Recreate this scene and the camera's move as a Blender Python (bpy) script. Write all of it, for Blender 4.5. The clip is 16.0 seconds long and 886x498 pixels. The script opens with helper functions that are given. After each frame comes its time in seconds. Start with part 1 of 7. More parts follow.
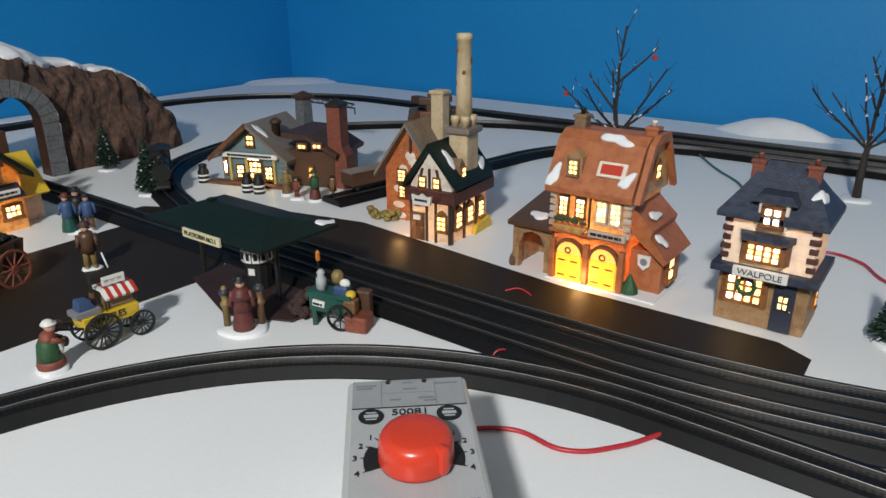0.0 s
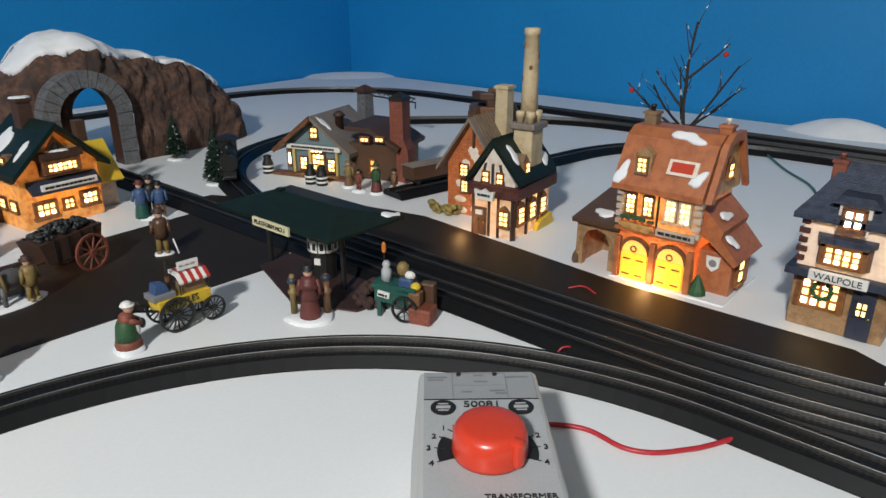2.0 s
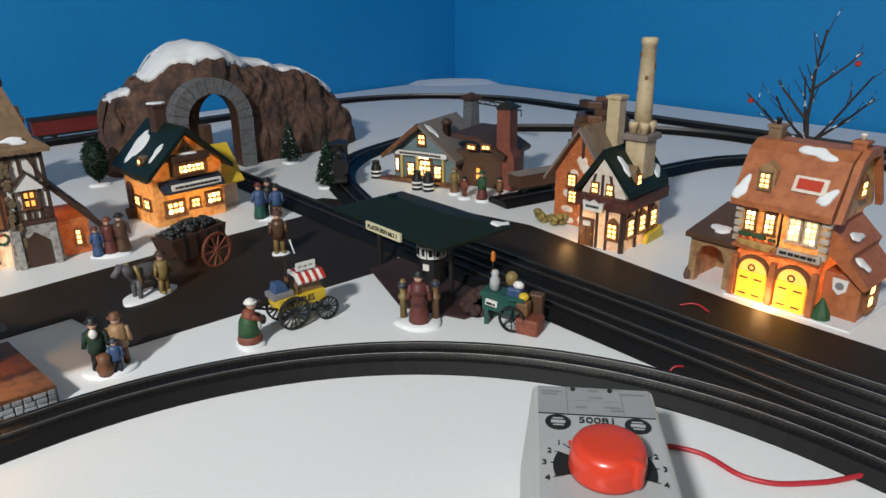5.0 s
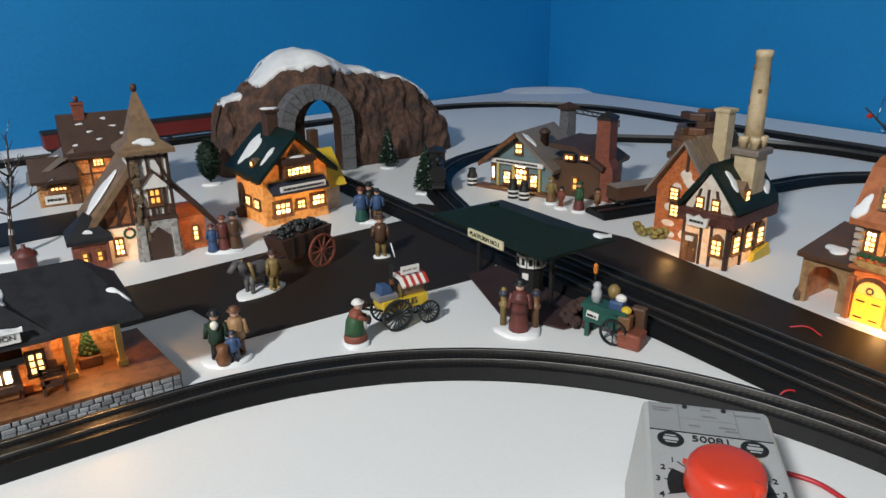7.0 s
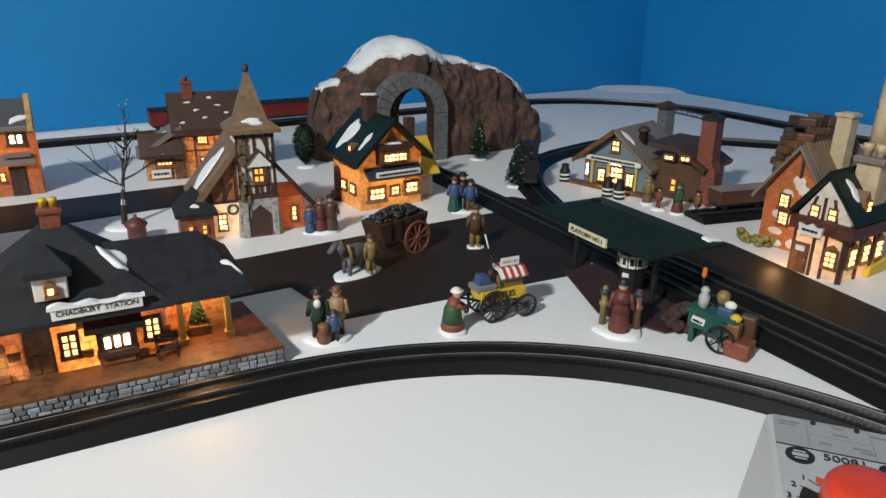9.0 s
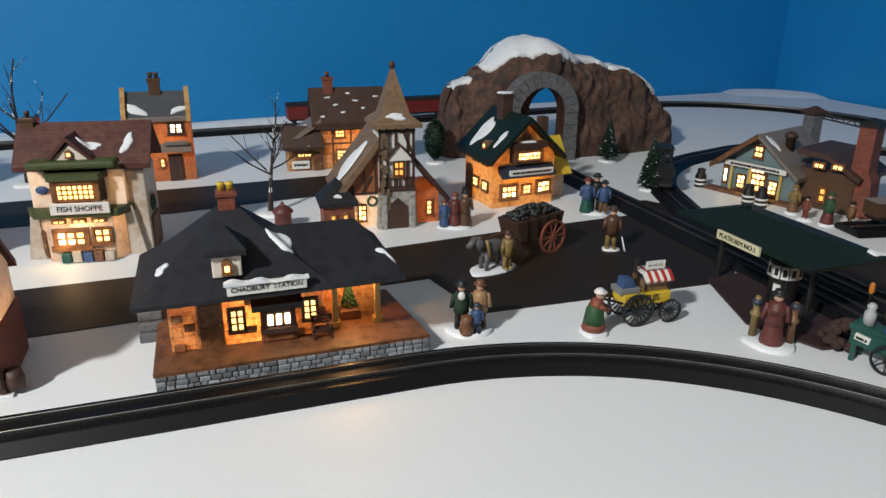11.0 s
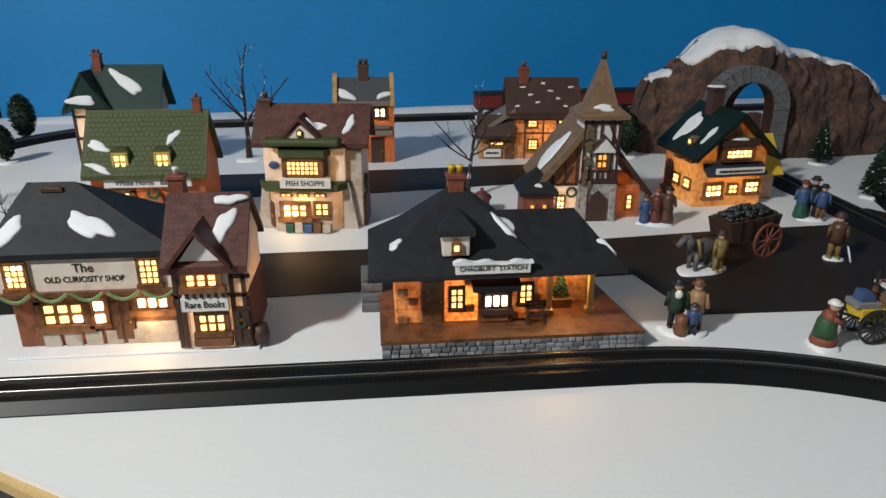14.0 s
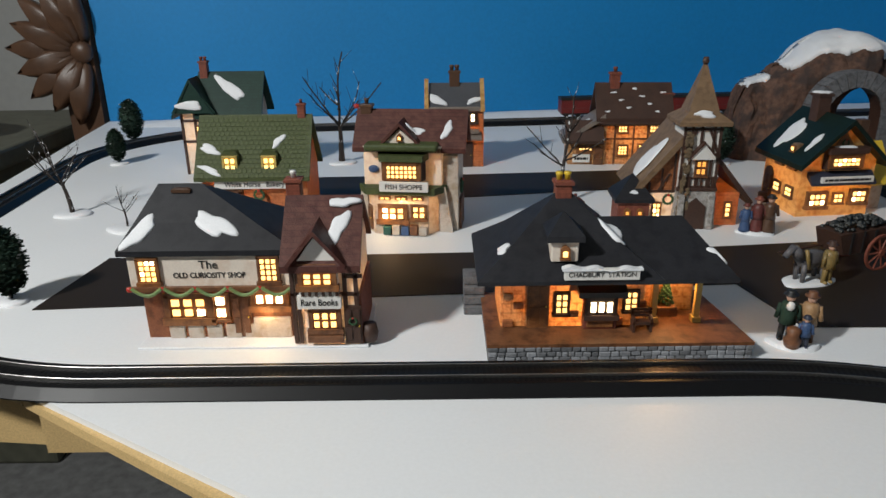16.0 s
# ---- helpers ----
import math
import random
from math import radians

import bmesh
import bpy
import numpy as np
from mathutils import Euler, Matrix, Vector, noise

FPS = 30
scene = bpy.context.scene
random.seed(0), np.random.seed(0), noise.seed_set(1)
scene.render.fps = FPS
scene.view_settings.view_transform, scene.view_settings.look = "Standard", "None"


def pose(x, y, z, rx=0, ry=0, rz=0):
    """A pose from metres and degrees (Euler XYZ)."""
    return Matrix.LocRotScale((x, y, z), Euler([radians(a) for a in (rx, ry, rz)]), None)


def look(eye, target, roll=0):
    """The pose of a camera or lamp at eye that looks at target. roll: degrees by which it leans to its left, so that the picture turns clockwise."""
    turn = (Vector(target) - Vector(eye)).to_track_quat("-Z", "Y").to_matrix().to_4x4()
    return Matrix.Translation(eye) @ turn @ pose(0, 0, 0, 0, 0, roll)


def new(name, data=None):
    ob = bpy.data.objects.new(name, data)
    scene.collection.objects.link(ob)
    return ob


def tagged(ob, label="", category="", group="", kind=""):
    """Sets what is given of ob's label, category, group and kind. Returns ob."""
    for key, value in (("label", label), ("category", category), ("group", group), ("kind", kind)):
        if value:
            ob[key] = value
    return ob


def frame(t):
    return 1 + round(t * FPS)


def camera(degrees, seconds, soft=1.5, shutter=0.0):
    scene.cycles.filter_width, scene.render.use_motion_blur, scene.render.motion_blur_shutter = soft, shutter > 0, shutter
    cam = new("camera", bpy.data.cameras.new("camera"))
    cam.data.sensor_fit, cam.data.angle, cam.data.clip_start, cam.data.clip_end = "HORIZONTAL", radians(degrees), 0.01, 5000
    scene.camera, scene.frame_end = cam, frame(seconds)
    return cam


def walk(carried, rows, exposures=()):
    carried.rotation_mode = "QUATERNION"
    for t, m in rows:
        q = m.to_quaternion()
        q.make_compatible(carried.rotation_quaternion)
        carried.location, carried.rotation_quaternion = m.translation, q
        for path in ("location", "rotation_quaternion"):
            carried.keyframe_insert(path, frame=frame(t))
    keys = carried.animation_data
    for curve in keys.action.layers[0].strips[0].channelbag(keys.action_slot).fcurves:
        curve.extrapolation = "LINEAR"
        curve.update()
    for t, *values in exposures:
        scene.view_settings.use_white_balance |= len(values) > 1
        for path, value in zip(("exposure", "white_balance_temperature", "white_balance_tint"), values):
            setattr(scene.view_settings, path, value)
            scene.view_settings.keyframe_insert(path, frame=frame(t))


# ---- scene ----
cam = camera(65.23, 16.0, soft=1.5)
# seconds, place in metres, turn in degrees
ROWS = [
    (0.0, 0.0154, -0.0015, 0.2938, 69.53, 0.02, -53.49),
    (0.5, 0.0112, 0.0031, 0.2931, 69.36, -0.07, -52.28),
    (1.0, 0.0085, 0.0033, 0.2929, 69.32, 0.12, -51.14),
    (1.5, 0.0088, 0.0069, 0.2917, 69.30, 0.03, -50.43),
    (2.0, 0.0047, 0.0101, 0.2921, 69.22, -0.07, -49.18),
    (2.5, 0.0022, 0.0149, 0.2915, 69.11, -0.10, -48.00),
    (3.0, 0.0055, 0.0178, 0.2882, 69.04, -0.24, -47.40),
    (3.5, 0.0037, 0.0183, 0.2881, 69.09, 0.13, -45.54),
    (6.0, -0.0219, 0.0199, 0.3044, 70.48, 0.40, -38.67),
    (6.5, -0.0287, 0.0193, 0.3049, 70.79, 0.40, -36.73),
    (7.0, -0.0317, 0.0257, 0.3030, 70.25, 0.68, -34.28),
    (7.5, -0.0348, 0.0348, 0.3011, 70.21, 0.40, -32.19),
    (8.0, -0.0421, 0.0380, 0.3003, 70.08, -0.03, -30.41),
    (10.5, -0.0830, 0.0547, 0.2939, 69.77, -0.81, -21.94),
    (11.0, -0.0956, 0.0555, 0.2950, 69.73, -0.59, -18.87),
    (11.5, -0.1055, 0.0604, 0.2926, 69.27, -0.59, -16.60),
    (12.0, -0.1147, 0.0657, 0.2906, 69.08, -0.41, -14.08),
    (12.5, -0.1219, 0.0636, 0.2912, 69.07, -0.40, -11.97),
    (13.0, -0.1344, 0.0615, 0.2910, 69.15, -0.28, -9.47),
    (13.5, -0.1458, 0.0629, 0.2916, 69.21, -0.31, -7.17),
    (14.0, -0.1544, 0.0628, 0.2925, 68.99, -0.20, -5.80),
    (14.5, -0.1584, 0.0589, 0.2931, 69.25, 0.10, -4.61),
    (15.0, -0.1671, 0.0563, 0.2941, 69.34, 0.42, -3.27),
    (15.5, -0.1772, 0.0552, 0.2945, 69.38, 0.24, -1.94),
    (16.0, -0.1889, 0.0545, 0.2972, 69.29, 0.62, -0.18),
]
walk(cam, [(t, pose(x, y, z, rx, ry, rz)) for t, x, y, z, rx, ry, rz in ROWS], exposures=[(0.0, 0.20), (3.5, 0.20), (8.0, 0.20), (10.5, 0.10), (13.0, -0.10), (16.0, -0.24)])
from mathutils.bvhtree import BVHTree

# ---- light ----
world = bpy.data.worlds.new("room_air")
world.use_nodes = True
world.node_tree.nodes["Background"].inputs[0].default_value = (0.75, 0.8, 0.9, 1)
world.node_tree.nodes["Background"].inputs[1].default_value = 0.09
scene.world = world
lamp_data = bpy.data.lights.new("ceiling_lamp", "AREA")
lamp_data.shape, lamp_data.size, lamp_data.energy, lamp_data.color = "DISK", 0.20, 62, (0.99, 1.0, 0.975)
lamp = new("ceiling_lamp", lamp_data)
lamp.matrix_world = look((-1.60, -0.48, 1.55), (0.3, 0.6, 0))


# ---- materials ----
def shade(name, color, rough=0.5, metal=0.0, spread=0.25, grain=60.0, blotch=9.0, bump=0.25, glow=0.0, thin=0.0, coat=0.0, gloss=0.5, wash=None, course=0.0):
    """A painted or natural surface: a base colour with fine grain and broad blotches, and a fine relief."""
    m = bpy.data.materials.new(name)
    m.use_nodes = True
    nt = m.node_tree
    n, link = nt.nodes, nt.links.new
    b = n["Principled BSDF"]
    tc = n.new("ShaderNodeTexCoord")
    fine, broad = n.new("ShaderNodeTexNoise"), n.new("ShaderNodeTexNoise")
    fine.inputs["Scale"].default_value, fine.inputs["Detail"].default_value = grain * 10, 4
    broad.inputs["Scale"].default_value, broad.inputs["Detail"].default_value = blotch * 4, 3
    link(tc.outputs["Object"], fine.inputs["Vector"])
    link(tc.outputs["Object"], broad.inputs["Vector"])
    add = n.new("ShaderNodeMath")
    add.operation = "ADD"
    link(fine.outputs["Fac"], add.inputs[0])
    link(broad.outputs["Fac"], add.inputs[1])
    ramp = n.new("ShaderNodeMapRange")
    ramp.inputs["From Min"].default_value, ramp.inputs["From Max"].default_value = 0.7, 1.3
    ramp.inputs["To Min"].default_value, ramp.inputs["To Max"].default_value = 1 - spread, 1 + spread
    link(add.outputs[0], ramp.inputs["Value"])
    mix = n.new("ShaderNodeVectorMath")
    mix.operation = "SCALE"
    mix.inputs[0].default_value = color
    link(ramp.outputs[0], mix.inputs["Scale"])
    paint = mix.outputs[0]
    if wash:
        stain, lim, blend = n.new("ShaderNodeTexNoise"), n.new("ShaderNodeMapRange"), n.new("ShaderNodeMix")
        stain.inputs["Scale"].default_value, stain.inputs["Detail"].default_value = blotch * 13, 5
        link(tc.outputs["Object"], stain.inputs["Vector"])
        lim.inputs["From Min"].default_value, lim.inputs["From Max"].default_value = 0.46, 0.66
        link(stain.outputs["Fac"], lim.inputs["Value"])
        blend.data_type = "RGBA"
        blend.inputs[7].default_value = (*wash, 1)
        link(lim.outputs[0], blend.inputs[0])
        link(paint, blend.inputs[6])
        paint = blend.outputs[2]
    if course:
        sep, both, flat, rows = n.new("ShaderNodeSeparateXYZ"), n.new("ShaderNodeMath"), n.new("ShaderNodeCombineXYZ"), n.new("ShaderNodeTexBrick")
        link(tc.outputs["Object"], sep.inputs[0])
        link(sep.outputs[0], both.inputs[0])
        link(sep.outputs[1], both.inputs[1])
        link(both.outputs[0], flat.inputs[0])
        link(sep.outputs[2], flat.inputs[1])
        link(flat.outputs[0], rows.inputs["Vector"])
        rows.inputs["Scale"].default_value = 1.0
        rows.inputs["Brick Width"].default_value, rows.inputs["Row Height"].default_value = course * 2.1, course
        rows.inputs["Mortar Size"].default_value = course * 0.09
        for key, k in (("Color1", 1.07), ("Color2", 0.88), ("Mortar", 0.74)):
            rows.inputs[key].default_value = (k, k, k, 1)
        times = n.new("ShaderNodeVectorMath")
        times.operation = "MULTIPLY"
        link(paint, times.inputs[0])
        link(rows.outputs["Color"], times.inputs[1])
        paint = times.outputs[0]
    link(paint, b.inputs["Base Color"])
    b.inputs["Roughness"].default_value, b.inputs["Metallic"].default_value = rough, metal
    b.inputs["Specular IOR Level"].default_value = gloss
    b.inputs["Coat Weight"].default_value, b.inputs["Coat Roughness"].default_value = coat, 0.2
    if bump:
        bp = n.new("ShaderNodeBump")
        bp.inputs["Strength"].default_value, bp.inputs["Distance"].default_value = bump, 0.001
        link(fine.outputs["Fac"], bp.inputs["Height"])
        link(bp.outputs[0], b.inputs["Normal"])
    if glow:
        b.inputs["Emission Color"].default_value = (*color, 1)
        b.inputs["Emission Strength"].default_value = glow
    if thin:
        tr, mx = n.new("ShaderNodeBsdfTranslucent"), n.new("ShaderNodeMixShader")
        link(paint, tr.inputs["Color"])
        mx.inputs[0].default_value = thin
        link(b.outputs[0], mx.inputs[1])
        link(tr.outputs[0], mx.inputs[2])
        link(mx.outputs[0], n["Material Output"].inputs["Surface"])
    return m


SNOW = shade("snow_paint", (0.74, 0.75, 0.77), 0.6, spread=0.06, bump=0.1)
BOARD = shade("white_board", (0.77, 0.78, 0.79), 0.45, spread=0.025, blotch=1.2, grain=30, bump=0.03)
BLUE = shade("blue_wall_paint", (0.003, 0.215, 0.53), 0.55, spread=0.07, blotch=0.6, grain=12, bump=0.05)
PAPER = shade("black_road_paper", (0.0175, 0.012, 0.0088), 0.55, gloss=0.3, spread=0.15, blotch=2, bump=0.1)
BED = shade("black_plastic_roadbed", (0.0052, 0.0052, 0.006), 0.42, gloss=0.22, spread=0.2, blotch=2, bump=0.06)
RAIL = shade("dull_steel_rail", (0.30, 0.29, 0.28), 0.38, metal=1.0, spread=0.15, bump=0.05)
TIE = shade("black_tie", (0.0055, 0.0055, 0.0062), 0.5, gloss=0.2, bump=0.06)
WOOD = shade("pale_pine", (0.55, 0.38, 0.17), 0.6, spread=0.2, blotch=3)
CARPET = shade("dark_grey_carpet", (0.12, 0.12, 0.12), 0.95, spread=0.35, bump=0.6)
# room shell colour, paled so that it bounces fill onto the house fronts
PLASTER = shade("grey_room_wall", (0.62, 0.62, 0.60), 0.8, spread=0.05)
CARVED = shade("carved_brown_wood", (0.085, 0.043, 0.024), 0.4, spread=0.3, blotch=5)
ROCK = shade("brown_rock", (0.105, 0.060, 0.044), 0.9, gloss=0.2, spread=0.45, grain=14, blotch=3.5, bump=1.0, wash=(0.052, 0.038, 0.034))
STONE = shade("grey_cut_stone", (0.13, 0.13, 0.135), 0.8, spread=0.25, blotch=12, bump=0.5, wash=(0.08, 0.08, 0.085))
CREAM = shade("cream_porcelain", (0.58, 0.50, 0.42), 0.4, spread=0.1, thin=0.14, coat=0.2, wash=(0.46, 0.35, 0.25))
PINKISH = shade("pale_stucco_porcelain", (0.80, 0.71, 0.61), 0.45, spread=0.07, thin=0.10, wash=(0.72, 0.59, 0.48))
OCHRE = shade("ochre_porcelain", (0.60, 0.36, 0.13), 0.4, spread=0.12, thin=0.16, coat=0.2, wash=(0.42, 0.20, 0.055))
AMBER = shade("amber_porcelain", (0.58, 0.31, 0.13), 0.4, spread=0.2, blotch=18, thin=0.14, coat=0.2, wash=(0.34, 0.13, 0.035), course=0.009)
ORANGE = shade("orange_brick_porcelain", (0.42, 0.15, 0.055), 0.5, spread=0.15, blotch=15, thin=0.11, wash=(0.30, 0.10, 0.04), course=0.0045)
BRICK = shade("red_brick_paint", (0.22, 0.060, 0.034), 0.6, spread=0.15, blotch=14, bump=0.3, wash=(0.16, 0.045, 0.027), course=0.004)
RUST = shade("rust_roof_paint", (0.40, 0.135, 0.052), 0.45, spread=0.14, blotch=8, bump=0.35, wash=(0.31, 0.095, 0.038))
MAROON = shade("maroon_roof_paint", (0.10, 0.038, 0.029), 0.55, gloss=0.3, spread=0.2, blotch=8, bump=0.35, wash=(0.07, 0.022, 0.018), course=0.004)
SLATE = shade("blue_slate_paint", (0.035, 0.045, 0.075), 0.5, spread=0.25, blotch=10, bump=0.6, course=0.005, wash=(0.02, 0.025, 0.045))
CHARCOAL = shade("charcoal_roof_paint", (0.017, 0.0175, 0.021), 0.55, gloss=0.3, spread=0.18, blotch=8, bump=0.12, wash=(0.011, 0.011, 0.014))
GREEN = shade("dark_green_roof_paint", (0.005, 0.015, 0.0115), 0.5, gloss=0.25, spread=0.2, blotch=8, bump=0.25, course=0.0045)
THATCH = shade("moss_green_shingle_paint", (0.052, 0.068, 0.018), 0.6, spread=0.35, blotch=20, bump=0.8)
TAN = shade("tan_roof_paint", (0.20, 0.125, 0.068), 0.55, spread=0.18, blotch=8, bump=0.3, wash=(0.14, 0.085, 0.048))
GREYROOF = shade("grey_brown_roof_paint", (0.19, 0.155, 0.13), 0.45, spread=0.2, bump=0.4)
SAGE = shade("grey_green_clapboard_paint", (0.15, 0.21, 0.22), 0.5, spread=0.15)
UMBER = shade("dark_brown_timber_paint", (0.055, 0.026, 0.017), 0.55, spread=0.3, bump=0.4)
BROWN = shade("brown_door_paint", (0.17, 0.07, 0.03), 0.5, spread=0.25, wash=(0.09, 0.035, 0.015))
SHOPWOOD = shade("red_brown_shopfront_paint", (0.17, 0.07, 0.035), 0.5, spread=0.25, thin=0.15, wash=(0.08, 0.03, 0.015))
NAVY = shade("navy_shopfront_paint", (0.03, 0.035, 0.055), 0.45, spread=0.2)
YELLOW = shade("yellow_paint", (0.62, 0.42, 0.03), 0.4, spread=0.12)
BEIGE = shade("beige_flaking_paint", (0.54, 0.43, 0.27), 0.5, spread=0.14, blotch=7, wash=(0.44, 0.33, 0.19))
REDDARK = shade("dark_red_coach_paint", (0.15, 0.014, 0.012), 0.4, spread=0.2)
POST = shade("pale_yellow_paint", (0.55, 0.40, 0.12), 0.4, spread=0.1)
WHITE = shade("white_paint", (0.72, 0.70, 0.66), 0.4, spread=0.06)
INK = shade("black_paint", (0.012, 0.012, 0.012), 0.45, spread=0.2)
RED = shade("red_paint", (0.42, 0.03, 0.02), 0.4, spread=0.15)
KNOB = shade("red_orange_plastic", (0.62, 0.045, 0.018), 0.32, spread=0.05, bump=0.03, coat=0.3)
CASE = shade("light_grey_plastic", (0.44, 0.45, 0.44), 0.4, spread=0.04, bump=0.05)
PANEL = shade("silver_label_foil", (0.40, 0.41, 0.42), 0.35, spread=0.06, bump=0.05)
PANEL2 = shade("dark_grey_label_print", (0.20, 0.20, 0.21), 0.4, spread=0.06)
LEAF = shade("dark_green_paint", (0.02, 0.07, 0.025), 0.6, spread=0.3)
SWAG = shade("pale_green_garland_paint", (0.16, 0.24, 0.09), 0.5, spread=0.3)
BRISTLE = shade("dark_green_bristle", (0.012, 0.035, 0.02), 0.8, spread=0.5)
TWIG = shade("dark_brown_twig", (0.022, 0.014, 0.010), 0.7, spread=0.3)
TEAL = shade("teal_green_paint", (0.012, 0.075, 0.058), 0.4, spread=0.2)
DENIM = shade("blue_coat_paint", (0.04, 0.08, 0.18), 0.5, spread=0.25)
COAT = shade("brown_coat_paint", (0.16, 0.08, 0.035), 0.5, spread=0.3)
KHAKI = shade("khaki_coat_paint", (0.22, 0.15, 0.05), 0.5, spread=0.3)
WINE = shade("wine_red_coat_paint", (0.12, 0.03, 0.025), 0.5, spread=0.3)
FLESH = shade("pink_clay", (0.55, 0.33, 0.24), 0.5, spread=0.1)
COAL = shade("coal_lumps", (0.012, 0.014, 0.013), 0.5, spread=0.4, bump=0.8)
WIRE = shade("red_wire_sheath", (0.40, 0.02, 0.03), 0.4, spread=0.1)
CLOTH = shade("green_wire_sheath", (0.05, 0.14, 0.13), 0.6, spread=0.1)
LIT = shade("lit_window_yellow", (1.0, 0.62, 0.20), 0.3, glow=2.8, spread=0.0, bump=0)
HOT = shade("lit_window_bright", (1.0, 0.80, 0.46), 0.3, glow=7.5, spread=0.0, bump=0)
GREEN2 = shade("fir_green_roof_paint", (0.009, 0.034, 0.025), 0.5, gloss=0.3, spread=0.2, bump=0.2, course=0.0045)
LITDOOR = shade("lit_yellow_door", (1.0, 0.50, 0.04), 0.4, glow=0.75, spread=0.1)
DIM = shade("lit_window_amber", (1.0, 0.45, 0.09), 0.3, glow=0.9, spread=0.0, bump=0)
PALESTONE = shade("pale_snowy_stone", (0.36, 0.34, 0.32), 0.7, spread=0.25, blotch=14, bump=0.6, wash=(0.20, 0.18, 0.16))
DARKROOF = shade("blue_grey_roof_paint", (0.070, 0.073, 0.082), 0.5, gloss=0.3, spread=0.15, bump=0.2)
SHEDPAINT = shade("ochre_brown_shed_paint", (0.34, 0.20, 0.095), 0.5, spread=0.2, wash=(0.22, 0.12, 0.055))
# brown frame paint, its amber tint stands in for glow round the panes
CASING = shade("amber_brown_window_paint", (0.24, 0.095, 0.030), 0.5, spread=0.25, wash=(0.13, 0.05, 0.018))


# ---- mesh tools ----
def mesh_ob(name, bm, material, smooth=False):
    bmesh.ops.recalc_face_normals(bm, faces=bm.faces)
    me = bpy.data.meshes.new(name)
    bm.to_mesh(me)
    bm.free()
    me.materials.append(material)
    if smooth:
        for f in me.polygons:
            f.use_smooth = True
    return new(name, me)


def part(name, bm, material, parent, label="", m=None, smooth=False):
    ob = mesh_ob(name, bm, material, smooth)
    ob.parent = parent
    if m is not None:
        ob.matrix_local = m
    if label:
        ob["label"] = label
    return ob


def thing(name, m, label, category, group="", kind=""):
    ob = new(name)
    ob.empty_display_size = 0.01
    ob.matrix_world = m
    return tagged(ob, label, category, group, kind)


def box(x0, x1, y0, y1, z0, z1, bm=None, bevel=0.0):
    bm = bm or bmesh.new()
    v = [bm.verts.new(p) for p in ((x0, y0, z0), (x1, y0, z0), (x1, y1, z0), (x0, y1, z0), (x0, y0, z1), (x1, y0, z1), (x1, y1, z1), (x0, y1, z1))]
    fs = [bm.faces.new([v[i] for i in q]) for q in ((3, 2, 1, 0), (4, 5, 6, 7), (0, 1, 5, 4), (1, 2, 6, 5), (2, 3, 7, 6), (3, 0, 4, 7))]
    if bevel:
        es = {e for f in fs for e in f.edges}
        bmesh.ops.bevel(bm, geom=list(es), offset=bevel, segments=2, affect="EDGES", profile=0.5)
    return bm


def prism(profile, y0, y1, bm=None, axis="y"):
    """A closed outline of (x, z) drawn along y; axis 'x' turns it so that the outline is (y, z) along x; 'z': (x, y) along z."""
    bm = bm or bmesh.new()
    put = {"y": lambda a, b, d: (a, d, b), "x": lambda a, b, d: (d, a, b), "z": lambda a, b, d: (a, b, d)}[axis]
    lo = [bm.verts.new(put(a, b, y0)) for a, b in profile]
    hi = [bm.verts.new(put(a, b, y1)) for a, b in profile]
    bm.faces.new(lo)
    bm.faces.new(hi[::-1])
    for i in range(len(lo)):
        j = (i + 1) % len(lo)
        bm.faces.new((lo[i], hi[i], hi[j], lo[j]))
    return bm


def lathe(profile, seg=16, bm=None, at=(0, 0, 0)):
    """(radius, z) pairs turned round the upright axis."""
    bm = bm or bmesh.new()
    rings = []
    for r, z in profile:
        rings.append([bm.verts.new((at[0] + r * math.cos(6.2832 * k / seg), at[1] + r * math.sin(6.2832 * k / seg), at[2] + z)) for k in range(seg)])
    for a, b in zip(rings, rings[1:]):
        for k in range(seg):
            bm.faces.new((a[k], a[(k + 1) % seg], b[(k + 1) % seg], b[k]))
    bm.faces.new(rings[0][::-1])
    bm.faces.new(rings[-1])
    return bm


def rod(a, b, r0, r1=None, seg=7, bm=None):
    bm = bm or bmesh.new()
    a, b = Vector(a), Vector(b)
    r1 = r0 if r1 is None else r1
    q = (b - a).to_track_quat("Z", "Y").to_matrix()
    ra = [bm.verts.new(a + q @ Vector((r0 * math.cos(6.2832 * k / seg), r0 * math.sin(6.2832 * k / seg), 0))) for k in range(seg)]
    rb = [bm.verts.new(b + q @ Vector((r1 * math.cos(6.2832 * k / seg), r1 * math.sin(6.2832 * k / seg), 0))) for k in range(seg)]
    for k in range(seg):
        bm.faces.new((ra[k], ra[(k + 1) % seg], rb[(k + 1) % seg], rb[k]))
    bm.faces.new(ra[::-1])
    bm.faces.new(rb)
    return bm


def ball(c, rx, ry, rz, bm=None, u=10, v=6):
    bm = bm or bmesh.new()
    made = bmesh.ops.create_uvsphere(bm, u_segments=u, v_segments=v, radius=1)["verts"]
    for p in made:
        p.co = Vector((c[0] + rx * p.co.x, c[1] + ry * p.co.y, c[2] + rz * p.co.z))
    return bm


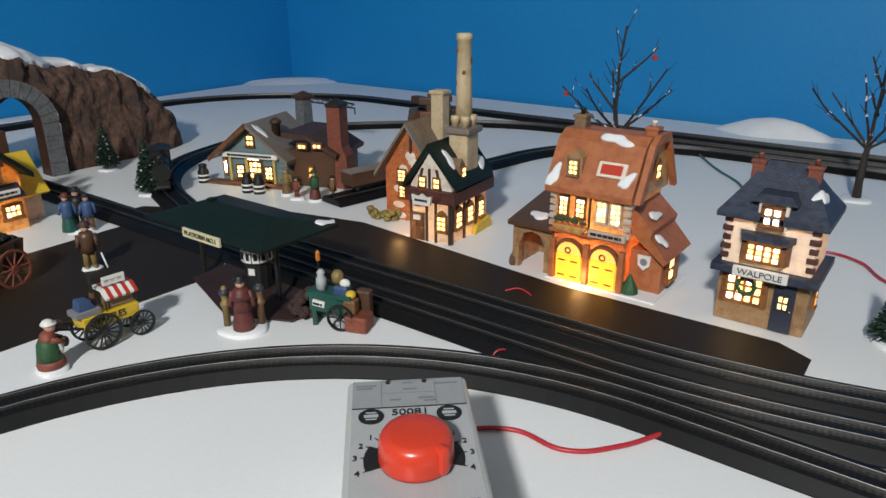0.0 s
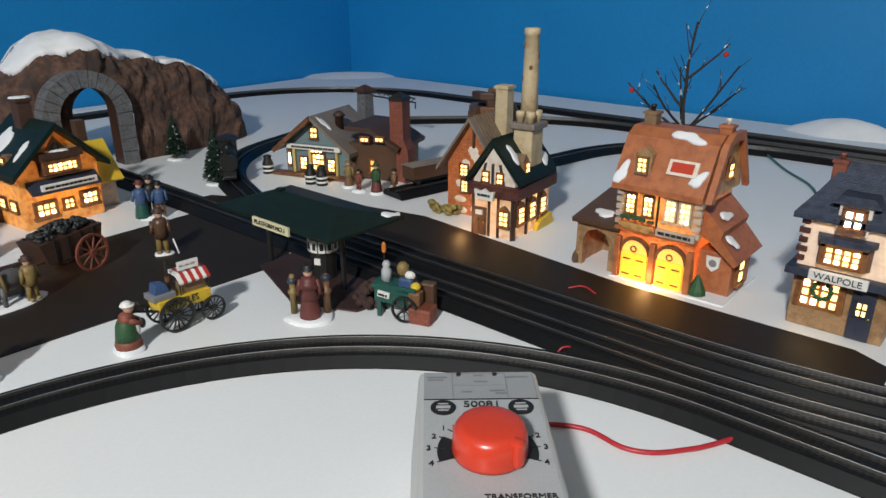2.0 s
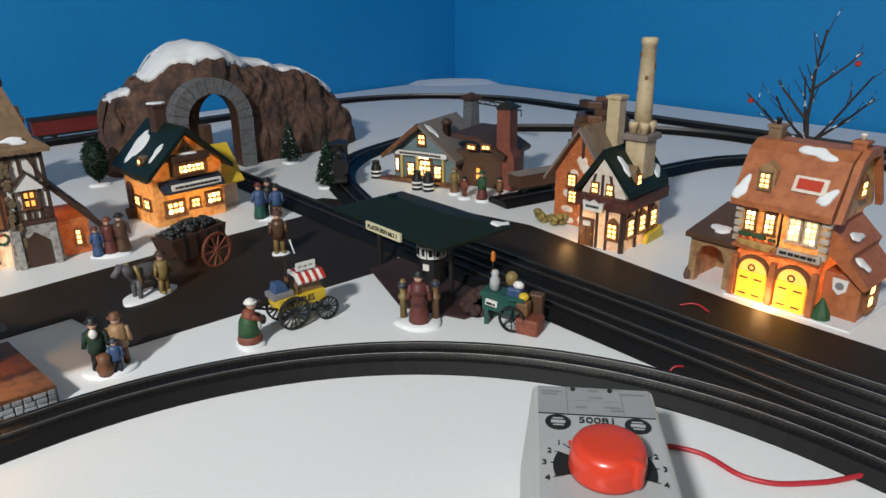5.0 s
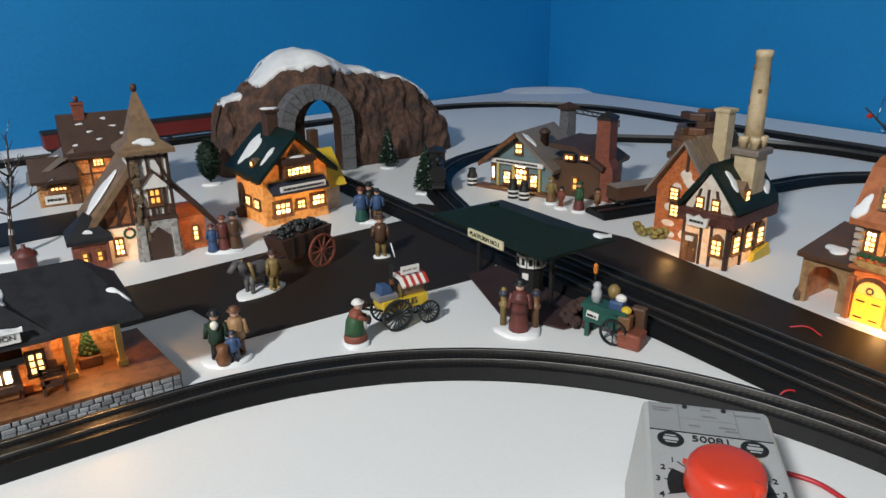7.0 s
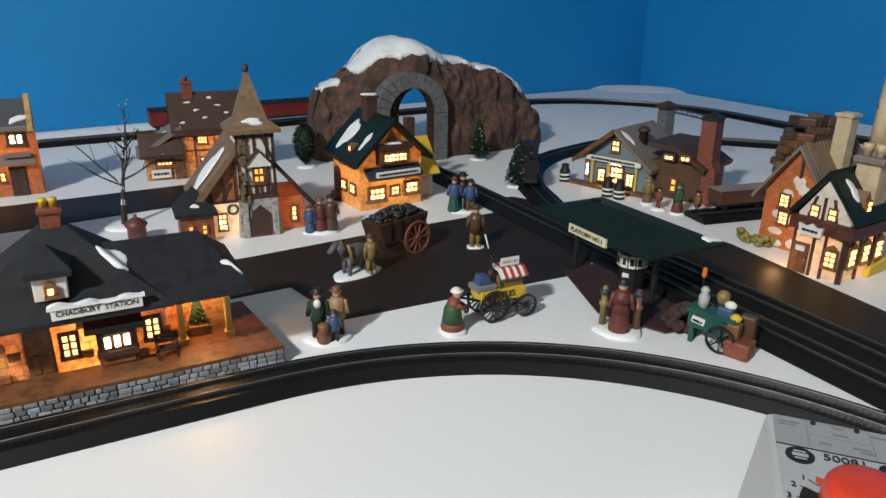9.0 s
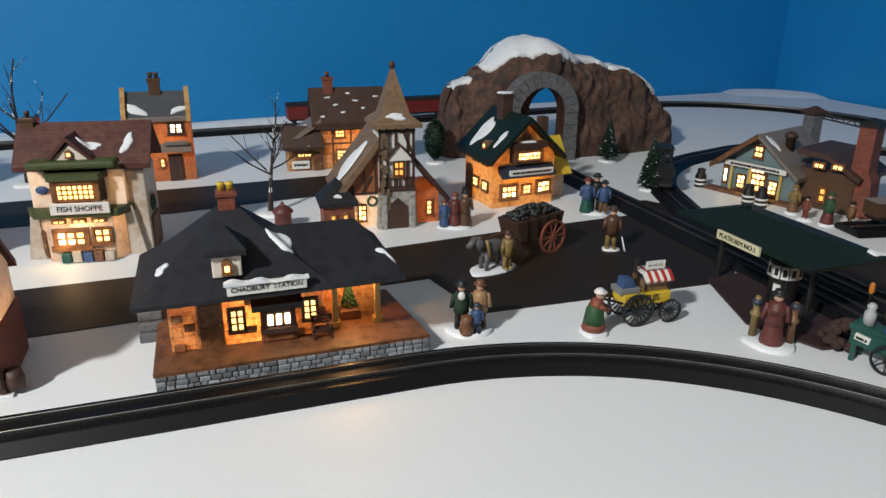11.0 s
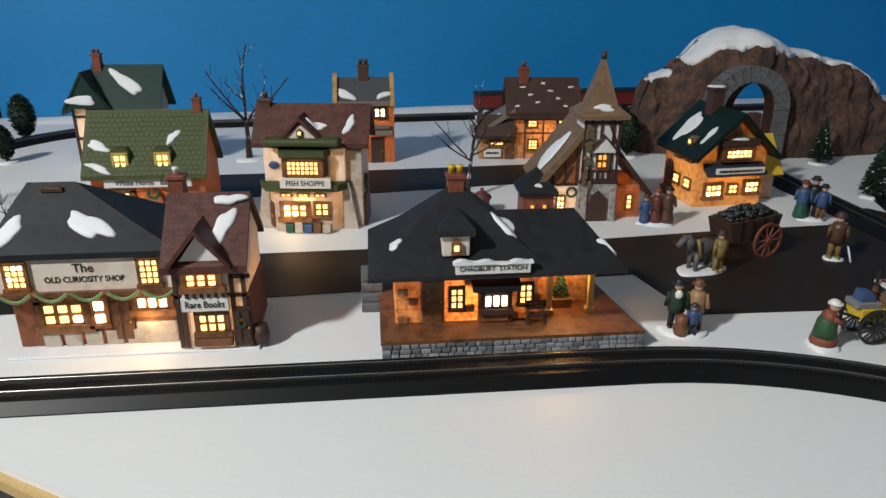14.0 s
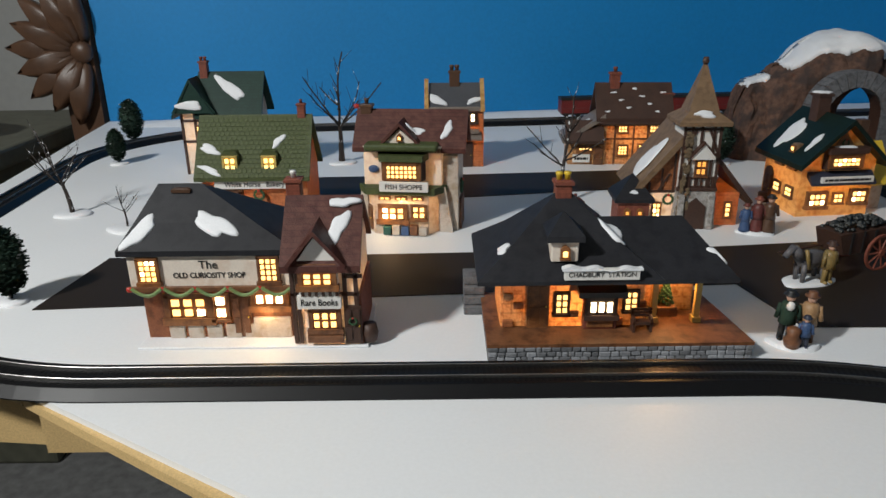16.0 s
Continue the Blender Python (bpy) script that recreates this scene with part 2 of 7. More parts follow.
def gable(x0, x1, y0, y1, z0, zr, bm=None, along="x", t=0.005, over=0.006, drop=0.0):
    """Two roof slabs of thickness t; the ridge runs along x or y at height zr, the wall tops stand at z0."""
    a0, a1, s0, s1 = (x0, x1, y0, y1) if along == "x" else (y0, y1, x0, x1)
    mid, half = (s0 + s1) / 2, (s1 - s0) / 2
    slope = (zr - z0) / half
    e = over * slope
    out = [(s0 - over, z0 - e), (mid, zr), (s1 + over, z0 - e), (s1 + over, z0 - e + t), (mid, zr + t), (s0 - over, z0 - e + t)]
    return prism(out, a0 - over, a1 + over, bm, "x" if along == "x" else "y")


def hip(x0, x1, y0, y1, z0, zr, rx0, rx1, ry=None, bm=None, t=0.005, flare=0.0):
    """A hipped roof: eaves rectangle at z0, ridge from rx0 to rx1 at zr; flare lifts the foot of the slope."""
    bm = bm or bmesh.new()
    ry = (y0 + y1) / 2 if ry is None else ry
    ev = [(x0, y0), (x1, y0), (x1, y1), (x0, y1)]
    lo = [bm.verts.new((x, y, z0)) for x, y in ev]
    hi = [bm.verts.new((x, y, z0 + t)) for x, y in ev]
    rings = [hi]
    if flare:
        k = 0.42
        tgt = [(rx0, ry), (rx1, ry), (rx1, ry), (rx0, ry)]
        rings.append([bm.verts.new((x + (tx - x) * k, y + (ty - y) * k, z0 + t + (zr - z0) * (k - flare))) for (x, y), (tx, ty) in zip(ev, tgt)])
    top = rings[-1]
    ra, rb = bm.verts.new((rx0, ry, zr + t)), bm.verts.new((rx1, ry, zr + t))
    bm.faces.new(lo[::-1])
    for A, B in zip([lo, *rings], rings):
        for i in range(4):
            bm.faces.new((A[i], A[(i + 1) % 4], B[(i + 1) % 4], B[i]))
    bm.faces.new((top[0], top[1], rb, ra))
    bm.faces.new((top[1], top[2], rb))
    bm.faces.new((top[2], top[3], ra, rb))
    bm.faces.new((top[3], top[0], ra))
    return bm


def rounded_path(corners, step=0.02):
    """Straights joined by arcs: corners of (x, y, radius); the first and last are the ends."""
    pts = [Vector(corners[0][:2])]
    for (a, b, c) in zip(corners, corners[1:], corners[2:]):
        A, B, C, r = Vector(a[:2]), Vector(b[:2]), Vector(c[:2]), b[2]
        u, w = (A - B).normalized(), (C - B).normalized()
        half = u.angle(w) / 2
        d = r / math.tan(half)
        mid = B + (u + w).normalized() * (r / math.sin(half))
        s, e = B + u * d, B + w * d
        a0 = math.atan2(*(s - mid).yx)
        turn = math.atan2(*(e - mid).yx) - a0
        turn = (turn + math.pi) % (2 * math.pi) - math.pi
        n = max(3, int(abs(turn) * r / step))
        pts += [mid + r * Vector((math.cos(a0 + turn * k / n), math.sin(a0 + turn * k / n))) for k in range(n + 1)]
    pts.append(Vector(corners[-1][:2]))
    out = [pts[0]]
    for p in pts[1:]:
        gap = (p - out[-1]).length
        if gap > 1e-5:
            k = max(1, int(gap / (step * 3)))
            q = out[-1]
            out += [q + (p - q) * (i / k) for i in range(1, k + 1)]
    return out


def sweep(path, outline, bm=None, z=0.0):
    """An outline of (across, up) carried along a flat path."""
    bm = bm or bmesh.new()
    rings = []
    for i, p in enumerate(path):
        d = (path[min(i + 1, len(path) - 1)] - path[max(i - 1, 0)]).normalized()
        side = Vector((d.y, -d.x))
        rings.append([bm.verts.new((*(p + side * a), z + h)) for a, h in outline])
    for a, b in zip(rings, rings[1:]):
        for k in range(len(outline)):
            j = (k + 1) % len(outline)
            bm.faces.new((a[k], a[j], b[j], b[k]))
    bm.faces.new(rings[0])
    bm.faces.new(rings[-1][::-1])
    return bm


PANES = {}


def pane_mesh(w, h, material):
    key = (round(w, 4), round(h, 4), material.name)
    if key not in PANES:
        bm = box(-w / 2, w / 2, -0.0008, 0.0006, -h / 2, h / 2)
        me = bpy.data.meshes.new("pane")
        bm.to_mesh(me)
        bm.free()
        me.materials.append(material)
        PANES[key] = me
    return PANES[key]


def window(parent, x, y, z, w, h, cols=2, rows=2, turn=0, frame_mat=None, lit=None, arch=False, sill=True, bright=()):
    """A small cast window: a proud frame, glazing bars left between the lit panes."""
    fm, lit = frame_mat or CASING, lit or LIT
    b = w * 0.13
    bm = box(-w / 2, w / 2, -0.0016, 0.002, 0, h)
    for q in ((-w / 2 - b / 2, -w / 2 + b / 2, 0, h), (w / 2 - b / 2, w / 2 + b / 2, 0, h)):
        box(q[0], q[1], -0.003, 0.002, q[2], q[3], bm)
    box(-w / 2 - b / 2, w / 2 + b / 2, -0.003, 0.002, h - b / 2, h + b / 2, bm)
    if sill:
        box(-w / 2 - b, w / 2 + b, -0.0045, 0.002, -b, b * 0.4, bm)
    if arch:
        prism([(-w / 2 - b / 2, h), (w / 2 + b / 2, h), (w * 0.28, h + w * 0.34), (0, h + w * 0.5), (-w * 0.28, h + w * 0.34)], -0.0028, 0.002, bm)
    win = part("window", bm, fm, parent, m=pose(x, y, z, 0, 0, turn))
    pw, ph = (w - b) / cols, (h - b) / rows
    for i in range(cols):
        for j in range(rows):
            p = new("pane", pane_mesh(pw * 0.60, ph * 0.62, HOT if (i, j) in bright else lit))
            p.parent = win
            p.location = (-w / 2 + b / 2 + pw * (i + 0.5), -0.0024, b / 2 + ph * (j + 0.5))
    return win


def lettering(text, size, material, parent, m, name="lettering", depth=0.0004, squeeze=1.0):
    cu = bpy.data.curves.new("lettering", "FONT")
    cu.body, cu.size, cu.extrude, cu.align_x, cu.align_y = text, size, depth, "CENTER", "CENTER"
    tmp = new("lettering", cu)
    bpy.context.view_layer.update()
    me = bpy.data.meshes.new_from_object(tmp.evaluated_get(bpy.context.evaluated_depsgraph_get()))
    bpy.data.objects.remove(tmp)
    me.transform(Matrix.Diagonal((squeeze, 1, 1, 1)))
    me.materials.clear()
    me.materials.append(material)
    ob = new(name, me)
    ob.parent = parent
    ob.matrix_local = m
    return ob


def snow(parent, m, w, h, seed=0, name="snow_patch", mat=None):
    """A lobed patch of thick white glaze, laid along the normal of m onto the roof faces under it."""
    top = parent if parent.type == "EMPTY" else parent.parent
    bvhs = [BVHTree.FromPolygons([o.matrix_local @ v.co for v in o.data.vertices], [tuple(f.vertices) for f in o.data.polygons])
            for o in top.children if o.type == "MESH" and any(k in o.name for k in ("roof", "spire", "hip", "canopy", "eave", "chimney"))]
    down = -(m.to_3x3() @ Vector((0, 0, 1))).normalized()
    rnd = random.Random(seed)
    bm = bmesh.new()
    ph = [rnd.uniform(0, 6.28) for _ in range(3)]
    n = 24
    rad = [1 + 0.2 * math.sin(2 * a + ph[0]) + 0.15 * math.sin(3 * a + ph[1]) + 0.09 * math.sin(5 * a + ph[2]) for a in (6.2832 * k / n for k in range(n))]

    def lay(s, k, lift):
        p = m @ Vector((w / 2 * s * rad[k] * math.cos(6.2832 * k / n), h / 2 * s * rad[k] * math.sin(6.2832 * k / n), 0))
        best = None
        for t in bvhs:
            q = t.ray_cast(p - down * 0.03, down, 0.06)
            if q[0] is not None and (best is None or q[3] < best[3]):
                best = q
        return (best[0] if best else p) - down * lift
    rings = [[bm.verts.new(lay(s, k, z)) for k in range(n)] for s, z in ((1.0, -0.0006), (0.97, 0.0008), (0.86, 0.0016), (0.6, 0.0019), (0.3, 0.002))]
    for a, b in zip(rings, rings[1:]):
        for k in range(n):
            bm.faces.new((a[k], a[(k + 1) % n], b[(k + 1) % n], b[k]))
    bm.faces.new(rings[-1])
    return part(name, bm, mat or SNOW, top, smooth=True)


# Point lamp inside a house; those outside its walls are added fill.
def bulb(parent, x, y, z, watts, color=(1.0, 0.55, 0.2)):
    d = bpy.data.lights.new("bulb", "POINT")
    d.energy, d.color, d.shadow_soft_size = watts * 2.7, color, 0.008
    ob = new("bulb", d)
    ob.parent = parent
    ob.location = (x, y, z)
    return ob


def chimney(parent, x, y, z0, z1, w, mat, d=None, pots=0, pot_mat=None, cap=True):
    d = d or w
    bm = box(x - w / 2, x + w / 2, y - d / 2, y + d / 2, z0, z1, bevel=w * 0.06)
    if cap:
        box(x - w * 0.6, x + w * 0.6, y - d * 0.6, y + d * 0.6, z1 - w * 0.25, z1 - w * 0.05, bm)
    ob = part("chimney", bm, mat, parent)
    for i in range(pots):
        px = x + (i - (pots - 1) / 2) * w * 0.5
        part("chimney_pot", lathe([(w * 0.17, 0), (w * 0.2, w * 0.3), (w * 0.24, w * 0.35), (w * 0.22, w * 0.5)], 10, at=(px, y, z1)), pot_mat or mat, ob, smooth=True)
    return ob


def drift(name, x, y, w, d, h, seed=0):
    """A low mound of snow at the foot of a thing."""
    rnd = random.Random(seed)
    bm = bmesh.new()
    n, rings = 26, []
    ph = [rnd.uniform(0, 6.28) for _ in range(3)]
    for s, z in ((1, 0.0), (0.93, 0.10), (0.72, 0.40), (0.4, 0.82), (0.12, 1.0)):
        rings.append([bm.verts.new((w / 2 * s * (1 + 0.12 * math.sin(3 * a + ph[0]) + 0.08 * math.sin(5 * a + ph[1])) * math.cos(a), d / 2 * s * (1 + 0.12 * math.sin(2 * a + ph[2])) * math.sin(a), h * z)) for a in (6.2832 * k / n for k in range(n))])
    for a, b in zip(rings, rings[1:]):
        for k in range(n):
            bm.faces.new((a[k], a[(k + 1) % n], b[(k + 1) % n], b[k]))
    bm.faces.new(rings[-1])
    ob = mesh_ob(name, bm, SNOW, True)
    ob.location = (x, y, 0)
    return ob

# ---- setting ----
def slab(name, outline, z0, z1, mat, label, category, kind="structure"):
    return tagged(mesh_ob(name, prism(outline, z0, z1, axis="z"), mat), label, category, kind=kind)


TABLE = [(-1.0, 1.745), (-0.905, 1.05), (-0.86, 0.80), (-0.75, 0.66), (-0.600, 0.578), (-0.527, 0.533), (-0.317, 0.408), (0.02, 0.19), (0.02, -0.55), (1.66, -0.55), (1.75, 1.955)]
slab("ground", TABLE, -0.006, 0.0, BOARD, "glossy white painted layout board with trains and village", "table top")
slab("wall_north", [(-1.0, 1.75), (1.85, 1.9724), (1.85, 2.01), (-1.0, 1.785)], -0.05, 0.9, BLUE, "bright blue painted backdrop board behind the layout", "wall")
slab("wall_east", [(1.70, -0.7), (1.755, 1.9648), (1.80, 1.9682), (1.76, -0.7)], -0.05, 0.9, BLUE, "bright blue painted backdrop board beside the layout", "wall")
slab("floor", [(-3.2, -2.6), (2.6, -2.6), (2.6, 3.2), (-3.2, 3.2)], -0.83, -0.78, CARPET, "dark grey worn carpet floor of the room", "floor")
# ceiling and walls close the room, mostly unseen, to bounce the lamp light
slab("ceiling", [(-3.2, -2.6), (2.6, -2.6), (2.6, 3.2), (-3.2, 3.2)], 2.30, 2.35, PLASTER, "unseen pale grey room ceiling added to bounce lamp light", "ceiling")
for nm, q in (("wall_back", [(-3.2, 3.2), (2.6, 3.2), (2.6, 3.25), (-3.2, 3.25)]), ("wall_front", [(-3.2, -2.65), (2.6, -2.65), (2.6, -2.6), (-3.2, -2.6)]),
              ("wall_left", [(-3.25, -2.6), (-3.2, -2.6), (-3.2, 3.2), (-3.25, 3.2)]), ("wall_right", [(2.6, -2.6), (2.65, -2.6), (2.65, 3.2), (2.6, 3.2)])):
    slab(nm, q, -0.78, 2.3, PLASTER, "plain grey-beige room wall, made pale to bounce lamp light", "wall")


def beam(a, b, w, z0, z1, name="table_beam"):
    a, b = Vector(a), Vector(b)
    d = (b - a).normalized()
    s = Vector((-d.y, d.x)) * w
    ob = mesh_ob(name, prism([tuple(a), tuple(b), tuple(b + s), tuple(a + s)], z0, z1, axis="z"), WOOD)
    return tagged(ob, "raw pine frame board under the layout edge", "table frame", "pine frame boards", "structure")


beam((-0.5265, 0.5300), (0.012, 0.1920), 0.014, -0.0145, -0.0062)
beam((-0.520, 0.535), (-0.02, 0.535), 0.038, -0.062, -0.0146)
beam((-0.600, 0.575), (-0.529, 0.5315), 0.014, -0.0145, -0.0062)
beam((-0.74, 0.610), (-0.545, 0.590), 0.038, -0.095, -0.0146)
beam((-0.99, 1.735), (-0.9, 1.05), 0.02, -0.075, -0.0062)
leg = mesh_ob("table_leg", rod((-0.405, 0.60, -0.78), (-0.415, 0.585, -0.0062), 0.012, 0.012, 10), INK, True)
tagged(leg, "black metal table leg under the board", "table leg")


# railway lines: roadbed, two rails, ties
BEDLINE = [(-0.0255, 0), (-0.0255, 0.0012), (-0.0180, 0.0086), (-0.0172, 0.0090), (0.0172, 0.0090), (0.0180, 0.0086), (0.0255, 0.0012), (0.0255, 0)]


def track(corners, z=0.0, label="black plastic roadbed with steel rails, single line"):
    path = rounded_path(corners)
    t = thing("railway_track", Matrix.Identity(4), label, "track", "model railway lines")
    part("roadbed", sweep(path, BEDLINE, z=z), BED, t)
    for s in (-1, 1):
        c = s * 0.0086
        part("rail", sweep(path, [(c - 0.0005, 0.0089), (c - 0.0005, 0.0117), (c - 0.0002, 0.0120), (c + 0.0002, 0.0120), (c + 0.0005, 0.0117), (c + 0.0005, 0.0089)], z=z), RAIL, t)
    bm = bmesh.new()
    run = 0.0
    for p, q in zip(path, path[1:]):
        d = (q - p)
        n = d.length
        d = d / n
        side = Vector((d.y, -d.x))
        while run < n:
            c = p + d * run
            vs = []
            for h in (0.0088, 0.00925):
                for a, b in ((-0.0140, -0.0012), (0.0140, -0.0012), (0.0140, 0.0012), (-0.0140, 0.0012)):
                    vs.append(bm.verts.new((*(c + side * a + d * b), z + h)))
            for f in ((4, 5, 6, 7), (0, 1, 5, 4), (1, 2, 6, 5), (2, 3, 7, 6), (3, 0, 4, 7)):
                bm.faces.new([vs[i] for i in f])
            run += 0.0046
        run -= n
    tagged(part("tie_strip", bm, TIE, t), kind="stuff")
    return t


track([(0.456, -0.5, 0), (0.456, 0.538, 0.408), (-0.80, 0.538, 0.37), (-0.89, 1.575, 0.30), (1.50, 1.79, 0.42), (1.47, -0.5, 0)], label="long outer loop of black plastic roadbed with steel rails")
track([(0.62, -0.5, 0), (0.485, 0.12, 0.9), (0.487, 1.70, 0)], 0.0006, "straight line through the village into the tunnel")
INNER_LINE = [(0.70, -0.5, 0), (0.535, 0.10, 0.9), (0.535, 0.80, 0.30), (0.64, 1.09, 0.33), (1.05, 1.22, 0.30), (1.41, 0.85, 0.42), (1.41, -0.5, 0)]
INNER = rounded_path(INNER_LINE)
track(INNER_LINE, 0.0003, "inner line curving away behind the blue depot")
track([(0.70, 0.71, 0), (1.0, 0.655, 0.5), (1.36, 0.60, 0.30), (1.365, -0.5, 0)], 0.0009, "siding behind the cottages with parked wagons")


def road(outline, z, name="road"):
    ob = slab(name, outline, 0.0002, z, PAPER, "matte black paper road laid on the board", "road")
    return ob


road([(-0.60, 0.68), (-0.20, 0.706), (0.12, 0.725), (0.142, 0.625), (0.43, 0.618), (0.46, 0.64), (0.46, 0.86), (0.26, 0.848), (0.10, 0.832), (-0.30, 0.822), (-0.585, 0.82)], 0.0012)
road([(-0.55, 1.05), (-0.15, 1.06), (0.09, 1.095), (0.20, 1.10), (0.20, 1.215), (-0.15, 1.193), (-0.55, 1.18)], 0.0012)
road([(0.50, 0.055), (0.615, 0.055), (0.632, 0.085), (0.63, 0.30), (0.664, 0.612), (0.64, 0.72), (0.60, 0.80), (0.53, 0.92), (0.50, 0.92)], 0.0014)


# ---- tunnel mountain ----
def mountain():
    t = thing("tunnel_mountain", pose(0.0, 0.0, 0.0), "brown moulded rock mountain with snow cap and stone tunnel portal", "mountain")

    def crest(x):
        k = [(0.330, 0.0), (0.337, 0.088), (0.352, 0.130), (0.385, 0.141), (0.396, 0.160), (0.418, 0.168), (0.441, 0.193), (0.469, 0.203), (0.500, 0.208), (0.530, 0.204), (0.565, 0.190), (0.583, 0.182), (0.624, 0.178),
             (0.660, 0.164), (0.70, 0.160), (0.726, 0.143), (0.755, 0.128), (0.79, 0.100), (0.815, 0.055), (0.830, 0.0)]
        for (a, p), (b, q) in zip(k, k[1:]):
            if a <= x <= b:
                s = (x - a) / (b - a)
                return p + (q - p) * s
        return 0.0

    def spot(x, v, rough=1.0):
        h = crest(x)
        a = math.pi * v
        c, s = math.cos(a), math.sin(a)
        depth = 0.035 + 0.27 * h
        y = 1.300 - math.copysign(abs(c) ** 0.55, c) * depth
        front = 0.045 * max(0, 1 - abs(x - 0.36) / 0.16)
        z = h * max(s, 0) ** 0.5
        n = noise.noise(Vector((x * 24, y * 24, z * 15))) * 0.012 + noise.noise(Vector((x * 60, y * 60, z * 40 + 3))) * 0.0055 + noise.noise(Vector((x * 130, y * 130, z * 90))) * 0.002
        n *= rough
        w = min(1, z / 0.03)
        return Vector((x + n * 0.6 * w, y + (front if c > 0 else 0) - n * w * (1 if c > 0 else -1), max(0, z + n * 0.7 * w)))

    nu, nv = 120, 84
    bm = bmesh.new()
    g = [[bm.verts.new(spot(0.330 + 0.50 * i / nu, j / nv)) for j in range(nv + 1)] for i in range(nu + 1)]
    for i in range(nu):
        for j in range(nv):
            bm.faces.new((g[i][j], g[i + 1][j], g[i + 1][j + 1], g[i][j + 1]))
    bm.faces.new([g[i][0] for i in range(nu, -1, -1)] + [g[i][nv] for i in range(nu + 1)])
    for side in (0, nu):
        bm.faces.new([g[side][j] for j in range(nv + 1)])
    bmesh.ops.remove_doubles(bm, verts=bm.verts, dist=1e-6)
    rock = part("rock", bm, ROCK, t)
    arch = [(0.445, -0.05), (0.537, -0.05)] + [(0.491 + 0.046 * math.cos(a), 0.090 + 0.048 * math.sin(a)) for a in (math.pi * k / 18 for k in range(19))]
    bore = prism(arch, 1.15, 1.8)
    for v in bore.verts:
        if v.co.y > 1.5:
            v.co.x = 0.491 + (v.co.x - 0.491) * 2.0 + 0.30
    cut = mesh_ob("cutter", bore, ROCK)
    mod = rock.modifiers.new("bore", "BOOLEAN")
    mod.object, mod.operation, mod.solver = cut, "DIFFERENCE", "EXACT"
    bpy.context.view_layer.update()
    me = bpy.data.meshes.new_from_object(rock.evaluated_get(bpy.context.evaluated_depsgraph_get()))
    rock.modifiers.clear()
    rock.data = me
    bpy.data.objects.remove(cut)
    # snow lies where the crest is broad and high
    bm = bmesh.new()
    cells = {}
    for i in range(nu):
        for j in range(nv):
            x, v = 0.330 + 0.50 * (i + 0.5) / nu, (j + 0.5) / nv
            h = crest(x)
            ragged = 0.03 * noise.noise(Vector((x * 45, v * 9, 2)))
            dome = max(0, 1 - ((x - 0.503) / 0.088) ** 2) ** 0.5
            lim = 0.41 - 0.10 * dome + ragged
            if (0.352 < x < 0.388 or x > 0.408) and h > 0.112 and lim < v < 1 - lim:
                for a, b in ((i, j), (i + 1, j), (i + 1, j + 1), (i, j + 1)):
                    if (a, b) not in cells:
                        p = spot(0.330 + 0.50 * a / nu, b / nv, 0.45)
                        cells[a, b] = bm.verts.new(p + Vector((0, -0.005 if b < nv / 2 else 0.003, 0.005 + 0.009 * max(0, 1 - ((p.x - 0.503) / 0.085) ** 2) * max(0, math.sin(math.pi * b / nv)) ** 6)))
                bm.faces.new([cells[q] for q in ((i, j), (i + 1, j), (i + 1, j + 1), (i, j + 1))])
    ex = bmesh.ops.extrude_face_region(bm, geom=list(bm.faces))
    for v in ex["geom"]:
        if isinstance(v, bmesh.types.BMVert):
            v.co.z -= 0.016
            v.co.y += 0.004
    bmesh.ops.smooth_vert(bm, verts=bm.verts, factor=0.5, use_axis_x=True, use_axis_y=True, use_axis_z=True)
    part("snow_cap", bm, SNOW, t, "white snow cap", smooth=True)
    portal = part("portal", prism(arch[:1] + [(0.419, -0.0)] + [(0.491 + 0.072 * math.cos(a), 0.090 + 0.073 * math.sin(a)) for a in (math.pi * k / 18 for k in range(18, -1, -1))] + [(0.563, 0.0), (0.537, 0.0)] + arch[2:], 1.204, 1.235), UMBER, t)
    return t, portal


MOUNTAIN, PORTAL = mountain()
for k in range(13):
    a0, a1 = math.pi * k / 13 + 0.008, math.pi * (k + 1) / 13 - 0.008
    ring = [(0.491 + r * math.cos(a), 0.090 + r * 1.02 * math.sin(a)) for r, a in ((0.0465, a0), (0.0725, a0), (0.0725, (a0 + a1) / 2), (0.0725, a1), (0.0465, a1))]
    part("stone", prism(ring, 1.1985, 1.232), STONE, PORTAL)
for s in (-1, 1):
    for k in range(4):
        q = sorted((0.491 + s * 0.0465, 0.491 + s * 0.0722))
        part("stone", box(q[0], q[1], 1.1985, 1.232, 0.0005 + k * 0.0224, 0.0222 + k * 0.0224), STONE, PORTAL)


# ---- village houses ----
def house(name, x, y, turn, label):
    return thing(name, pose(x, y, 0, 0, 0, turn), label, "house", "lit porcelain village houses")


def walls(t, x0, x1, y0, y1, z1, mat, peak=None, along="x", name="wall", z0=0.0):
    """One wing of a house; with a peak its gables rise over the ends of the ridge."""
    if peak is None:
        bm = box(x0, x1, y0, y1, z0, z1, bevel=0.0012)
    elif along == "x":
        bm = prism([(y0, z0), (y1, z0), (y1, z1), ((y0 + y1) / 2, peak), (y0, z1)], x0, x1, axis="x")
    else:
        bm = prism([(x0, z0), (x1, z0), (x1, z1), ((x0 + x1) / 2, peak), (x0, z1)], y0, y1, axis="y")
    return part(name, bm, mat, t)


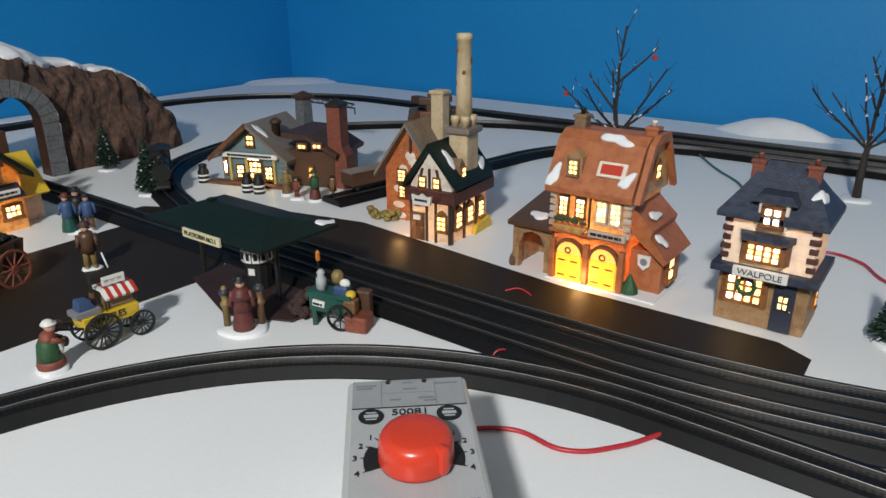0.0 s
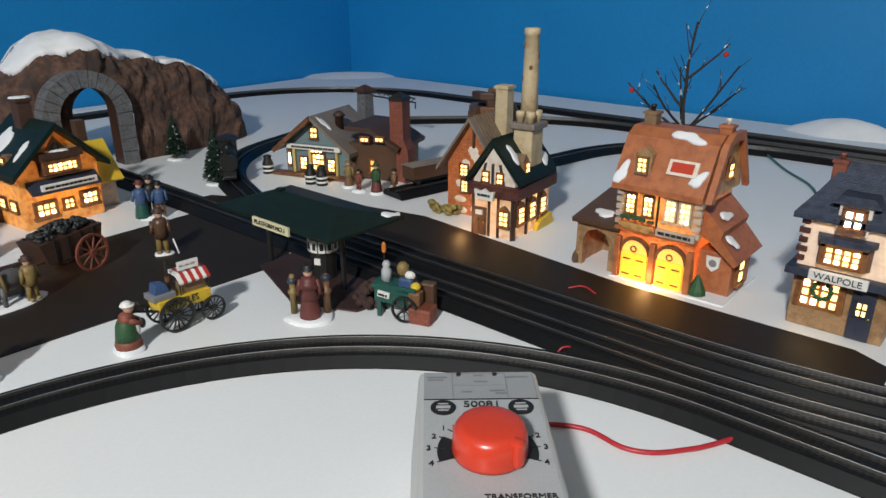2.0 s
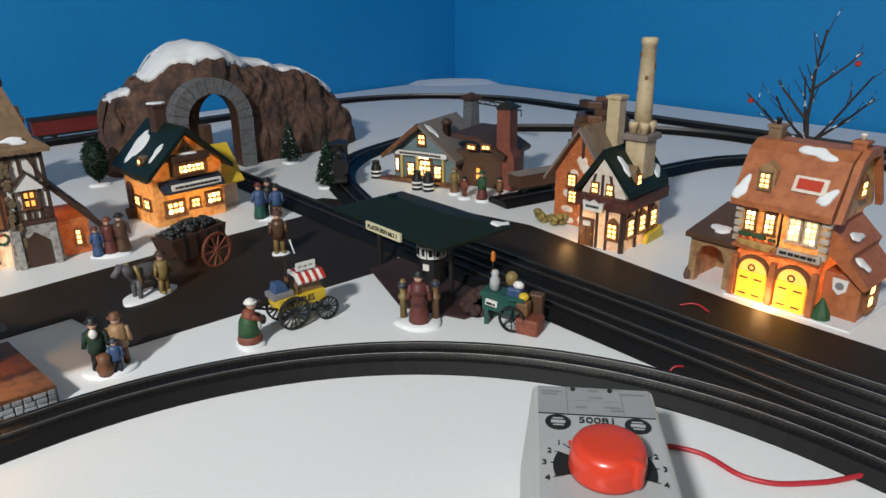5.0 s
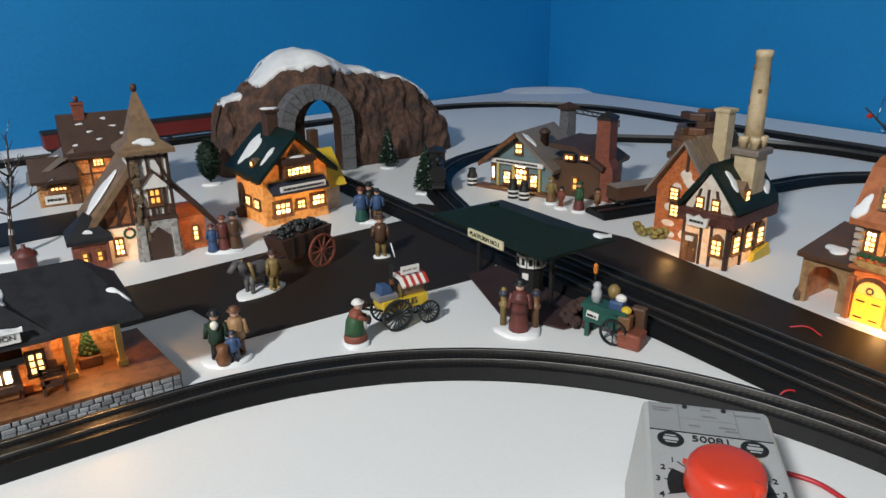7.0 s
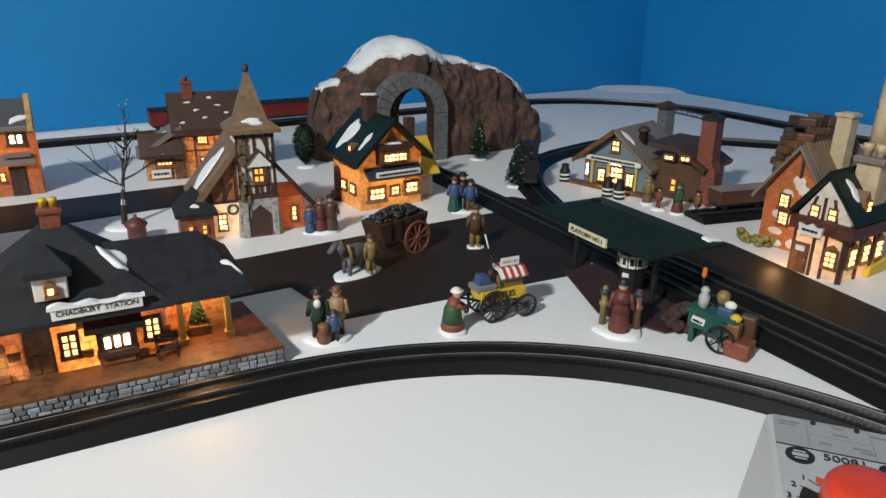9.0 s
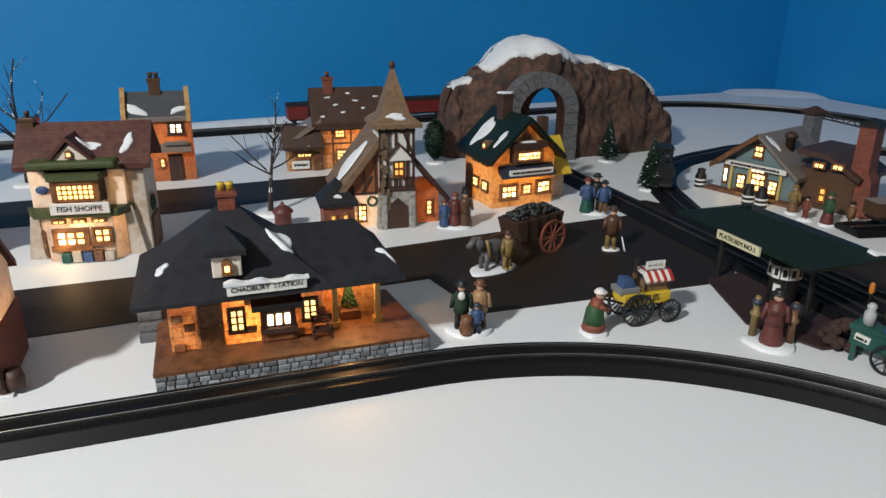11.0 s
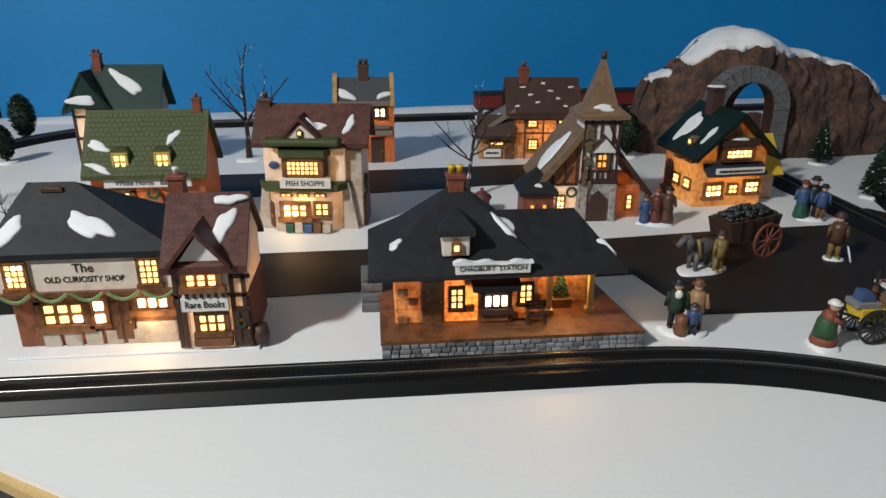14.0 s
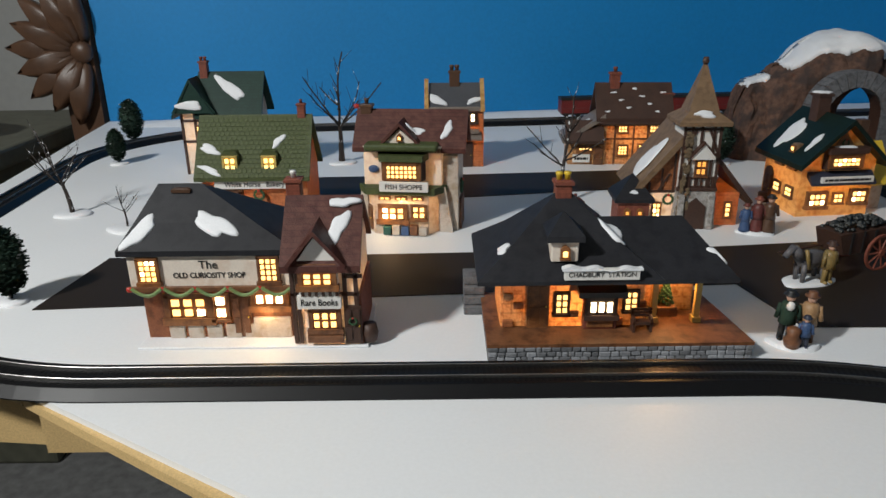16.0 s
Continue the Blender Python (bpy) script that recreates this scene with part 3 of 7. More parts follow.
def bar(t, x0, x1, z0, z1, y, mat=None, d=0.002, name="timber", lean=0.0):
    """A timber on a front face at depth y; lean shifts its top sideways."""
    bm = prism([(x0, z0), (x1, z0), (x1 + lean, z1), (x0 + lean, z1)], y - d, y + 0.001)
    return part(name, bm, mat or UMBER, t)


def sidebar(t, y0, y1, z0, z1, x, mat=None, d=0.002, lean=0.0, name="timber"):
    bm = prism([(y0, z0), (y1, z0), (y1 + lean, z1), (y0 + lean, z1)], x - d, x + d, axis="x")
    return part(name, bm, mat or UMBER, t)


def door(t, x, y, z, w, h, mat=None, turn=0, arch=False, knob=True):
    bm = box(-w / 2, w / 2, -0.002, 0.002, 0, h)
    for k in (-1, 1):
        box(k * w * 0.25 - w * 0.16, k * w * 0.25 + w * 0.16, -0.003, 0, h * 0.1, h * 0.45, bm)
        box(k * w * 0.25 - w * 0.16, k * w * 0.25 + w * 0.16, -0.003, 0, h * 0.53, h * 0.92, bm)
    if arch:
        prism([(-w / 2, h), (w / 2, h), (w * 0.3, h + w * 0.3), (0, h + w * 0.42), (-w * 0.3, h + w * 0.3)], -0.002, 0.002, bm)
    ob = part("door", bm, mat or BROWN, t, m=pose(x, y, z, 0, 0, turn))
    if knob:
        part("door_knob", ball((w * 0.36, -0.0035, h * 0.48), 0.0009, 0.0009, 0.0009, u=6, v=4), YELLOW, ob)
    return ob


def board(t, x, y, z, w, h, mat=None, turn=0, tilt=0, name="sign", d=0.0022):
    return part(name, box(-w / 2, w / 2, -d, d, -h / 2, h / 2, bevel=0.0006), mat or WHITE, t, m=pose(x, y, z, tilt, 0, turn))


def words(sign, text, size, mat=None, squeeze=1.0, z=0.0, d=0.0024):
    return lettering(text, size, mat or INK, sign, pose(0, -d, z, 90, 0, 0), squeeze=squeeze)


def bars(sign, w, h, mat=None, n=1, d=0.0024):
    rnd = random.Random(int(w * 1e5))
    bm = bmesh.new()
    x = -w / 2
    while x < w / 2:
        k = min(rnd.uniform(0.004, 0.008), w / 2 - x)
        box(x, x + k * 0.85, -d - 0.0002, -d + 0.0006, -h / 2, h / 2, bm)
        x += k
    return part("marks", bm, mat or INK, sign)


def wreath(t, x, y, z, r, turn=0):
    bm = bmesh.new()
    for k in range(12):
        a = 6.2832 * k / 12
        ball((r * math.cos(a), 0, r * math.sin(a)), r * 0.34, r * 0.25, r * 0.34, bm, 6, 4)
    w = part("wreath", bm, LEAF, t, m=pose(x, y, z, 0, 0, turn))
    part("bow", ball((0, -r * 0.2, r), r * 0.35, r * 0.2, r * 0.3, u=6, v=4), RED, w)
    return w


def slope(x, y, z, ang, turn=0, spin=0):
    """The plane of a roof slope that faces -y and rises at ang degrees."""
    return pose(x, y, z, 0, 0, turn) @ pose(0, 0, 0, ang, 0, 0) @ pose(0, 0, 0, 0, 0, spin)


# the Old Curiosity Shop with its book-shop wing
t = house("curiosity_shop", -0.359, 0.604, 0, "cream and brown shop with charcoal roof and book wing, windows lit")
walls(t, -0.098, 0.035, 0.012, 0.085, 0.055, SHOPWOOD)
walls(t, -0.103, 0.038, 0.004, 0.088, 0.086, PINKISH, name="upper_wall", z0=0.054)
part("roof", hip(-0.1095, 0.044, 0.0005, 0.100, 0.085, 0.131, -0.084, -0.046, flare=0.02), CHARCOAL, t)
part("garland", sweep([Vector((-0.104 + 0.142 * k / 60, -0.001)) for k in range(61)], [(-0.002, 0), (0.002, 0), (0.002, 0.004), (-0.002, 0.004)], z=0.0535), BROWN, t)
for k in range(5):
    bm = bmesh.new()
    for i in range(9):
        s, e = i / 9, (i + 1) / 9
        rod((-0.099 + 0.028 * k + 0.026 * s, -0.004, 0.0575 - 0.007 * math.sin(math.pi * s)), (-0.099 + 0.028 * k + 0.026 * e, -0.004, 0.0575 - 0.007 * math.sin(math.pi * e)), 0.0016, 0.0016, 7, bm)
    tagged(part("swag", bm, SWAG, t, "green leaf swag"), kind="stuff")
    part("bow", ball((-0.101 + 0.028 * k, -0.003, 0.056), 0.003, 0.0015, 0.0026), RED, t)
window(t, -0.085, 0.004, 0.0600, 0.017, 0.022, 3, 4, frame_mat=CASING, bright=((0, 1), (1, 3), (2, 3)))
window(t, 0.019, 0.004, 0.0600, 0.017, 0.023, 3, 4, frame_mat=BROWN)
lettering("The", 0.0105, INK, t, pose(-0.033, 0.0038, 0.0757, 90, 0, 0))
lettering("OLD CURIOSITY SHOP", 0.0072, INK, t, pose(-0.033, 0.0038, 0.0660, 90, 0, 0), squeeze=0.86)
window(t, -0.058, 0.012, 0.0205, 0.038, 0.024, 3, 2, bright=((2, 0),))
window(t, -0.029, 0.012, 0.0205, 0.014, 0.025, 1, 2, lit=HOT)
door(t, -0.011, 0.012, 0.003, 0.017, 0.042)
window(t, 0.015, 0.012, 0.032, 0.030, 0.016, 3, 1, lit=HOT)
for k in range(5):
    part("stall_riser", box(-0.078 + k * 0.017, -0.064 + k * 0.017, 0.0095, 0.013, 0.002, 0.016, bevel=0.0008), CREAM, t)
part("stall_riser", box(-0.001, 0.032, 0.009, 0.013, 0.002, 0.022, bevel=0.001), CREAM, t, "brightly lit cream panel")
chimney(t, -0.062, 0.05, 0.11, 0.133, 0.014, CARVED)
chimney(t, 0.036, 0.055, 0.09, 0.139, 0.013, BRICK, pots=1, pot_mat=WHITE)
snow(t, slope(-0.092, 0.012, 0.105, 41, spin=50), 0.034, 0.017, 1)
snow(t, slope(-0.028, 0.018, 0.1085, 42, spin=-35), 0.042, 0.018, 2)
# book wing
walls(t, 0.038, 0.096, -0.004, 0.075, 0.082, PINKISH, 0.122, name="wing_wall")
part("wing_roof", gable(0.038, 0.094, -0.008, 0.079, 0.080, 0.122, t=0.006), MAROON, t)
walls(t, 0.046, 0.080, -0.010, 0.03, 0.083, WHITE, 0.106, along="y", name="dormer_wall", z0=0.05)
part("dormer_roof", gable(0.044, 0.082, -0.012, 0.04, 0.085, 0.108, along="y", t=0.005), MAROON, t)
snow(t, slope(0.080, 0.012, 0.1055, 46, spin=65), 0.030, 0.016, 3)
snow(t, slope(0.084, 0.028, 0.1235, 42, spin=5), 0.024, 0.010, 4)
window(t, 0.063, -0.010, 0.061, 0.029, 0.019, 3, 3)
window(t, 0.066, -0.004, 0.017, 0.025, 0.019, 3, 2, frame_mat=BROWN)
part("window_sill", box(0.05, 0.082, -0.010, -0.004, 0.006, 0.013, bevel=0.001), BROWN, t)
for k in range(6):
    bar(t, 0.0485 + 0.0058 * k, 0.051 + 0.0058 * k, 0.052, 0.0585, -0.010)
sg = board(t, 0.063, -0.0085, 0.0455, 0.038, 0.0125)
words(sg, "Rare Books", 0.0085, squeeze=0.8)
for x in (0.038, 0.0425, 0.083, 0.0925):
    bar(t, x, x + 0.0035, 0.004, 0.082, -0.004)
bar(t, 0.038, 0.097, 0.0495, 0.0525, -0.004)
bar(t, 0.084, 0.1, 0.066, 0.069, -0.004)
door(t, 0.0905, -0.0045, 0.004, 0.015, 0.036, UMBER)
wreath(t, 0.0905, -0.008, 0.026, 0.0032)
sidebar(t, -0.004, 0.075, 0.0, 0.05, 0.0965, BRICK, name="side_panel")
part("barrel", lathe([(0.006, 0), (0.0075, 0.008), (0.006, 0.016)], 12, at=(0.104, 0.0, 0.004)), UMBER, t, smooth=True)
part("snow_base", box(-0.101, 0.103, -0.008, 0.08, 0.0, 0.0022, bevel=0.0009), SNOW, t)
bulb(t, -0.03, 0.045, 0.035, 0.30)
# added fill in front of the shop, brightens the cream panels
bulb(t, 0.012, 0.002, 0.026, 0.010, (1.0, 0.62, 0.25))
bulb(t, 0.07, 0.03, 0.035, 0.12)

# Chadbury railway station
t = thing("railway_station", pose(-0.0415, 0.569, 0.003), "stone and timber railway station with black hipped roof, lit inside", "station", "lit porcelain village houses")
plat = part("platform", prism([(-0.1110, 0.0), (0.1110, 0.0), (0.099, 0.105), (-0.1110, 0.105)], -0.003, 0.0108, axis="z"), STONE, t)
part("deck", prism([(-0.1120, -0.0012), (0.1122, -0.0012), (0.100, 0.106), (-0.1120, 0.106)], 0.0108, 0.0138, axis="z"), BROWN, t, "brown plank platform deck")
walls(t, -0.0985, 0.027, 0.032, 0.095, 0.074, AMBER, z0=0.0135)
walls(t, 0.027, 0.080, 0.062, 0.092, 0.074, AMBER, name="porch_wall", z0=0.0135)
part("roof", hip(-0.1205, 0.030, -0.006, 0.112, 0.0695, 0.125, -0.050, -0.038, ry=0.06, flare=0.055, t=0.0035), CHARCOAL, t)
part("porch_roof", hip(-0.020, 0.090, -0.0055, 0.108, 0.0697, 0.103, -0.020, 0.060, ry=0.058, flare=0.02, t=0.0035), CHARCOAL, t)
part("dormer", box(-0.0605, -0.0385, 0.006, 0.034, 0.085, 0.1035, bevel=0.001), PINKISH, t)
part("dormer_roof", hip(-0.0645, -0.0345, 0.002, 0.036, 0.103, 0.118, -0.050, -0.049, ry=0.022), CHARCOAL, t)
window(t, -0.0495, 0.006, 0.0885, 0.007, 0.008, 1, 1, arch=True, lit=LIT)
sg = board(t, -0.0215, -0.0065, 0.0795, 0.060, 0.0095, WHITE)
words(sg, "CHADBURY  STATION", 0.0055, squeeze=0.98)
edge = [(-0.032 + 0.064 * k / 20, 0.0052 + 0.0014 * math.sin(k * 0.9) + 0.0012 * math.sin(k * 0.37)) for k in range(21)]
part("snow_patch", prism([(0.032, 0.0035), (-0.032, 0.0035)] + edge, -0.0032, 0.0032), SNOW, sg)
chimney(t, -0.044, 0.062, 0.11, 0.139, 0.014, BRICK, pots=2, pot_mat=YELLOW)
# door in the glow-tinted brown: its orange light is in the colour
door(t, -0.0660, 0.0315, 0.0138, 0.019, 0.043, CASING)
for x, w, h, z, c, r, l, y in ((-0.0455, 0.0125, 0.020, 0.0265, 2, 3, LIT, 0.0315), (-0.0125, 0.024, 0.0175, 0.0275, 3, 1, HOT, 0.0245), (0.0145, 0.0125, 0.019, 0.0290, 2, 3, LIT, 0.0315)):
    window(t, x, y, z, w, h, c, r, lit=l, frame_mat=UMBER)
part("bay", box(-0.027, 0.002, 0.025, 0.033, 0.0138, 0.0490, bevel=0.001), BRICK, t)
part("bay_panel", box(-0.024, -0.001, 0.0238, 0.0262, 0.0160, 0.0255, bevel=0.0008), CASING, t)
part("awning", prism([(0.014, 0.0535), (0.033, 0.060), (0.033, 0.055), (0.014, 0.0485)], -0.034, 0.007, axis="x"), INK, t)
for i, x in enumerate((-0.092, -0.083, -0.0345, 0.0045, 0.0235)):
    for k in range(6):
        if (i + k) % 3 == 0:
            part("stone", box(x - 0.0045, x + 0.0045, 0.0295, 0.0325, 0.0145 + k * 0.0085, 0.021 + k * 0.0085, bevel=0.0007), AMBER if k % 2 else ORANGE, t)
for x in (0.0375, 0.0755):
    p = part("post", box(x - 0.0026, x + 0.0026, 0.037, 0.042, 0.0138, 0.074, bevel=0.0005), POST, t)
    part("post_foot", box(x - 0.004, x + 0.004, 0.0355, 0.0435, 0.0138, 0.019, bevel=0.0005), POST, p)
bm = bmesh.new()
for k in range(60):
    a, s = 2.4 * k, k / 60
    ball((0.053 + 0.007 * (1 - s) * math.cos(a), 0.056 + 0.005 * (1 - s) * math.sin(a), 0.024 + 0.024 * s), 0.0018, 0.0016, 0.0016, bm, 5, 4)
part("small_tree", bm, LEAF, t, "little green tree on the porch")
part("tree_tub", box(0.044, 0.062, 0.048, 0.060, 0.0138, 0.023, bevel=0.001), BROWN, t)
bench = part("bench", box(0.014, 0.032, 0.018, 0.026, 0.021, 0.0235), UMBER, t)
for x in (0.0155, 0.0305):
    part("bench_arm", prism([(0.018, 0.0138), (0.026, 0.0138), (0.026, 0.034), (0.0245, 0.034), (0.0245, 0.028), (0.018, 0.027)], x - 0.001, x + 0.001, axis="x"), UMBER, bench)
for k in range(3):
    part("bench_slat", box(0.014, 0.032, 0.0245, 0.026, 0.026 + k * 0.003, 0.028 + k * 0.003), UMBER, bench)
for k in range(4):
    part("stone_stair", box(-0.1285, -0.108, 0.090 + 0.004 * k, 0.125, -0.003 + 0.0088 * k, 0.0055 + 0.0088 * k, bevel=0.0012), STONE, t)
snow(t, slope(-0.098, 0.026, 0.090, 30, turn=-45), 0.015, 0.013, 5)
snow(t, slope(-0.003, 0.034, 0.103, 45, turn=40, spin=80), 0.034, 0.016, 6)
snow(t, slope(0.080, 0.02, 0.083, 40, turn=75, spin=80), 0.018, 0.006, 7)
bulb(t, -0.035, 0.06, 0.035, 0.36)
# added fill under the open porch roof, no lamp hangs there
bulb(t, 0.052, 0.046, 0.060, 0.045)
rnd = random.Random(12)
STONES = [shade("platform_stone", (0.26 * k, 0.27 * k, 0.29 * k), 0.75, spread=0.25, bump=0.6) for k in (0.5, 0.8, 1.1)]
for r in range(3):
    x = -0.1112
    while x < 0.110:
        w = min(rnd.uniform(0.0045, 0.0105), 0.1118 - x)
        up = rnd.uniform(-0.0004, 0.0004)
        part("stone", box(x + 0.0004, x + w - 0.0004, -0.0014 - 0.0008 * rnd.random(), 0.002, -0.0026 + r * 0.0046 + up * (r > 0), 0.0016 + r * 0.0046 + up * (r < 2), bevel=0.0008), rnd.choice(STONES), plat)
        x += w
    y = 0.002
    while y < 0.1:
        w = rnd.uniform(0.005, 0.008)
        part("stone", box(-0.001, 0.0018, y, y + w - 0.0008, -0.0026 + r * 0.0046, 0.0016 + r * 0.0046), rnd.choice(STONES), plat, m=pose(0.1112 - 0.012 * y / 0.105, 0, 0))
        y += w

# the fish shop
t = house("fish_shop", -0.240, 0.905, -7, "cream fish shop with green bay, maroon roof and stone buttresses")
walls(t, -0.050, 0.050, 0.008, 0.07, 0.062, CREAM)
walls(t, -0.050, 0.050, 0.004, 0.072, 0.112, PINKISH, name="upper_wall", z0=0.062)
for k in (-1, 1):
    part("buttress", prism([(k * 0.046, 0.0), (k * 0.064, 0.0), (k * 0.054, 0.06), (k * 0.047, 0.062)], 0.004, 0.03), CREAM, t)
part("roof", gable(-0.058, 0.074, 0.01, 0.078, 0.110, 0.146, t=0.006), MAROON, t)
walls(t, 0.050, 0.070, 0.012, 0.075, 0.10, CREAM, name="side_wall")
sidebar(t, 0.02, 0.06, 0.0, 0.04, 0.071, BROWN, name="side_panel")
part("eave", box(-0.046, 0.046, -0.012, 0.02, 0.108, 0.117, bevel=0.003), THATCH, t)
part("gable_wall", prism([(-0.022, 0.116), (0.018, 0.116), (-0.002, 0.134)], 0.0, 0.02), PINKISH, t)
part("gable_roof", gable(-0.022, 0.018, 0.002, 0.045, 0.117, 0.138, along="y", t=0.005), MAROON, t)
window(t, -0.002, 0.0, 0.120, 0.006, 0.006, 1, 1, arch=True)
bay = part("bay", prism([(-0.028, 0.006), (-0.022, -0.010), (0.024, -0.010), (0.030, 0.006)], 0.070, 0.098, axis="z"), UMBER, t)
part("bay_roof", prism([(-0.032, 0.006), (-0.026, -0.015), (0.028, -0.015), (0.034, 0.006)], 0.096, 0.104, axis="z"), THATCH, t)
window(t, 0.001, -0.0095, 0.0715, 0.044, 0.022, 7, 3, sill=False)
part("shop_eave", prism([(-0.058, 0.01), (-0.046, -0.012), (0.042, -0.012), (0.056, 0.01)], 0.053, 0.062, axis="z"), THATCH, t)
sg = board(t, 0.004, -0.014, 0.0645, 0.062, 0.0125)
words(sg, "FISH SHOPPE", 0.0088, squeeze=0.95)
part("fish_emblem", ball((-0.037, 0.002, 0.083), 0.007, 0.002, 0.005), DENIM, t, "blue painted fish mark")
part("shop_front", prism([(-0.048, 0.01), (-0.036, -0.008), (0.034, -0.008), (0.046, 0.01)], 0.0, 0.054, axis="z"), CREAM, t)
window(t, -0.012, -0.008, 0.018, 0.034, 0.020, 3, 2, bright=((0, 0), (0, 1), (1, 0)))
window(t, 0.0215, -0.008, 0.021, 0.019, 0.018, 2, 2)
for k in range(3):
    window(t, -0.022 + 0.021 * k, -0.008, 0.046, 0.014, 0.004, 2, 1, sill=False)
door(t, -0.042, 0.001, 0.004, 0.011, 0.032, turn=-55)
for k, mt in enumerate((TEAL, CREAM, DENIM, BROWN, CREAM)):
    part("crate", box(-0.024 + 0.0115 * k, -0.014 + 0.0115 * k, -0.017, -0.0085, 0.001, 0.012 + 0.002 * (k % 2), bevel=0.001), mt, t)
chimney(t, -0.052, 0.045, 0.12, 0.158, 0.014, CARVED, pots=1)
wreath(t, 0.072, 0.035, 0.055, 0.008, 90)
snow(t, slope(0.055, 0.022, 0.130, 45, spin=70), 0.024, 0.012, 8)
snow(t, slope(0.013, 0.02, 0.129, 40, turn=70, spin=20), 0.008, 0.026, 9)
bulb(t, 0, 0.002, 0.040, 0.16)
# added fill before the shop front, stands in for window glow
bulb(t, -0.020, -0.020, 0.026, 0.008, (1.0, 0.62, 0.25))
bulb(t, 0, 0.03, 0.09, 0.16)

# the green shingled bakery
t = house("bakery", -0.437, 0.925, 0, "brick bakery with mossy green shingle roof and two dormers")
walls(t, -0.064, 0.072, 0.0, 0.085, 0.072, ORANGE, 0.138)
roof = part("roof", gable(-0.066, 0.074, -0.008, 0.090, 0.073, 0.139, t=0.005, over=0.004), THATCH, t)
ang = math.degrees(math.atan2(0.066, 0.049))
shingle = box(-0.0029, 0.0029, -0.0046, 0.0046, -0.0006, 0.0007)
sh = bpy.data.meshes.new("shingle")
shingle.to_mesh(sh)
shingle.free()
sh.materials.append(THATCH)
for r in range(13):
    for c in range(22):
        o = new("shingle", sh)
        o.parent = roof
        s = r / 12.6
        o.matrix_local = slope(-0.0665 + 0.0064 * (c + 0.5 * (r % 2)), -0.009 + 0.049 * s, 0.0760 + 0.066 * s, ang - 5)
for x in (-0.024, 0.026):
    part("dormer", prism([(x - 0.0115, 0.076), (x + 0.0115, 0.076), (x + 0.0115, 0.100), (x + 0.008, 0.104), (x - 0.008, 0.104), (x - 0.0115, 0.100)], -0.0015, 0.032), THATCH, t)
    window(t, x, -0.0015, 0.078, 0.017, 0.020, 2, 2, frame_mat=POST)
sg = board(t, 0.006, -0.006, 0.0625, 0.104, 0.0115)
words(sg, "White Horse   Bakery", 0.009, squeeze=0.95)
window(t, -0.038, -0.001, 0.034, 0.046, 0.018, 4, 2, frame_mat=BROWN)
part("arch", lathe([(0.010, 0), (0.011, 0.004), (0.010, 0.008)], 14), ORANGE, t, m=pose(0.010, 0.002, 0.038, 90, 0, 0))
door(t, 0.010, -0.002, 0.0, 0.016, 0.035)
wreath(t, 0.010, -0.006, 0.048, 0.006)
chimney(t, 0.064, 0.042, 0.12, 0.158, 0.010, BRICK, pots=1)
snow(t, slope(-0.052, 0.012, 0.104, ang, spin=-15), 0.028, 0.012, 10)
snow(t, slope(0.036, 0.018, 0.113, ang, spin=60), 0.022, 0.010, 11)
snow(t, slope(-0.050, -0.004, 0.080, ang, spin=-20), 0.030, 0.009, 12)
bulb(t, -0.02, 0.04, 0.035, 0.2)

# the tall green-roofed inn at the back
t = house("corner_house", -0.556, 1.22, 0, "tall half-timbered house with dark green roof and snow")
walls(t, -0.072, -0.02, 0.0, 0.06, 0.108, PINKISH, 0.15, along="y")
walls(t, -0.03, 0.056, 0.006, 0.075, 0.105, CREAM, 0.158, name="wing_wall")
part("roof", gable(-0.076, -0.016, -0.008, 0.07, 0.106, 0.156, along="y", t=0.006), GREEN2, t)
part("wing_roof", gable(-0.04, 0.060, 0.0, 0.082, 0.104, 0.162, t=0.006), GREEN2, t)
part("front_hip", prism([(-0.082, 0.106), (-0.008, 0.106), (-0.045, 0.158)], -0.012, -0.007), GREEN2, t)
for x in (-0.072, -0.05, -0.032):
    bar(t, x, x + 0.004, 0.0, 0.104, 0.0)
bar(t, -0.072, -0.02, 0.055, 0.059, 0.0)
bar(t, -0.072, -0.02, 0.09, 0.094, 0.0)
window(t, -0.041, 0.0, 0.064, 0.012, 0.02, 2, 2, frame_mat=BROWN)
window(t, 0.036, 0.006, 0.064, 0.014, 0.02, 2, 2, frame_mat=BROWN)
chimney(t, -0.035, 0.04, 0.15, 0.186, 0.013, BRICK, pots=2)
snow(t, slope(-0.050, -0.013, 0.119, 85), 0.036, 0.018, 13)
snow(t, slope(0.010, 0.022, 0.142, 54, spin=-45), 0.056, 0.022, 14)
bulb(t, -0.04, 0.03, 0.06, 0.1)

# the brick house at the back
t = house("brick_house", -0.167, 1.25, 0, "tall brick house with grey parapet roof and lit shop door")
walls(t, -0.048, 0.050, 0.0, 0.06, 0.104, ORANGE)
part("roof", prism([(-0.006, 0.104), (0.032, 0.142), (0.066, 0.104)], -0.044, 0.046, axis="x"), DARKROOF, t)
for x in (-0.049, 0.047):
    part("parapet", prism([(-0.009, 0.098), (-0.006, 0.112), (0.030, 0.149), (0.034, 0.149), (0.068, 0.104), (0.06, 0.098)], x - 0.003, x + 0.004, axis="x"), OCHRE, t)
part("eave", box(-0.05, 0.052, -0.006, 0.004, 0.098, 0.106, bevel=0.0015), GREYROOF, t)
window(t, 0.026, 0.0, 0.078, 0.022, 0.017, 2, 2, frame_mat=UMBER, lit=HOT)
window(t, -0.02, 0.0, 0.078, 0.018, 0.015, 2, 2)
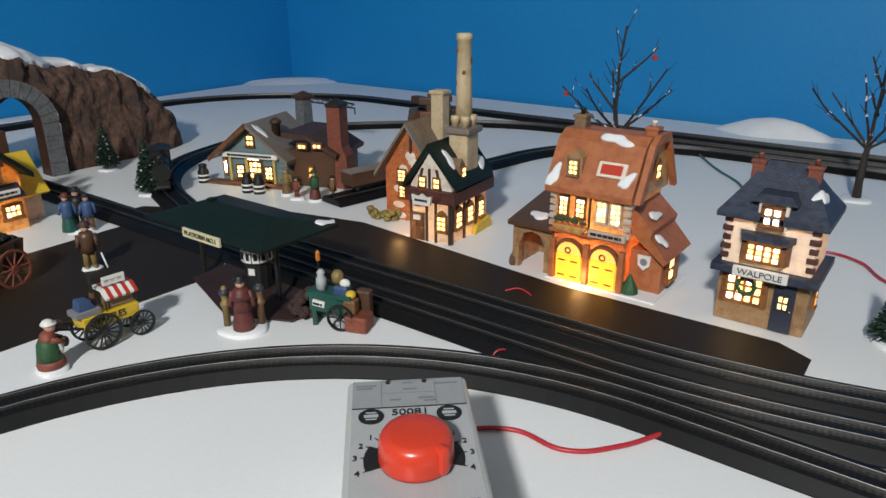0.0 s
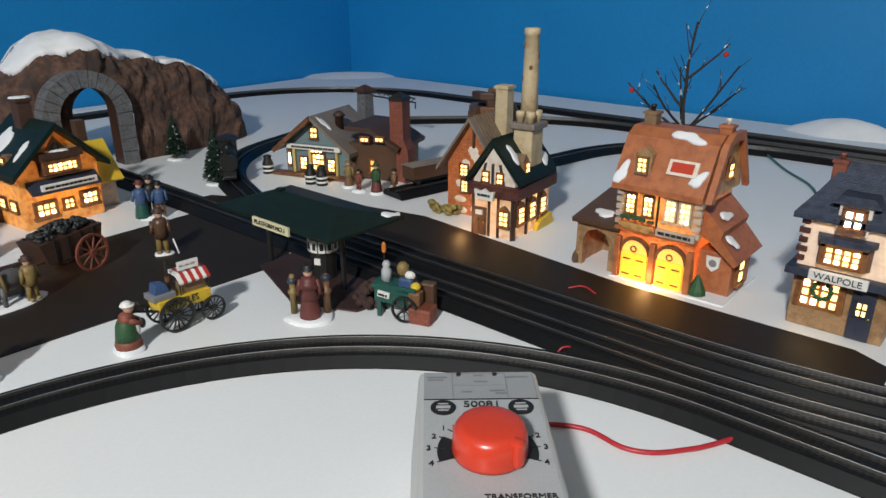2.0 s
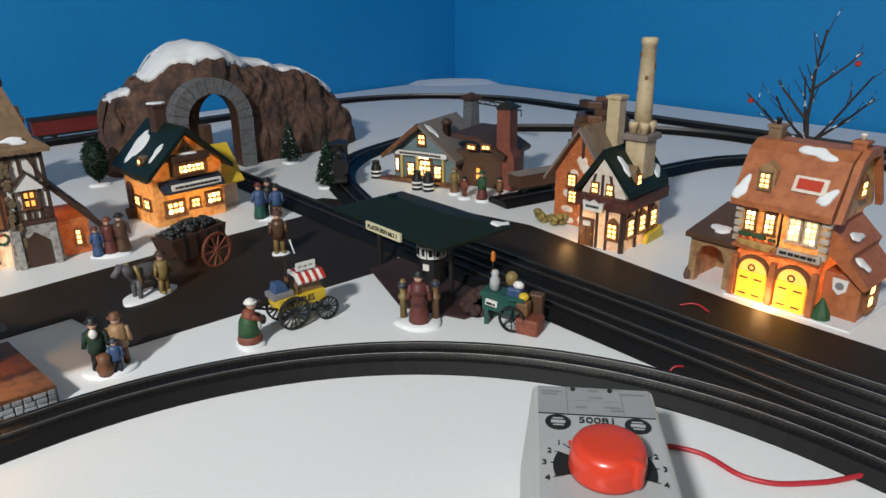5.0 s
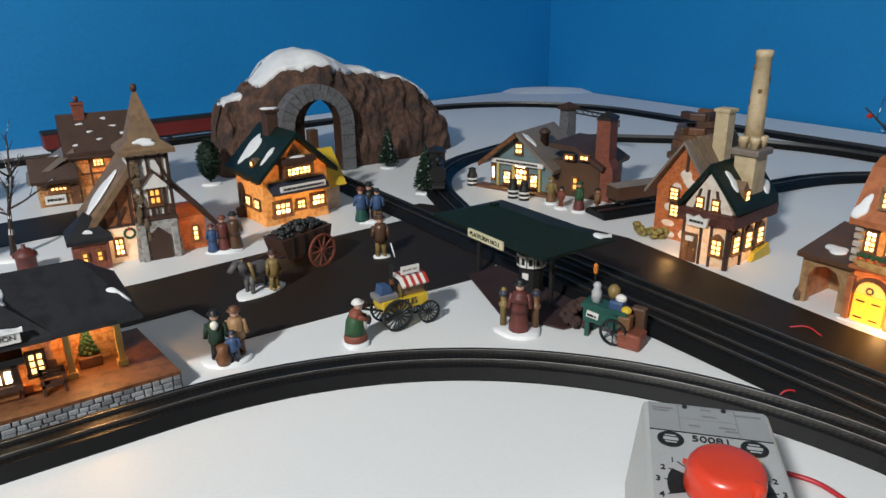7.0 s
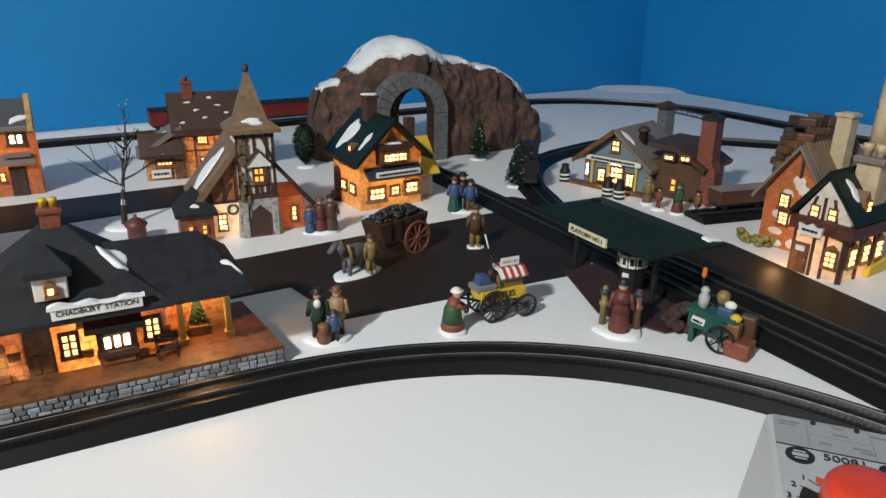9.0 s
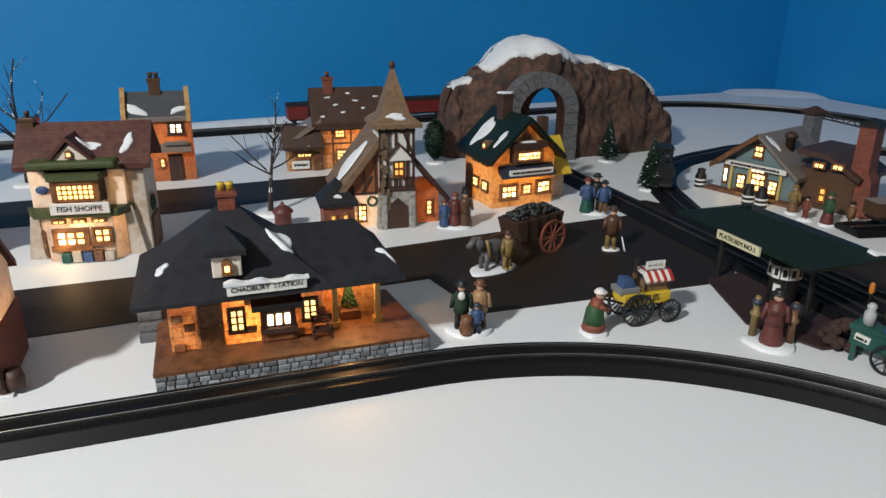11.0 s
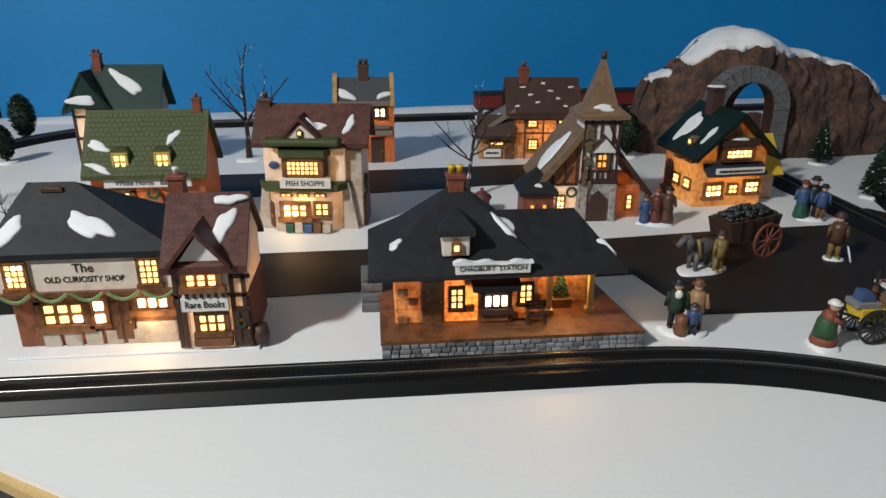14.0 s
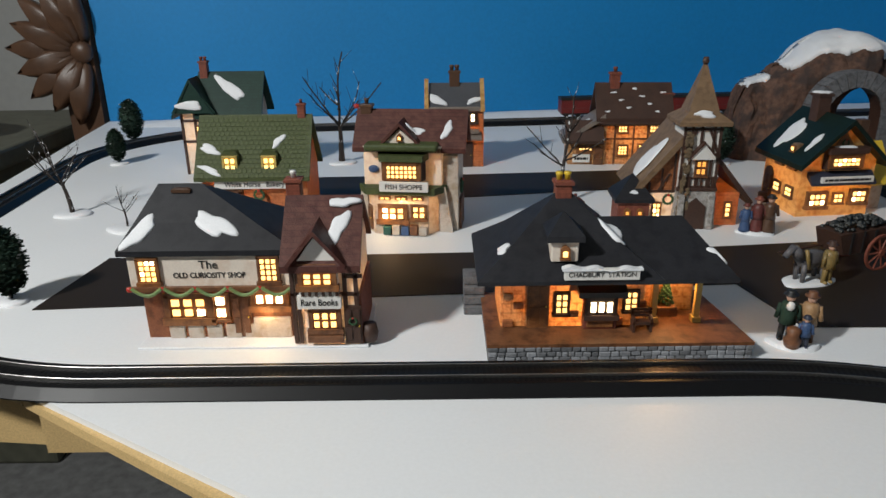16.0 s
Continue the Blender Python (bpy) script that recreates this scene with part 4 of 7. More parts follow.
door(t, 0.020, 0.0, 0.0, 0.022, 0.045, UMBER)
window(t, 0.0, 0.0, 0.024, 0.008, 0.014, 1, 2)
part("awning", prism([(-0.012, 0.052), (0.0, 0.062), (0.0, 0.058), (-0.012, 0.049)], 0.0, 0.046, axis="x"), GREYROOF, t)
board(t, 0.024, -0.008, 0.064, 0.036, 0.007, GREYROOF)
chimney(t, 0.0, 0.032, 0.135, 0.163, 0.018, CARVED, d=0.012, pots=2)
snow(t, slope(-0.030, 0.005, 0.1165, 45, spin=-45), 0.034, 0.015, 15)
snow(t, slope(0.034, 0.004, 0.1155, 45, spin=25), 0.026, 0.012, 16)
bulb(t, 0.01, 0.03, 0.06, 0.2)

# the half-timbered cottage behind the church
t = house("timbered_cottage", 0.118, 1.258, -4, "half-timbered cottage with dark brown sagging roof, windows lit")
walls(t, -0.030, 0.080, 0.0, 0.07, 0.088, AMBER, 0.130)
part("lean_to", prism([(-0.085, 0.0), (-0.02, 0.0), (-0.02, 0.086), (-0.085, 0.045)], -0.004, 0.06), AMBER, t)
part("roof", gable(-0.034, 0.086, -0.006, 0.076, 0.084, 0.132, t=0.006), UMBER, t)
part("lean_roof", prism([(-0.095, 0.038), (-0.024, 0.083), (-0.024, 0.090), (-0.097, 0.045)], -0.012, 0.07), GREYROOF, t)
part("eave", prism([(-0.014, 0.074), (0.002, 0.090), (0.004, 0.084), (-0.010, 0.070)], -0.034, 0.086, axis="x"), UMBER, t)
for x in (-0.030, -0.006, 0.026, 0.05, 0.076):
    bar(t, x, x + 0.003, 0.0, 0.084, 0.0, BROWN)
bar(t, -0.03, 0.08, 0.044, 0.047, 0.0, BROWN)
for x, z in ((0.008, 0.056), (0.062, 0.056), (0.010, 0.016), (0.045, 0.018)):
    window(t, x, 0.0, z, 0.017, 0.018, 3, 3)
window(t, -0.055, -0.004, 0.024, 0.026, 0.008, 4, 1)
sg = board(t, -0.062, -0.008, 0.012, 0.03, 0.014)
bars(sg, 0.024, 0.004)
door(t, -0.032, -0.005, 0.0, 0.016, 0.026, arch=True)
chimney(t, -0.006, 0.035, 0.125, 0.156, 0.017, BRICK, pots=1)
chimney(t, 0.085, 0.03, 0.06, 0.122, 0.018, BRICK)
for k in range(9):
    snow(t, slope(-0.02 + 0.012 * k, -0.002 + 0.034 * ((k * 5) % 7) / 7, 0.0925 + 0.041 * ((k * 5) % 7) / 7, 49), 0.010, 0.004, 20 + k)
part("front_slope", prism([(-0.020, 0.040), (0.002, 0.072), (0.002, 0.078), (-0.022, 0.045)], -0.092, -0.026, axis="x"), UMBER, t)
snow(t, pose(-0.066, 0.02, 0.064, 0, -33, 0), 0.040, 0.020, 31)
bulb(t, 0.03, 0.035, 0.05, 0.2)

# the church with its timbered tower
t = thing("church", pose(0.135, 0.908, 0, 0, 0, -3), "small church with timbered clock tower, brown spire and snowy nave", "church", "lit porcelain village houses")
tower = part("tower", prism([(-0.026, 0.0), (0.026, 0.0), (0.0225, 0.05), (0.0225, 0.137), (-0.0225, 0.137), (-0.0225, 0.05)], 0.0, 0.046), WHITE, t)
part("tower_base", prism([(-0.027, 0.0), (0.027, 0.0), (0.0235, 0.05), (-0.0235, 0.05)], -0.0022, 0.045), PALESTONE, t)
sp = part("spire", hip(-0.032, 0.032, -0.009, 0.055, 0.134, 0.206, -0.0004, 0.0004, flare=0.28), TAN, t, "tall tan spire with flared eaves")
part("finial", lathe([(0.0028, 0), (0.0042, 0.004), (0.003, 0.009)], 10, at=(0, 0.023, 0.205)), UMBER, sp, smooth=True)
for z in (0.054, 0.066, 0.096, 0.128):
    bar(t, -0.024, 0.024, z, z + 0.003, 0.0)
for x in (-0.0235, -0.0145, -0.003, 0.0125, 0.020):
    bar(t, x, x + 0.003, 0.052, 0.134, 0.0)
bar(t, -0.022, -0.019, 0.099, 0.128, 0.0, lean=0.012)
bar(t, 0.019, 0.022, 0.099, 0.128, 0.0, lean=-0.012)
for k in range(4):
    sidebar(t, 0.004 + 0.012 * k, 0.007 + 0.012 * k, 0.052, 0.134, 0.0228)
sidebar(t, 0.0, 0.046, 0.094, 0.097, 0.0228)
window(t, 0.002, 0.0, 0.070, 0.014, 0.021, 2, 2, arch=True, lit=DIM, frame_mat=BROWN)
part("arch_door", prism([(-0.013, 0.0), (0.013, 0.0), (0.013, 0.030), (0.0, 0.042), (-0.013, 0.030)], -0.0045, 0.0), UMBER, t)
for k in (-1, 1):
    part("pillar", box(k * 0.019 - 0.004, k * 0.019 + 0.004, -0.007, 0.002, 0.0, 0.046, bevel=0.001), PALESTONE, t)
bm = bmesh.new()
rnd = random.Random(4)
for k in range(90):
    z = rnd.uniform(0.002, 0.125)
    ball((-0.016 + rnd.uniform(-0.006, 0.005) * (1.2 - z * 5), -0.004, z), 0.0028, 0.002, 0.003, bm, 5, 4)
part("ivy", bm, shade("dry_ivy", (0.13, 0.09, 0.05), 0.7, spread=0.4), t, "brown ivy climbing the tower")
walls(t, -0.058, -0.016, 0.01, 0.10, 0.047, PINKISH, name="nave_wall")
part("nave_gable", prism([(-0.070, 0.046), (-0.02, 0.046), (-0.02, 0.112)], 0.012, 0.10), ORANGE, t)
nave = part("nave_roof", prism([(-0.082, 0.046), (-0.018, 0.126), (-0.014, 0.126), (-0.014, 0.119), (-0.076, 0.042)], 0.002, 0.105), TAN, t)
snow(nave, pose(-0.056, 0.040, 0.082, 0, -51, 0) @ pose(0, 0, 0, 0, 0, 14), 0.066, 0.034, 33)
for k in range(3):
    bar(t, -0.058 + 0.015 * k, -0.0555 + 0.015 * k, 0.045, 0.058 + 0.019 * k, 0.012)
bar(t, -0.070, -0.024, 0.0445, 0.048, 0.012)
bar(t, -0.046, -0.043, 0.048, 0.070, 0.012, lean=0.012)
for k in range(6):
    bar(t, -0.019 + 0.0072 * k, -0.0165 + 0.0072 * k, 0.0545, 0.0665, -0.0005)
part("lower_eave", box(-0.0255, 0.0255, -0.0032, 0.004, 0.0500, 0.0545, bevel=0.0008), UMBER, t)
part("window_hood", prism([(-0.013, 0.092), (0.017, 0.092), (0.017, 0.095), (0.002, 0.112), (-0.013, 0.095)], -0.006, 0.0), WHITE, t)
part("hood_roof", gable(-0.013, 0.017, -0.006, 0.0, 0.095, 0.112, along="y", t=0.003, over=0.002), UMBER, t)
wreath(t, -0.032, 0.009, 0.036, 0.006)
window(t, -0.046, 0.01, 0.010, 0.011, 0.022, 2, 3, bright=((0, 1), (1, 0)))
walls(t, 0.022, 0.060, 0.012, 0.09, 0.045, ORANGE, name="aisle_wall")
part("aisle_roof", prism([(0.020, 0.10), (0.075, 0.034), (0.071, 0.029), (0.020, 0.092)], 0.004, 0.095), UMBER, t)
window(t, 0.046, 0.012, 0.012, 0.008, 0.020, 1, 3)
walls(t, -0.098, -0.058, -0.004, 0.04, 0.037, BRICK, name="annex_wall")
part("annex_roof", hip(-0.103, -0.053, -0.009, 0.045, 0.036, 0.064, -0.0782, -0.0778), CHARCOAL, t)
for x in (-0.086, -0.070):
    window(t, x, -0.004, 0.012, 0.0075, 0.013, 1, 2, arch=True, lit=DIM, sill=False)
snow(t, slope(-0.078, -0.001, 0.0465, 48), 0.022, 0.010, 34)
snow(sp, slope(0.0, 0.0, 0.1475, 55), 0.024, 0.010, 35)
bulb(t, 0, 0.02, 0.05, 0.08)
bulb(t, -0.045, 0.045, 0.025, 0.12)
bulb(t, 0.04, 0.045, 0.025, 0.08)

# the yellow inn
t = house("ochre_inn", 0.340, 0.954, 5, "ochre gabled inn with dark green roof, wreath and lit bays")
walls(t, -0.052, 0.050, 0.0, 0.090, 0.076, OCHRE, 0.123, along="y")
part("roof", gable(-0.057, 0.055, -0.010, 0.097, 0.073, 0.126, along="y", t=0.007), GREEN, t)
walls(t, 0.048, 0.086, 0.024, 0.080, 0.050, CREAM, name="lean_to")
part("lean_roof", prism([(0.012, 0.038), (0.052, 0.090), (0.090, 0.056), (0.088, 0.050), (0.052, 0.083), (0.017, 0.035)], 0.049, 0.092, axis="x"), YELLOW, t, "bright yellow lean-to roof")
part("lean_chimney", box(0.060, 0.074, 0.058, 0.072, 0.05, 0.118, bevel=0.001), CARVED, t)
bay = part("bay", prism([(-0.026, 0.002), (-0.022, -0.009), (0.024, -0.009), (0.028, 0.002)], 0.066, 0.088, axis="z"), UMBER, t)
part("bay_roof", prism([(-0.032, 0.004), (-0.026, -0.014), (0.028, -0.014), (0.034, 0.004)], 0.088, 0.096, axis="z"), UMBER, t)
window(t, 0.001, -0.0085, 0.0685, 0.042, 0.016, 6, 2, sill=False, bright=((1, 0), (2, 1), (4, 1)))
snow(t, pose(0.0, -0.008, 0.096), 0.026, 0.010, 40)
part("shop_eave", prism([(-0.014, 0.050), (0.002, 0.064), (0.002, 0.056), (-0.014, 0.046)], -0.044, 0.046, axis="x"), NAVY, t)
sg = board(t, 0.004, -0.014, 0.054, 0.072, 0.008)
bars(sg, 0.064, 0.003)
window(t, -0.026, -0.002, 0.014, 0.026, 0.020, 3, 2, bright=((0, 0), (2, 0)))
window(t, 0.004, -0.001, 0.018, 0.014, 0.014, 2, 2)
window(t, 0.032, -0.002, 0.018, 0.022, 0.018, 3, 2, bright=((1, 1), (0, 0)))
wreath(t, 0.0, -0.003, 0.1005, 0.004)
part("gable_panel", prism([(-0.012, 0.098), (0.012, 0.098), (0.0, 0.115)], -0.002, 0.0), TAN, t)
for z in (0.020, 0.060):
    for k in range(2):
        window(t, -0.052, 0.020 + 0.030 * k, z + 0.003, 0.016, 0.014, 2, 2, turn=-90, frame_mat=BROWN)
door(t, -0.052, 0.074, 0.0, 0.020, 0.045, turn=-90, arch=True)
part("side_dormer", box(-0.050, -0.035, 0.022, 0.034, 0.082, 0.095, bevel=0.001), TAN, t)
window(t, -0.0505, 0.028, 0.084, 0.008, 0.008, 1, 1, turn=-90)
chimney(t, -0.006, 0.055, 0.115, 0.158, 0.018, UMBER)
snow(t, pose(-0.006, 0.055, 0.158), 0.020, 0.020, 41)
snow(t, pose(-0.034, 0.066, 0.1025, 0, -45, 0) @ pose(0, 0, 0, 0, 0, 10), 0.056, 0.026, 42)
snow(t, pose(-0.036, 0.008, 0.100, 0, -45, 0) @ pose(0, 0, 0, 0, 0, -5), 0.030, 0.010, 43)
part("tub", lathe([(0.006, 0), (0.008, 0.012), (0.007, 0.014)], 12, at=(-0.056, 0.075, 0.0)), BROWN, t, smooth=True)
bulb(t, 0.0, 0.04, 0.04, 0.25)

# the brew house: ochre front, rust mansard roof
t = house("brew_house", 0.650, 0.281, -90, "ochre and brick house with rust mansard roof and yellow doors")
walls(t, -0.040, 0.040, 0.002, 0.085, 0.058, ORANGE)
walls(t, -0.042, 0.042, 0.0, 0.086, 0.112, OCHRE, name="upper_wall", z0=0.055)
part("roof", prism([(-0.008, 0.104), (0.018, 0.150), (0.032, 0.158), (0.060, 0.158), (0.072, 0.150), (0.094, 0.104), (0.094, 0.098), (-0.008, 0.098)], -0.049, 0.046, axis="x"), RUST, t)
part("gable_wall", prism([(0.004, 0.100), (0.024, 0.148), (0.066, 0.148), (0.082, 0.100)], 0.045, 0.049, axis="x"), OCHRE, t)
part("barge", prism([(-0.010, 0.100), (0.018, 0.153), (0.032, 0.161), (0.060, 0.161), (0.096, 0.100), (0.09, 0.098), (0.06, 0.152), (0.034, 0.152), (0.024, 0.148), (0.0, 0.098)], 0.049, 0.055, axis="x"), RUST, t)
window(t, 0.0495, 0.042, 0.115, 0.012, 0.016, 2, 2, turn=90, arch=True)
for k in (-1, 1):
    for j in range(6):
        part("quoin", box(k * 0.041 - 0.004, k * 0.041 + 0.004, -0.0025, 0.003, 0.060 + j * 0.0078, 0.0655 + j * 0.0078, bevel=0.0006), CREAM, t)
for x in (-0.029, -0.010):
    window(t, x, 0.0, 0.073, 0.0105, 0.021, 2, 4, arch=True, frame_mat=BROWN, bright=((0, 1), (1, 3), (0, 3)))
window(t, 0.0135, 0.0, 0.072, 0.0115, 0.023, 2, 4, frame_mat=CREAM, bright=((0, 1), (1, 2)))
window(t, 0.0285, 0.0, 0.072, 0.0115, 0.023, 2, 4, frame_mat=CREAM, bright=((1, 0), (0, 2)))
bm = bmesh.new()
rnd = random.Random(9)
for k in range(40):
    ball((-0.037 + 0.034 * rnd.random(), -0.004, 0.068 + 0.003 * rnd.random()), 0.0022, 0.002, 0.0018, bm, 5, 4)
gl = part("garland", bm, LEAF, t)
for k in range(5):
    part("bow", ball((-0.035 + 0.0075 * k, -0.0065, 0.0665), 0.0016, 0.001, 0.0016, u=6, v=4), RED, gl)
part("balcony", prism([(-0.040, 0.064), (0.0, 0.064), (-0.006, 0.056), (-0.034, 0.058)], -0.006, 0.0), OCHRE, t)
part("string_course", box(-0.044, 0.044, -0.004, 0.003, 0.0535, 0.0575, bevel=0.0008), RUST, t)
part("downpipe", rod((0.001, -0.003, 0.058), (0.001, -0.003, 0.108), 0.0012), INK, t)
sg = board(t, 0.022, -0.0045, 0.0605, 0.040, 0.0075, CREAM)
bars(sg, 0.034, 0.003)
for x in (-0.020, 0.019):
    part("arch", prism([(x - 0.018, 0.030)] + [(x + 0.018 * math.cos(a), 0.030 + 0.018 * math.sin(a)) for a in (math.pi * k / 12 for k in range(12, -1, -1))] + [(x + 0.015, 0.030)] + [(x + 0.015 * math.cos(a), 0.030 + 0.015 * math.sin(a)) for a in (math.pi * k / 12 for k in range(13))], -0.003, 0.003), BROWN, t)
    part("fanlight", prism([(x - 0.014, 0.0305)] + [(x + 0.014 * math.cos(a), 0.0305 + 0.014 * math.sin(a)) for a in (math.pi * k / 12 for k in range(12, -1, -1))], -0.001, 0.003), DIM, t, "lit fanlight over the doors")
    for k in (-1, 1):
        d = part("door", box(x + k * 0.0073 - 0.0068, x + k * 0.0073 + 0.0068, -0.0022, 0.003, 0.0005, 0.0295), LITDOOR, t, "bright yellow lit double door leaf")
        for z in (0.006, 0.023):
            part("hinge", box(x + k * 0.0073 - 0.004, x + k * 0.0073 + 0.004, -0.003, -0.002, z, z + 0.0012), INK, d)
    wreath(t, x, -0.004, 0.036, 0.003)
for x in (-0.039, 0.0, 0.039):
    part("pillar", box(x - 0.003, x + 0.003, -0.0045, 0.002, 0.0, 0.046, bevel=0.0008), RUST, t)
part("dormer", prism([(-0.030, 0.116), (-0.012, 0.116), (-0.012, 0.136), (-0.021, 0.143), (-0.030, 0.136)], 0.0, 0.03), SHEDPAINT, t)
window(t, -0.021, 0.0, 0.117, 0.011, 0.016, 2, 3, frame_mat=TAN)
part("skylight", box(0.004, 0.034, -0.0018, 0.002, -0.008, 0.008, bevel=0.0006), PINKISH, t, m=slope(0, 0.0035, 0.1265, -29))
part("skylight_pane", box(0.008, 0.030, -0.003, -0.0012, -0.005, 0.005), shade("red_lit_glass", (0.38, 0.04, 0.02), 0.3, glow=0.25, spread=0), t, m=slope(0, 0.0035, 0.1265, -29))
chimney(t, -0.036, 0.045, 0.15, 0.172, 0.013, TAN, pots=1, pot_mat=INK)
chimney(t, 0.042, 0.045, 0.15, 0.167, 0.012, RUST, pots=1, pot_mat=PINKISH)
snow(t, slope(-0.042, -0.002, 0.114, 61, spin=85), 0.026, 0.012, 50)
snow(t, slope(0.014, 0.022, 0.1535, 45, spin=-12), 0.032, 0.013, 51)
snow(t, slope(0.036, 0.0, 0.119, 61, spin=35), 0.020, 0.011, 52)
# open cart shed on one side and a small brick lean-to on the other
shed = part("shed", prism([(-0.092, 0.0), (-0.084, 0.0), (-0.084, 0.030), (-0.079, 0.041), (-0.068, 0.045), (-0.057, 0.041), (-0.052, 0.030), (-0.052, 0.0), (-0.042, 0.0), (-0.042, 0.054), (-0.092, 0.054)], 0.004, 0.012), SHEDPAINT, t)
part("shed_back", box(-0.092, -0.042, 0.060, 0.066, 0.0, 0.062), SHEDPAINT, shed)
part("shed_side", box(-0.093, -0.088, 0.012, 0.066, 0.0, 0.056), SHEDPAINT, shed)
part("snow_foot", ball((-0.092, 0.012, 0.004), 0.006, 0.012, 0.012), CARVED, shed)
part("shed_roof", prism([(-0.002, 0.050), (0.085, 0.066), (0.085, 0.071), (-0.002, 0.055)], -0.096, -0.040, axis="x"), CARVED, t)
snow(t, slope(-0.068, 0.02, 0.0595, 10), 0.026, 0.014, 53)
part("lean_to", box(0.040, 0.074, 0.018, 0.075, 0.0, 0.045, bevel=0.001), RUST, t)
part("lean_roof", prism([(0.040, 0.092), (0.064, 0.070), (0.062, 0.062), (0.082, 0.040), (0.078, 0.036), (0.040, 0.066)], 0.010, 0.082), RUST, t)
snow(t, pose(0.070, 0.02, 0.059, 0, 40, 0), 0.018, 0.010, 54)
snow(t, pose(0.058, 0.03, 0.0805, 0, 42, 0), 0.010, 0.022, 56)
cr = part("crest", prism([(-0.007, 0.007), (0.007, 0.007), (0.006, -0.004), (0.0, -0.009), (-0.006, -0.004)], -0.001, 0.001), WHITE, t, "white shield crest with dark bird", m=pose(0.056, 0.016, 0.034))
part("emblem", ball((0, -0.001, 0), 0.004, 0.0006, 0.004, u=8, v=5), PANEL2, cr)
window(t, 0.0745, 0.04, 0.010, 0.016, 0.028, 1, 2, turn=90, lit=LIT)
part("shrub", lathe([(0.010, 0), (0.009, 0.006), (0.005, 0.014), (0.001, 0.022)], 9, at=(0.047, 0.006, 0)), LEAF, t)
part("snow_base", box(-0.044, 0.078, -0.006, 0.09, 0.0, 0.0016), SNOW, t)
bulb(t, 0.0, 0.04, 0.04, 0.45)
bulb(t, 0.0, 0.04, 0.085, 0.2)
# added fill before the doors, puts their orange glow on the road
bulb(t, 0.0, -0.014, 0.010, 0.012)

# the pale corner shop with slate roof
t = house("slate_shop", 0.650, 0.109, -90, "pale pink shop with blue slate roof and lettered fascia")
walls(t, -0.039, 0.039, 0.004, 0.066, 0.056, SHEDPAINT)
walls(t, -0.038, 0.038, 0.0, 0.066, 0.112, PINKISH, name="upper_wall", z0=0.055)
part("roof", hip(-0.046, 0.046, -0.008, 0.074, 0.104, 0.146, -0.018, 0.018, flare=0.03), SLATE, t)
part("front_gable", box(-0.0125, 0.0125, -0.005, 0.02, 0.096, 0.124, bevel=0.0008), PINKISH, t)
part("gable_roof", prism([(-0.019, 0.122), (0.019, 0.122), (0.013, 0.130), (-0.013, 0.130)], -0.008, 0.04), SLATE, t)
window(t, 0.0, -0.005, 0.101, 0.017, 0.018, 2, 2, frame_mat=BROWN, lit=HOT)
part("bay", prism([(-0.024, 0.002), (-0.019, -0.008), (0.015, -0.008), (0.020, 0.002)], 0.066, 0.088, axis="z"), BROWN, t)
part("bay_roof", prism([(-0.026, 0.002), (-0.021, -0.011), (0.017, -0.011), (0.022, 0.002)], 0.087, 0.093, axis="z"), SLATE, t)
window(t, -0.002, -0.0075, 0.067, 0.032, 0.019, 4, 3, sill=False, bright=((0, 0), (1, 2), (2, 1), (3, 0), (3, 2), (1, 0)))
part("shop_eave", prism([(-0.044, -0.012), (0.046, -0.012), (0.046, 0.07), (-0.044, 0.07)], 0.0535, 0.060, axis="z"), SLATE, t)
sg = board(t, -0.001, -0.013, 0.0580, 0.046, 0.0092)
words(sg, "WALPOLE", 0.0080, squeeze=1.05)
window(t, -0.015, 0.004, 0.020, 0.036, 0.030, 4, 3, sill=False, bright=((0, 2), (1, 0), (2, 2), (0, 0)))
wreath(t, -0.013, -0.002, 0.040, 0.0075)
door(t, 0.0195, 0.003, 0.002, 0.018, 0.046, NAVY)
window(t, 0.0195, 0.0005, 0.024, 0.010, 0.015, 2, 2, frame_mat=NAVY, sill=False)
for k in (-1, 1):
    for j in range(5):
        part("quoin", box(k * 0.036 - 0.0035 - 0.001 * (j % 2), k * 0.036 + 0.0035 + 0.001 * (j % 2), -0.0022, 0.003, 0.064 + j * 0.0085, 0.069 + j * 0.0085, bevel=0.0006), MAROON, t)
window(t, 0.0385, 0.03, 0.022, 0.010, 0.020, 1, 2, turn=90, lit=DIM)
for x in (-0.024, 0.022):
    chimney(t, x, 0.03, 0.13, 0.152, 0.011, BRICK, pots=1)
snow(t, pose(0.034, 0.02, 0.128, 0, 45, 0), 0.012, 0.022, 57)
bulb(t, -0.01, 0.03, 0.03, 0.2)
bulb(t, 0.0, 0.03, 0.08, 0.1)

# the chandler's cottage with tall round chimney
t = house("chimney_cottage", 0.661, 0.495, -84, "half-timbered shop cottage with green roof and tall cream chimney")
walls(t, -0.030, 0.028, 0.0, 0.095, 0.060, CREAM)
part("eave", prism([(-0.035, -0.006), (0.036, -0.006), (0.036, 0.10), (-0.035, 0.10)], 0.052, 0.067, axis="z"), MAROON, t)
walls(t, -0.030, 0.028, 0.002, 0.09, 0.070, PINKISH, 0.114, along="y", name="upper_wall", z0=0.064)
part("roof", prism([(-0.036, 0.066), (-0.001, 0.116), (0.038, 0.070), (0.036, 0.078), (-0.001, 0.124), (-0.038, 0.072)], -0.006, 0.094), GREEN, t)
for x, l in ((-0.020, 0.006), (-0.004, 0.0), (0.012, -0.006)):
    bar(t, x, x + 0.003, 0.066, 0.092, 0.002, lean=l)
